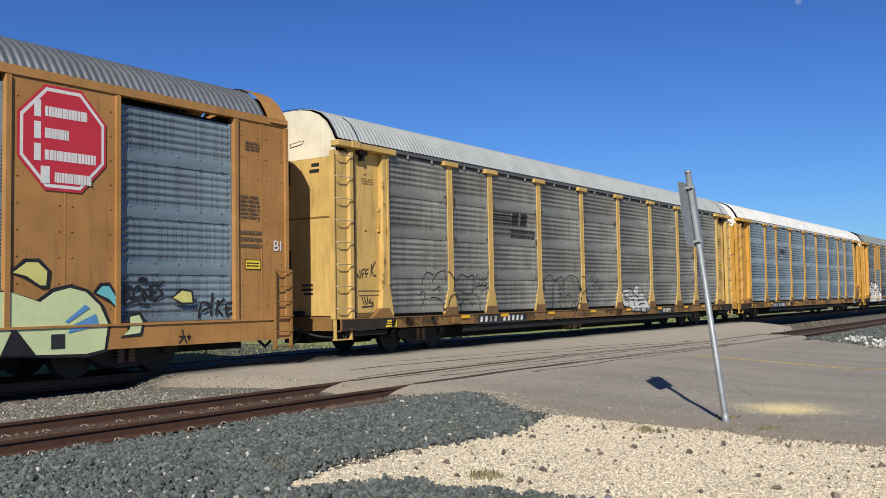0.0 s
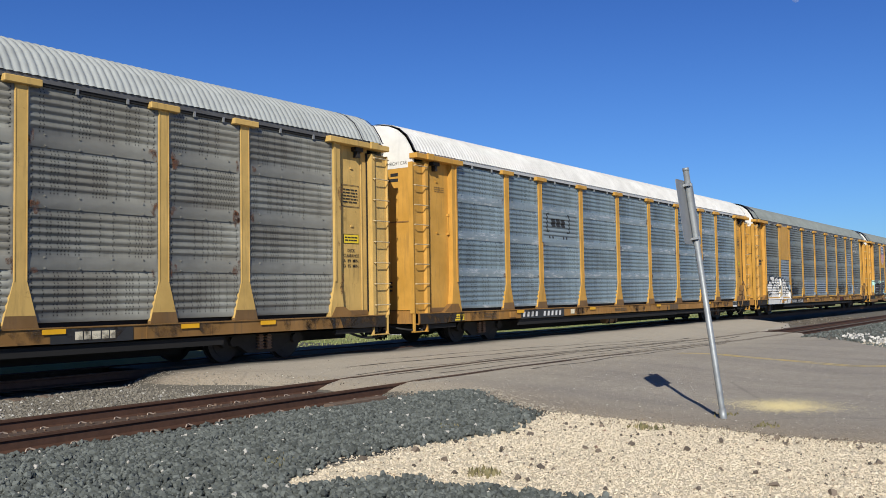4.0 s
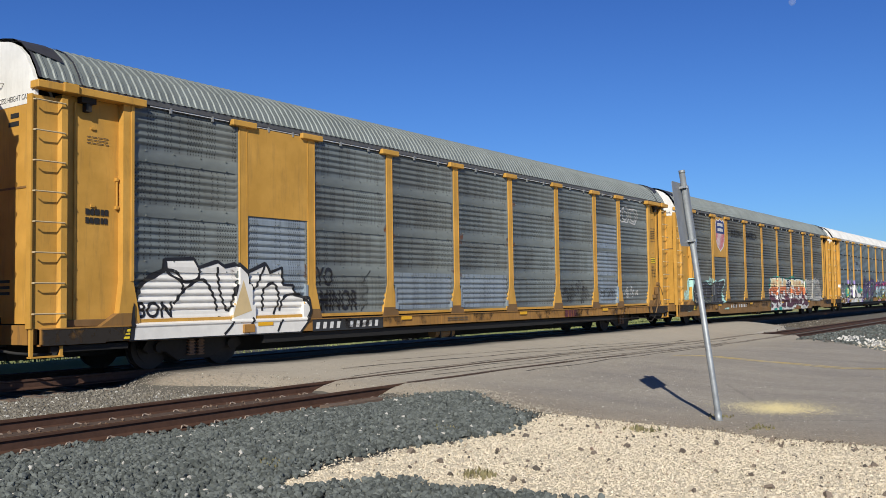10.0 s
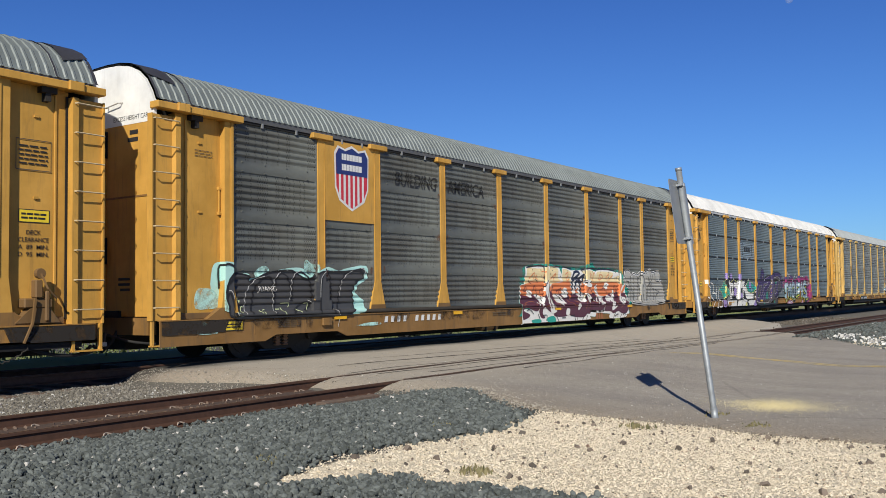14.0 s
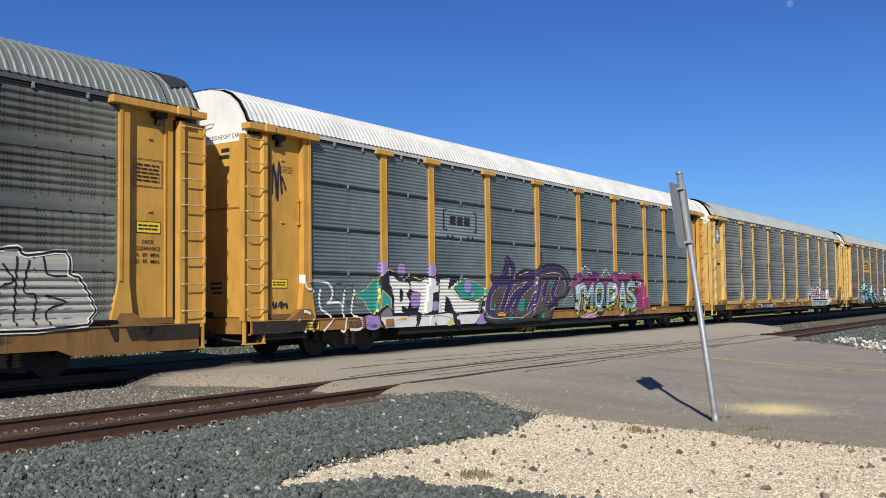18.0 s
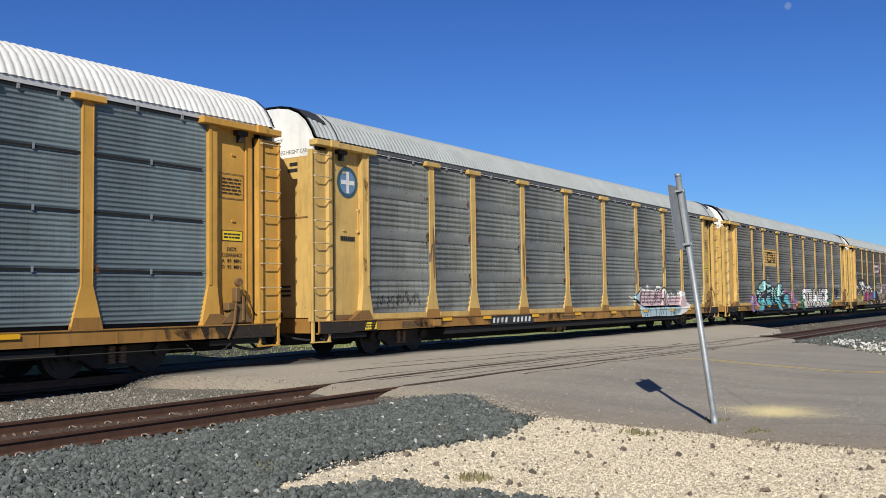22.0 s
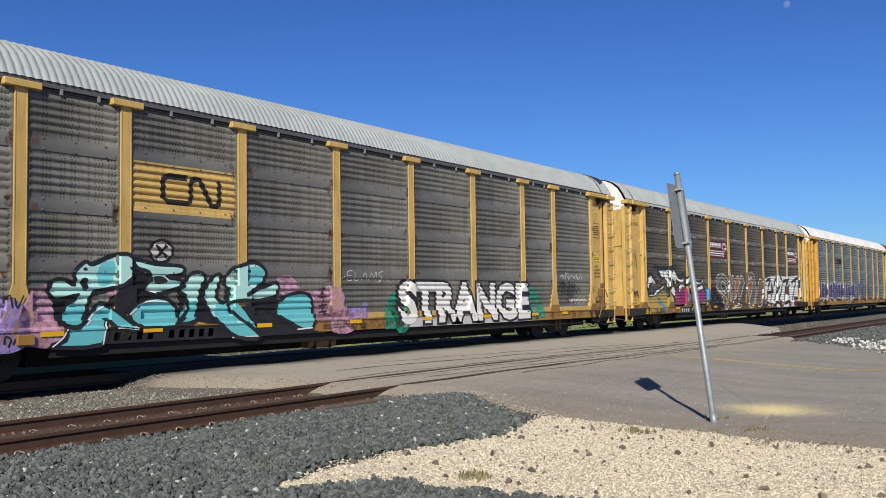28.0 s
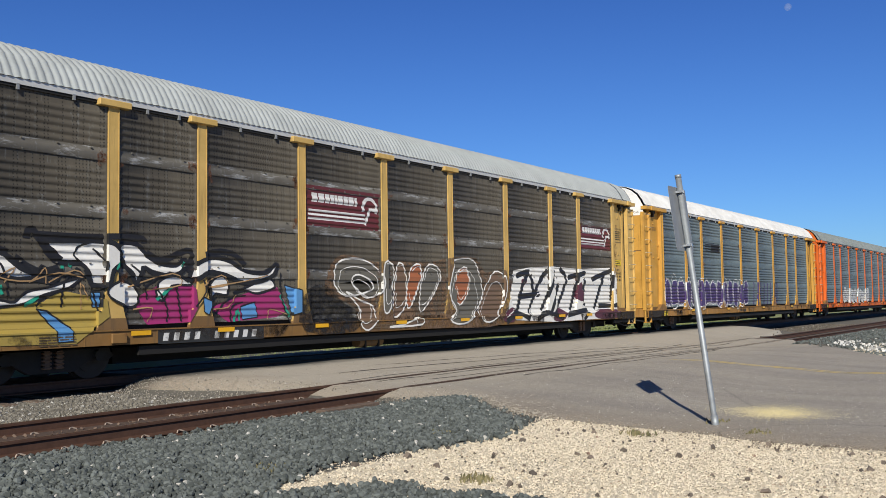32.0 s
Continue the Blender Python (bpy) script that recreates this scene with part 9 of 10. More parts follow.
        lay("emblem_wheel", flat_stroke([(x0 + 0.78 * w, z0 + 0.12), (x0 + 0.85 * w, z0 + 0.5), (x0 + 0.93 * w, z0 + 0.5)], 0.09), LETTER_WHITE, m, k, 3)
        bars(m, k, x0 + 0.22, x0 + 0.68 * w, z0 + 0.52, z0 + 0.76, 1, LETTER_WHITE, 6, None, 2, gap=0.15, words=7)
    # white winged shapes over gold, magenta and blue
    for n, q in enumerate((
        ((-11.58, 1.41), (-11.22, 1.29), (-10.47, 1.37), (-10.16, 1.56), (-9.3, 1.4), (-9.25, 1.1), (-9.45, 0.97), (-9.92, 0.66), (-11.21, 0.68), (-11.65, 0.73)),
        ((-8.74, 1.4), (-7.98, 1.74), (-7.34, 1.67), (-7.27, 1.25), (-7.46, 0.96), (-8.42, 0.94)),
        ((-5.6, 1.61), (-5.1, 1.64), (-4.73, 1.17), (-5.1, 1.01), (-6.47, 0.94), (-6.92, 1.22), (-6.34, 1.42)),
        ((-7.16, 1.44), (-6.89, 1.34), (-7.01, 1.09), (-7.13, 1.15)),
        ((-6.15, 1.24), (-5.74, 1.33), (-5.66, 1.02), (-6.08, 0.98)),
        ((-4.88, 1.69), (-4.39, 1.58), (-4.39, 1.1), (-4.66, 1.05)),
        ((-9.6, 1.53), (-9.4, 1.53), (-9.4, 1.27), (-9.55, 1.27)),
        ((-10.6, 1.25), (-10.42, 1.22), (-9.99, 0.93), (-9.97, 0.7), (-10.26, 0.69), (-10.29, 0.92)),
    )):
        shape(m, k, q, (G_GOLD, G_MAGENTA, G_MAGENTA, G_BLUE, G_BLUE, G_BLUE, G_BLUE, G_BLUE)[n], 1 + (n > 2), "gold, magenta and blue spray fills", G_BLACK if n > 2 else None, 0.03, False)
    wings = (
        ((-10.54, 2.38), (-10.35, 2.38), (-9.8, 2.4), (-9.46, 2.42), (-9.19, 2.39), (-9.01, 2.27), (-9, 2.05), (-9.18, 1.9), (-9.26, 1.67), (-9.55, 1.65), (-9.62, 1.8), (-9.79, 2.02), (-10.16, 2.02), (-10.39, 2.14)),
        ((-9.01, 2.39), (-8.64, 2.39), (-8.43, 2.2), (-8.15, 2.07), (-7.76, 2.04), (-7.61, 2.14), (-7.51, 2.11), (-7.64, 1.92), (-7.93, 1.84), (-8.32, 1.89), (-8.52, 1.97), (-8.64, 1.66), (-8.75, 1.84), (-8.95, 2.05)),
        ((-7.46, 1.78), (-7.35, 2.03), (-7.04, 2.18), (-6.67, 2.21), (-6.34, 2.12), (-6.01, 1.96), (-5.46, 1.94), (-5.13, 2.13), (-5.1, 2.03), (-5.39, 1.81), (-6.01, 1.72), (-6.54, 1.87), (-6.98, 1.92), (-7.29, 1.78)),
    ) + (
        ((-11.66, 1.83), (-11.47, 2.1), (-11.23, 2.15), (-11.07, 2.07), (-10.9, 1.92), (-10.65, 1.83), (-10.34, 1.79), (-10.18, 1.9), (-10.29, 1.7), (-10.6, 1.74), (-10.98, 1.73), (-11.31, 1.79), (-11.54, 1.56)),
        ((-11.62, 1.6), (-11.46, 1.37), (-11.22, 1.4), (-10.98, 1.37), (-10.77, 1.53), (-10.38, 1.61), (-9.98, 1.73), (-9.79, 1.76), (-10.02, 1.6), (-10.47, 1.48), (-10.81, 1.34), (-11.1, 1.3), (-11.5, 1.3)),
        ((-9.26, 1.61), (-8.95, 1.73), (-8.64, 1.56), (-8.64, 1.31), (-8.85, 1.27), (-9.25, 1.44)),
        ((-8.21, 1.44), (-8.15, 1.71), (-7.87, 1.83), (-7.52, 1.79), (-7.4, 1.67), (-7.87, 1.65), (-8.04, 1.39)),
        ((-6.92, 1.39), (-6.91, 1.7), (-6.67, 1.85), (-6.47, 1.75), (-6.51, 1.48), (-6.79, 1.51)),
    ) + (
        ((-6.34, 1.51), (-5.74, 1.71), (-5.32, 1.82), (-5.17, 1.64), (-5.67, 1.51), (-6.01, 1.57)),
    )
    for n, q in enumerate(wings):
        shape(m, k, q, G_WHITE, 3 + n % 2, "white winged graffiti shape", G_BLACK, 0.10 if n < 4 else 0.05)
    lines(m, k, (
        ((-10.78, 2.4), (-10.76, 2.52), (-10.65, 2.55), (-10.57, 2.41), (-10.16, 2.06)),
        ((-10.57, 2.47), (-9.8, 2.47), (-8.64, 2.53), (-8.48, 2.42)),
        ((-8.43, 2.25), (-8.1, 2.12), (-7.52, 2.33), (-7.38, 2.21), (-7.52, 1.91)),
        ((-7.1, 2.25), (-6.67, 2.34), (-6.28, 2.28), (-6.01, 2.08)),
        ((-10.99, 2.09), (-10.6, 1.87), (-10.21, 1.94)),
        ((-11.7, 1.79), (-11.47, 2.16), (-11.24, 2.2), (-11.11, 2.15)),
    ), 0.13, G_BLACK, 3)
    lines(m, k, (
        ((-9.6, 2.39), (-9.84, 2.3), (-9.92, 2.15), (-9.79, 2.03)),
        ((-9.56, 2.28), (-9.3, 2.06), (-9.31, 1.89)),
        ((-9.19, 2.38), (-8.96, 2.14), (-9.11, 1.88)),
        ((-8.75, 2.01), (-8.53, 1.8), (-8.42, 1.4)),
        ((-9.74, 1.91), (-9.6, 1.65), (-9.45, 1.19)),
        ((-10.6, 1.29), (-10.47, 1.45), (-10.07, 1.57)),
        ((-8.21, 1.62), (-7.98, 1.26), (-7.98, 0.98)),
        ((-7.76, 1.67), (-7.64, 0.98)),
        ((-7.34, 1.25), (-7.1, 1.53), (-7.16, 1.77)),
        ((-6.86, 1.05), (-6.47, 1.39), (-6.01, 1.46)),
        ((-6.41, 0.95), (-6.38, 1.24), (-6.08, 1.33)),
        ((-5.03, 1.95), (-4.96, 1.38), (-4.74, 0.9)),
        ((-11.23, 1.99), (-11.11, 1.68), (-11.1, 1.45)),
        ((-10.73, 1.69), (-10.52, 1.97), (-10.38, 1.81)),
        ((-10.15, 1.28), (-10.11, 1.65), (-9.88, 1.94), (-9.74, 1.74)),
    ) + (
        ((-8.48, 1.62), (-7.93, 1.9), (-7.46, 1.72)),
    ), 0.04, G_BLACK, 6)
    lines(m, k, (
        ((-11.15, 1.68), (-10.99, 1.92), (-11.23, 1.76), (-10.69, 1.71), (-10.47, 1.93), (-10.43, 1.67)),
        ((-10.38, 1.69), (-9.93, 1.9), (-9.74, 1.78), (-10.21, 1.85), (-10.73, 1.69)),
        ((-8.85, 1.62), (-7.87, 1.88), (-7.64, 1.67), (-8.43, 1.57)),
        ((-7.16, 1.65), (-6.67, 1.87), (-6.47, 1.68), (-6.98, 1.63), (-6.01, 1.76), (-5.39, 1.89)),
        ((-8.74, 1.22), (-8.31, 1.24), (-8.42, 0.99)),
        ((-6.92, 1.2), (-6.47, 1.24), (-6.28, 1.48)),
        ((-5.39, 0.97), (-5.32, 1.18), (-4.81, 1.06)),
        ((-9.78, 1.24), (-9.79, 1.69), (-9.64, 1.4)),
    ), 0.025, G_TAN, 7)
    lines(m, k, (
        ((-10.18, 1.85), (-10.12, 2.02), (-9.98, 1.96)),
        ((-9.11, 1.92), (-9.01, 2.09)),
        ((-7.61, 2), (-7.58, 2.11)),
        ((-6.34, 0.94), (-6.21, 1.19), (-6.18, 0.96)),
        ((-10.81, 1.31), (-10.56, 1.45)),
        ((-5.03, 1.48), (-4.73, 1.01)),
        ((-8.21, 1.39), (-7.87, 1.62)),
        ((-11.23, 1.64), (-11.19, 1.49)),
    ), 0.06, G_GREEN, 6)
    # brown and grey letters in thin white line
    for n, q in enumerate((
        ((-3.58, 1.56), (-3.5, 1.98), (-3.17, 2.34), (-2.67, 2.41), (-1.8, 2.27), (-1.34, 2.31), (0.46, 2.33), (1.56, 2.49), (2.75, 2.5), (3.23, 2.11), (4.28, 2.2), (4.46, 1.37), (3.96, 0.62), (1.28, 0.59), (-1.37, 0.64), (-2.44, 0.62), (-2.52, 1.17), (-3.42, 1.45)),
        ((-4.35, 1.45), (-3.58, 1.72), (-2.94, 1.29), (-2.43, 1.06), (-2.69, 0.63), (-4.35, 0.69)),
    )):
        shape(m, k, q, (G_BROWN, G_BLACK)[n], 1, "dark brown spray behind the letters", thin=True)
    script = (
        ((-2.85, 1.45), (-3.26, 1.72), (-3.21, 2.15), (-2.84, 2.31), (-2.24, 2.31), (-1.75, 2.13), (-1.48, 1.85), (-1.58, 1.56), (-2.03, 1.41), (-2.51, 1.63), (-2.68, 1.86), (-2.42, 1.95), (-1.94, 1.79), (-1.94, 1.59)),
        ((-2.85, 1.55), (-2.34, 1.34), (-1.9, 1.21), (-1.82, 0.88), (-2.18, 0.64), (-2.44, 0.79), (-2.35, 1.12)),
        ((-1.48, 2.25), (-1.1, 2.23), (-1.06, 1.91), (-1.26, 1.16), (-1.5, 1.05), (-1.54, 1.5)),
        ((-0.91, 2.21), (-0.62, 2.16), (-0.53, 1.45), (-0.69, 1.09), (-1.08, 0.93), (-1.07, 1.39)),
        ((-0.37, 2.1), (0.04, 2.26), (0.08, 1.87), (-0.39, 1.15), (-0.54, 1.39)),
        ((0.13, 1.87), (0.46, 2.27), (0.94, 2.13), (0.87, 1.75), (0.33, 1.2), (0.01, 1.08)),
    ) + (
        ((1.29, 0.81), (1.64, 1.06), (1.31, 1.51), (1.56, 2.27), (1.79, 2.44), (2.62, 2.43), (2.97, 1.84), (3.02, 1.37), (2.33, 0.79), (1.74, 0.68)),
        ((1.78, 2.08), (2.25, 2.22), (2.36, 1.64), (1.87, 1.19), (1.65, 1.63)),
        ((3.06, 0.71), (2.82, 1.04), (3.22, 1.71), (3.75, 2.15), (4.28, 1.99), (4.26, 1.44), (3.71, 0.83)),
        ((-1.36, 0.69), (-0.79, 0.74), (-0.09, 0.9), (0, 0.72)),
    )
    for n, q in enumerate(script):
        shape(m, k, q, (G_MUD, G_BROWN, G_MUD, G_BROWN, G_RUSSET, G_MUD, G_MUD, G_RUSSET, G_BROWN, G_BROWN)[n], 2 + 0.4 * (n % 2), "", G_WHITE, 0.045)
        lines(m, k, [[(x * 0.8 + 0.2 * q[0][0] + 0.06, z * 0.8 + 0.2 * q[0][1] - 0.02) for x, z in curved(q)]], 0.022, G_WHITE, 5)
    # slanted black letters on white
    shape(m, k, ((4.1, 0.75), (4.67, 1.58), (4.83, 2.21), (5.85, 2.31), (7.23, 2.38), (9.26, 2.34), (11.74, 2.44), (12.4, 1.51), (12.24, 0.65), (7.15, 0.61)), G_WHITE, 1, "white ground of slanted black letters", None, 0, False)
    for q in (
        ((4.03, 0.75), (4.52, 1.09), (4.93, 1.01), (4.64, 0.67)),
        ((7.16, 0.68), (7.5, 1.05), (8.15, 0.89), (7.8, 0.63)),
        ((10.19, 0.86), (10.86, 0.97), (12.26, 0.91), (12.14, 0.65), (10.46, 0.65)),
        ((8.77, 1.43), (9.24, 1.91), (9.39, 1.27)),
        ((5.25, 1.93), (5.61, 1.94), (5.38, 1.69)),
    ):
        shape(m, k, q, G_WINE, 2)
    lines(m, k, (
        ((4.97, 2.04), (5.77, 2.18), (5.39, 1.83), (4.92, 0.84)),
        ((6.99, 2.26), (6.35, 1.84), (5.56, 0.75)),
        ((5.06, 1.42), (6.41, 1.49)),
        ((7.39, 2.27), (7.21, 1.81), (6.47, 0.99)),
        ((7.8, 2.31), (8.23, 1.93), (7.32, 0.83)),
        ((8.37, 2.04), (9.71, 2.22)),
        ((9.11, 2.14), (8.46, 0.96)),
        ((10.16, 2), (11.77, 2.34)),
        ((11.16, 2.18), (10.29, 0.98)),
        ((10.67, 1.08), (12.27, 1.1)),
        ((4.23, 0.67), (4.93, 0.93), (5.63, 0.72)),
        ((6.08, 0.71), (6.85, 0.91), (7.81, 0.71)),
        ((8.15, 0.81), (9.73, 0.95), (9.35, 0.63)),
        ((5.84, 2.09), (6.04, 1.51)),
        ((7.7, 1.81), (7.01, 0.83)),
        ((9.6, 1.99), (9.38, 1.11)),
        ((11.82, 2.19), (11.67, 1.26)),
    ), 0.17, G_BLACK, 3)
    lines(m, k, (
        ((4.69, 2.07), (5.99, 2.31), (6.12, 1.8)),
        ((6.84, 2.33), (7.31, 2.19)),
        ((9.62, 2.31), (9.97, 2.08), (9.19, 1.03)),
        ((11.84, 2.44), (12.18, 1.25), (10.68, 1.22)),
        ((4.24, 0.82), (4.93, 1.08)),
        ((5.64, 0.86), (6.26, 1.51), (6.56, 1.36)),
        ((7.17, 0.91), (7.85, 1.58)),
    ), 0.035, G_WHITE, 5)
    number_board(m, k, -8.24, -5.58)
    scrawl(m, k, -13.0, -12.4, 2.2, 3.2, 2, G_BLACK, 84, 0.02)
    scrawl(m, k, -13.0, -12.35, 1.15, 1.65, 5, G_BLACK, 85, 0.03)
    warning_plate(m, k, -12.8, -12.55, 0.98, 1.14, 1.385)

    # tenth car: blue-grey screens, white roof, bubble letters
    j = build_car(9, "yellow autorack car with slate-blue screens, white roof and dark bubble graffiti", SCREEN_SLATE, "old", WHITE_ROOF, YELLOW, YELLOW_SILL, RAIL_PALE, WHITE_PAINT, False, False, False)
    k = "old"
    outline_letters(j, k, -11.8, -0.3, 0.9, 2.2, 14, G_WHITE, 91, 0.035, "rows of dark bubbles with white rims", 1)
    throw_up(j, k, -11.8, -0.3, 0.95, 2.1, 14, [G_PURPLE], G_WHITE, 92, inner=G_GREY, width=0.03, strokes=1)
    for i in range(8):
        lay("painted_stroke", flat_stroke([(0.6 + 0.62 * i, 0.95), (0.75 + 0.62 * i, 2.1)], 0.14), G_PURPLE, j, k, 2)
    for i in range(4):
        lay("emblem_stripe", rect(-6.6, -5.9, 3.72 - 0.1 * i, 3.77 - 0.1 * i), INK, j, k, 2)
    lay("emblem_block", rect(-5.85, -4.6, 3.4, 3.78), INK, j, k, 2, "dark block emblem")

    # eleventh and twelfth cars trail off into the distance
    o = build_car(10, "orange autorack car with slate screens and white scrawls", SCREEN_SLATE, "old", DARK_ROOF, ORANGE, ORANGE, RAIL_GREY, ORANGE, False, False, False)
    throw_up(o, k, -6.5, 3.0, 0.9, 1.9, 8, [G_SILVER], G_WHITE, 95, inner=G_GREY, width=0.03)
    build_car(11, "yellow autorack car with grey screens at the train's tail end", SCREEN_GREY, "old", GREY_ROOF, YELLOW, YELLOW_SILL, RAIL_GREY, WHITE_PAINT, False, False, False)


def leaf_mesh(name, count, place, size, material, seed):
    """Small upright leaves and blades scattered about."""
    rng = np.random.default_rng(seed)
    pts = place(rng, count)
    count = len(pts)
    a = rng.random(count) * 6.283
    tilt = rng.normal(0, 0.5, count)
    s = size * (0.5 + rng.random(count))
    side = np.stack([np.cos(a), np.sin(a), 0 * a], 1) * (0.35 * s)[:, None]
    up = np.stack([-np.sin(a) * np.sin(tilt), np.cos(a) * np.sin(tilt), np.cos(tilt)], 1) * s[:, None]
    v = np.stack([pts - side * 0.5, pts + side * 0.5, pts + up * 0.6 + side * 0.6, pts + up, pts + up * 0.6 - side * 0.6], 1)
    f = (np.array([(0, 1, 2, 3, 4)])[None] + 5 * np.arange(count)[:, None, None]).reshape(-1, 5)
    me = bpy.data.meshes.new(name)
    me.from_pydata(v.reshape(-1, 3).tolist(), [], f.tolist())
    me.materials.append(material)
    return me


def leaf_material(name, dark, light):
    n = Nodes(name)
    return n.done(n.mix(n.island(), dark, light), 0.7)


def build_verge():
    """Grass and low scrub beyond the main track, weeds by the road, the worn road line and sand patch."""
    def lawn(rng, count):
        x, y = 8 + 68 * rng.random(count), 21.0 + 11 * rng.random(count) ** 1.5
        return np.stack([x, y, [ground_z(p, q) for p, q in zip(x, y)]], 1)

    def scrub(rng, count):
        x = -5 + 130 * rng.random(count)
        y = 34 + 6 * rng.random(count)
        top = 0.7 + 0.6 * np.sin(x * 0.7) * np.sin(x * 0.23 + 1) + 0.3 * np.sin(x * 2.1)
        return np.stack([x, y, -0.3 + np.maximum(0.3, top) * rng.random(count)], 1)

    def near_scrub(rng, count):
        c = np.array([(9.2, 19.6), (12.4, 20.2), (14.6, 21.0), (6.5, 19.8), (17.5, 21.4)])[rng.integers(0, 5, count)]
        return np.stack([c[:, 0] + 0.8 * rng.normal(size=count), c[:, 1] + 0.4 * rng.normal(size=count), -0.2 + 0.5 * rng.random(count) ** 1.5], 1)

    def tuft(rng, count):
        c = np.array([(7.35, 4.75), (9.1, 6.25), (10.9, 4.6), (12.5, 4.2), (11.7, 3.4), (6.3, 6.4)])[rng.integers(0, 6, count)]
        x, y = c[:, 0] + 0.09 * rng.normal(size=count), c[:, 1] + 0.09 * rng.normal(size=count)
        return np.stack([x, y, [ground_z(p, q) for p, q in zip(x, y)]], 1)
    green = leaf_material("grass_blades", (0.12, 0.16, 0.05), (0.28, 0.31, 0.12))
    tagged(new("grass", leaf_mesh("grass", 26000, lawn, 0.07, green, 21)), "short green grass beyond the main track", "grass", kind="stuff")
    tagged(new("scrub", leaf_mesh("scrub", 16000, scrub, 0.22, leaf_material("scrub_leaves", (0.05, 0.07, 0.03), (0.20, 0.19, 0.10)), 22)), "low dull green scrub in the distance", "bushes", kind="stuff")
    tagged(new("weeds", leaf_mesh("weeds", 1500, near_scrub, 0.09, leaf_material("weed_leaves", (0.05, 0.08, 0.02), (0.16, 0.20, 0.07)), 23)), "dark green weeds beside the main track", "weeds", kind="stuff")
    tagged(new("weeds", leaf_mesh("weeds", 420, tuft, 0.05, leaf_material("dry_weed", (0.10, 0.10, 0.04), (0.26, 0.22, 0.11)), 24)), "small dry weeds in pale grit", "weeds", kind="stuff")
    rng = random.Random(8)
    line = Nodes("worn_yellow_line")
    vec = line.world()
    worn = line.ramp(line.noise(vec, 3.0, 7, 0.75), 0.40, 0.62)
    line_mat = line.done(line.mix(worn, (0.58, 0.44, 0.16), (0.40, 0.36, 0.29)), 0.85)
    for x in (21.7, 21.95):
        ys = [1.0 + 0.35 * k for k in range(22)]
        bm = bmesh.new()
        rows = [[bm.verts.new((x + 0.10 * (9 - y) / 8 + d, y, ground_z(x, y) + 0.030)) for d in (-0.09, 0.09)] for y in ys]
        for p, q in zip(rows, rows[1:]):
            bm.faces.new((p[0], p[1], q[1], q[0]))
        me = bpy.data.meshes.new("road_line")
        bm.to_mesh(me)
        bm.free()
        me.materials.append(line_mat)
        tagged(new("road_line", me), "worn yellow centre line on asphalt", "road marking", kind="structure")
    tyre = stain("rubber_streaks", (0.07, 0.062, 0.055), 0.30, 0.62, 1.6)
    for x0, y0, x1, y1, w in ((14.2, 12.35, 31.0, 11.45, 0.10), (13.2, 10.55, 33.0, 10.35, 0.09), (13.2, 11.25, 30.0, 11.10, 0.07), (14.0, 9.95, 30.0, 9.70, 0.06), (15.5, 8.85, 28.0, 9.20, 0.08), (16.0, 12.9, 29.0, 12.0, 0.06)):
        bm = bmesh.new()
        rows = []
        for i in range(41):
            x, y = x0 + (x1 - x0) * i / 40, y0 + (y1 - y0) * i / 40 + 0.04 * math.sin(0.5 * i)
            rows.append([bm.verts.new((x, y + w * e, ground_z(x, y) + 0.031)) for e in (-0.5, 0.5)])
        for p, q in zip(rows, rows[1:]):
            bm.faces.new((p[0], q[0], q[1], p[1]))
        me = bpy.data.meshes.new("tyre_marks")
        bm.to_mesh(me)
        bm.free()
        me.materials.append(tyre)
        tagged(new("tyre_marks", me), "dark rubbed streaks across worn asphalt", "road marking", kind="structure")
    sand = stone_material("yellow_sand", (0.55, 0.46, 0.22), (0.80, 0.72, 0.46), (0.4, 0.36, 0.25), 0.1)

    def spill(rng, count):
        x, y = 13.9 + 0.36 * rng.normal(size=count), 3.78 + 0.36 * rng.normal(size=count) * (0.4 + rng.random(count))
        return np.stack([x, y, [ground_z(p, q) + 0.027 for p, q in zip(x, y)]], 1)
    tagged(new("spilled_sand", stones_mesh("spilled_sand", 9000, spill, 0.004, 0.013, sand, 25, 0.4)), "pale yellow sand spilled on asphalt", "sand", kind="stuff")


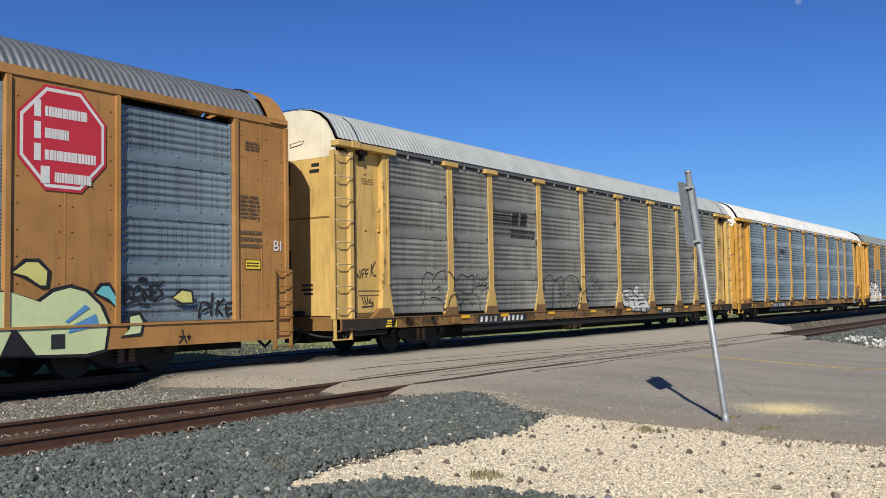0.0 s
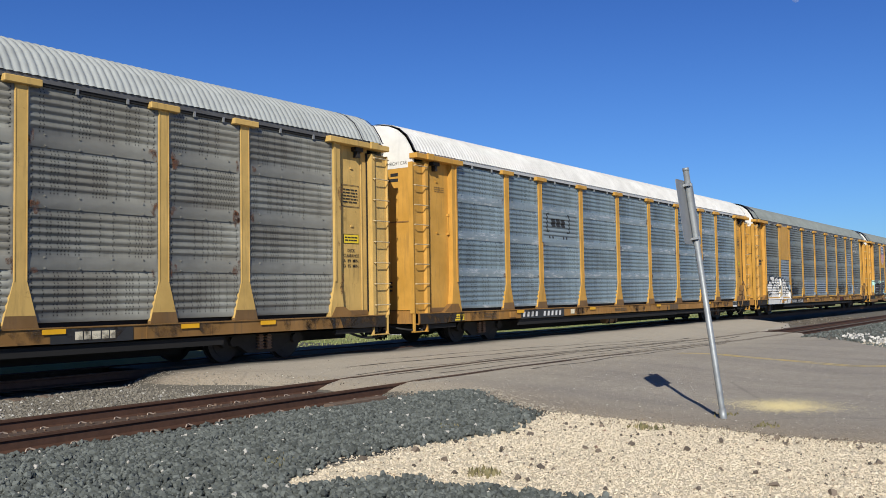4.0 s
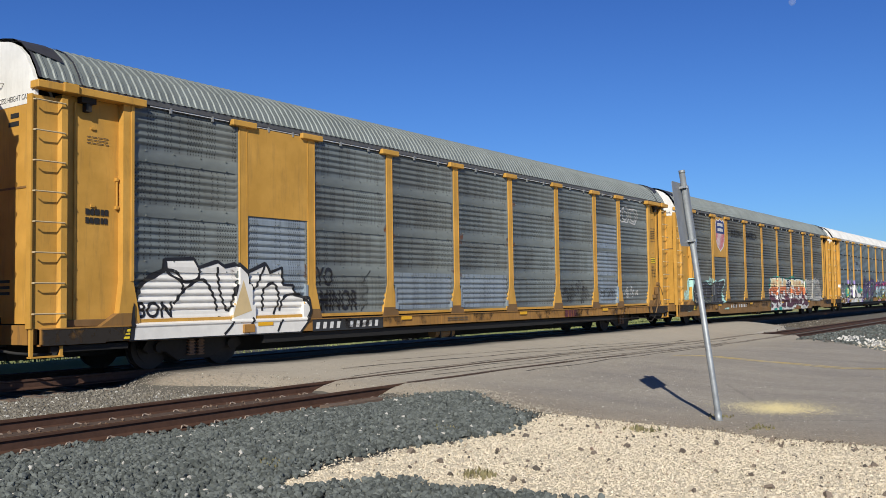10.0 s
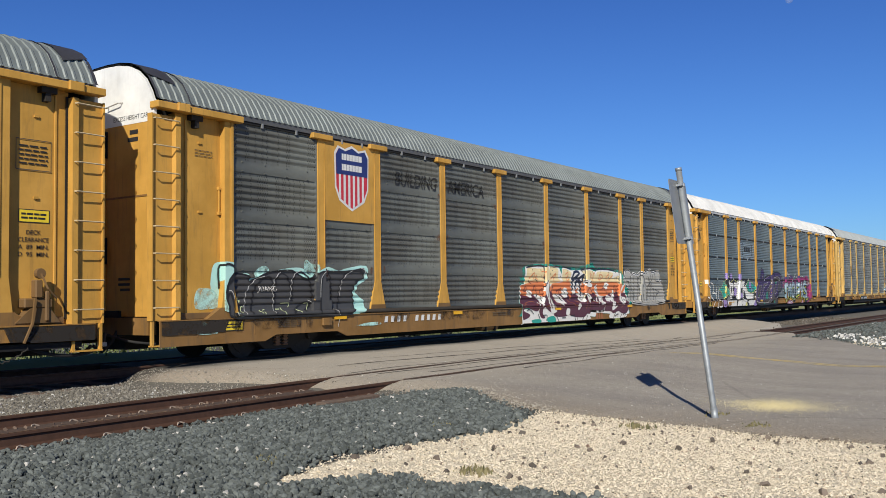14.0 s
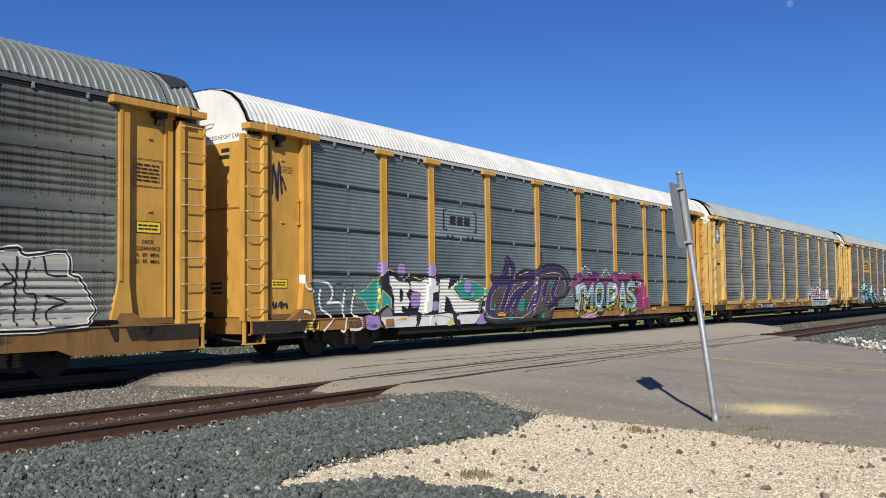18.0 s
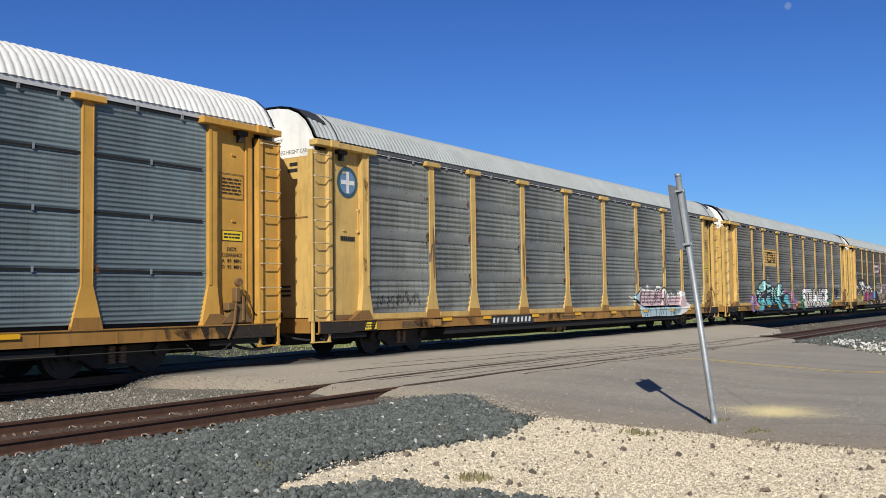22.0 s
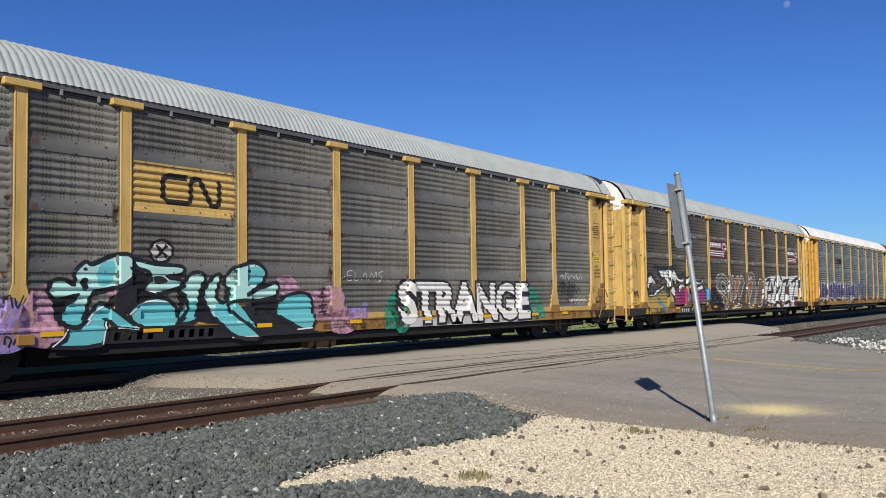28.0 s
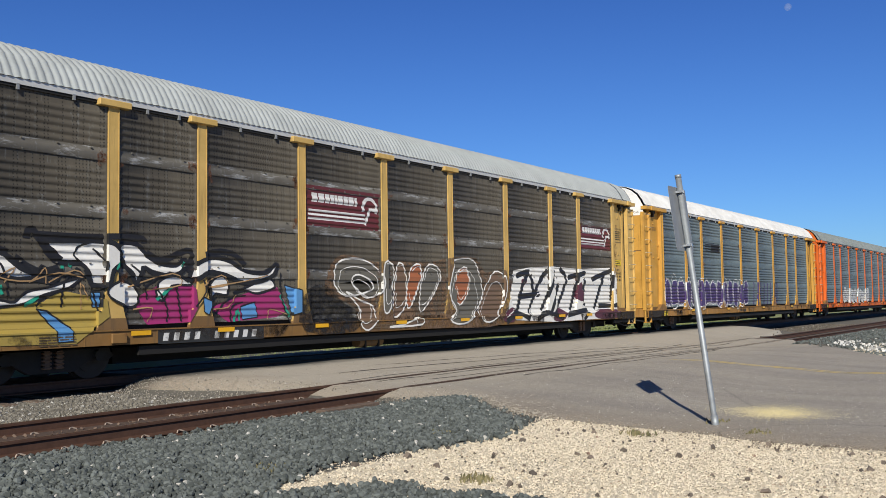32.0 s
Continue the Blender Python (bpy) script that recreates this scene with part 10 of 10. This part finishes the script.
def build_parked_car():
    car = thing("parked_car", "white saloon car parked on grass beyond the tracks", "car", at=(29.6, 22.0, ground_z(29.6, 22.0)))
    bm = bmesh.new()
    prism(bm, [(-2.2, 0.28), (-2.25, 0.65), (-1.6, 0.85), (-0.9, 0.92), (1.5, 0.95), (2.2, 0.85), (2.25, 0.40), (2.1, 0.25)], "y", -0.86, 0.86)
    bmesh.ops.bevel(bm, geom=bm.edges[:], offset=0.06, segments=2, affect="EDGES")
    part("body", bm, CAR_WHITE, car, "white painted car body")
    bm = bmesh.new()
    prism(bm, [(-0.95, 0.90), (-0.35, 1.40), (0.95, 1.42), (1.65, 0.93)], "y", -0.74, 0.74)
    bmesh.ops.bevel(bm, geom=bm.edges[:], offset=0.05, segments=2, affect="EDGES")
    part("cabin", bm, CAR_GLASS, car, "dark glazed cabin")
    part("car_roof", boxes((-0.32, 0.95, -0.70, 0.70, 1.40, 1.44), bevel=0.015), CAR_WHITE, car)
    for x in (-1.4, 1.4):
        for y in (-0.86, 0.66):
            wheel = part("wheel", disc(bmesh.new(), x, y, y + 0.2, 0.32, 0.32, 20), TYRE, car, "black tyre on a grey rim")
            part("rim", disc(bmesh.new(), x, y - 0.01, y + 0.21, 0.32, 0.19, 14), GALV, wheel)
    for y in (-0.6, 0.6):
        part("headlight", boxes((-2.26, -2.18, y - 0.18, y + 0.18, 0.58, 0.72), bevel=0.02), GALV, car)


def build_moon():
    n = Nodes("pale_day_moon")
    n.done((0.55, 0.58, 0.62), 1.0)
    clear = n.node("ShaderNodeBsdfTransparent")
    both = n.node("ShaderNodeMixShader", Fac=0.90)
    n.link(n.bsdf.outputs[0], both.inputs[1])
    n.link(clear.outputs[0], both.inputs[2])
    n.link(both.outputs[0], n.tree.nodes["Material Output"].inputs["Surface"])
    bm = bmesh.new()
    bmesh.ops.create_icosphere(bm, subdivisions=3, radius=10.0)
    me = bpy.data.meshes.new("moon")
    bm.to_mesh(me)
    bm.free()
    me.materials.append(n.mat)
    ob = new("moon", me)
    ob.location = EYE + Vector((0.9313, 0.2277, 0.2842)) * 2800
    tagged(ob, "pale daytime moon high in the blue sky", "moon", kind="structure")


build_verge()
build_parked_car()
build_moon()
build_train()
build_stones()


def motions():
    """The train rolls past, gaining a little speed, and its wheels turn."""
    for car, index, offset in CARS:
        walk(car, [(2.0 * k, pose(lead(2.0 * k) + PITCH * (index - 3) + HALF + offset, FAR_Y, 0)) for k in range(17)])
    turns = []
    for k in range(481):
        t = k / 15
        turns.append((t, math.degrees((lead(t) - lead(0)) / 0.42)))
    for wheels, dx in WHEELSETS:
        walk(wheels, [(t, pose(dx, 0, 0.42, 0, a, 0)) for t, a in turns])


motions()
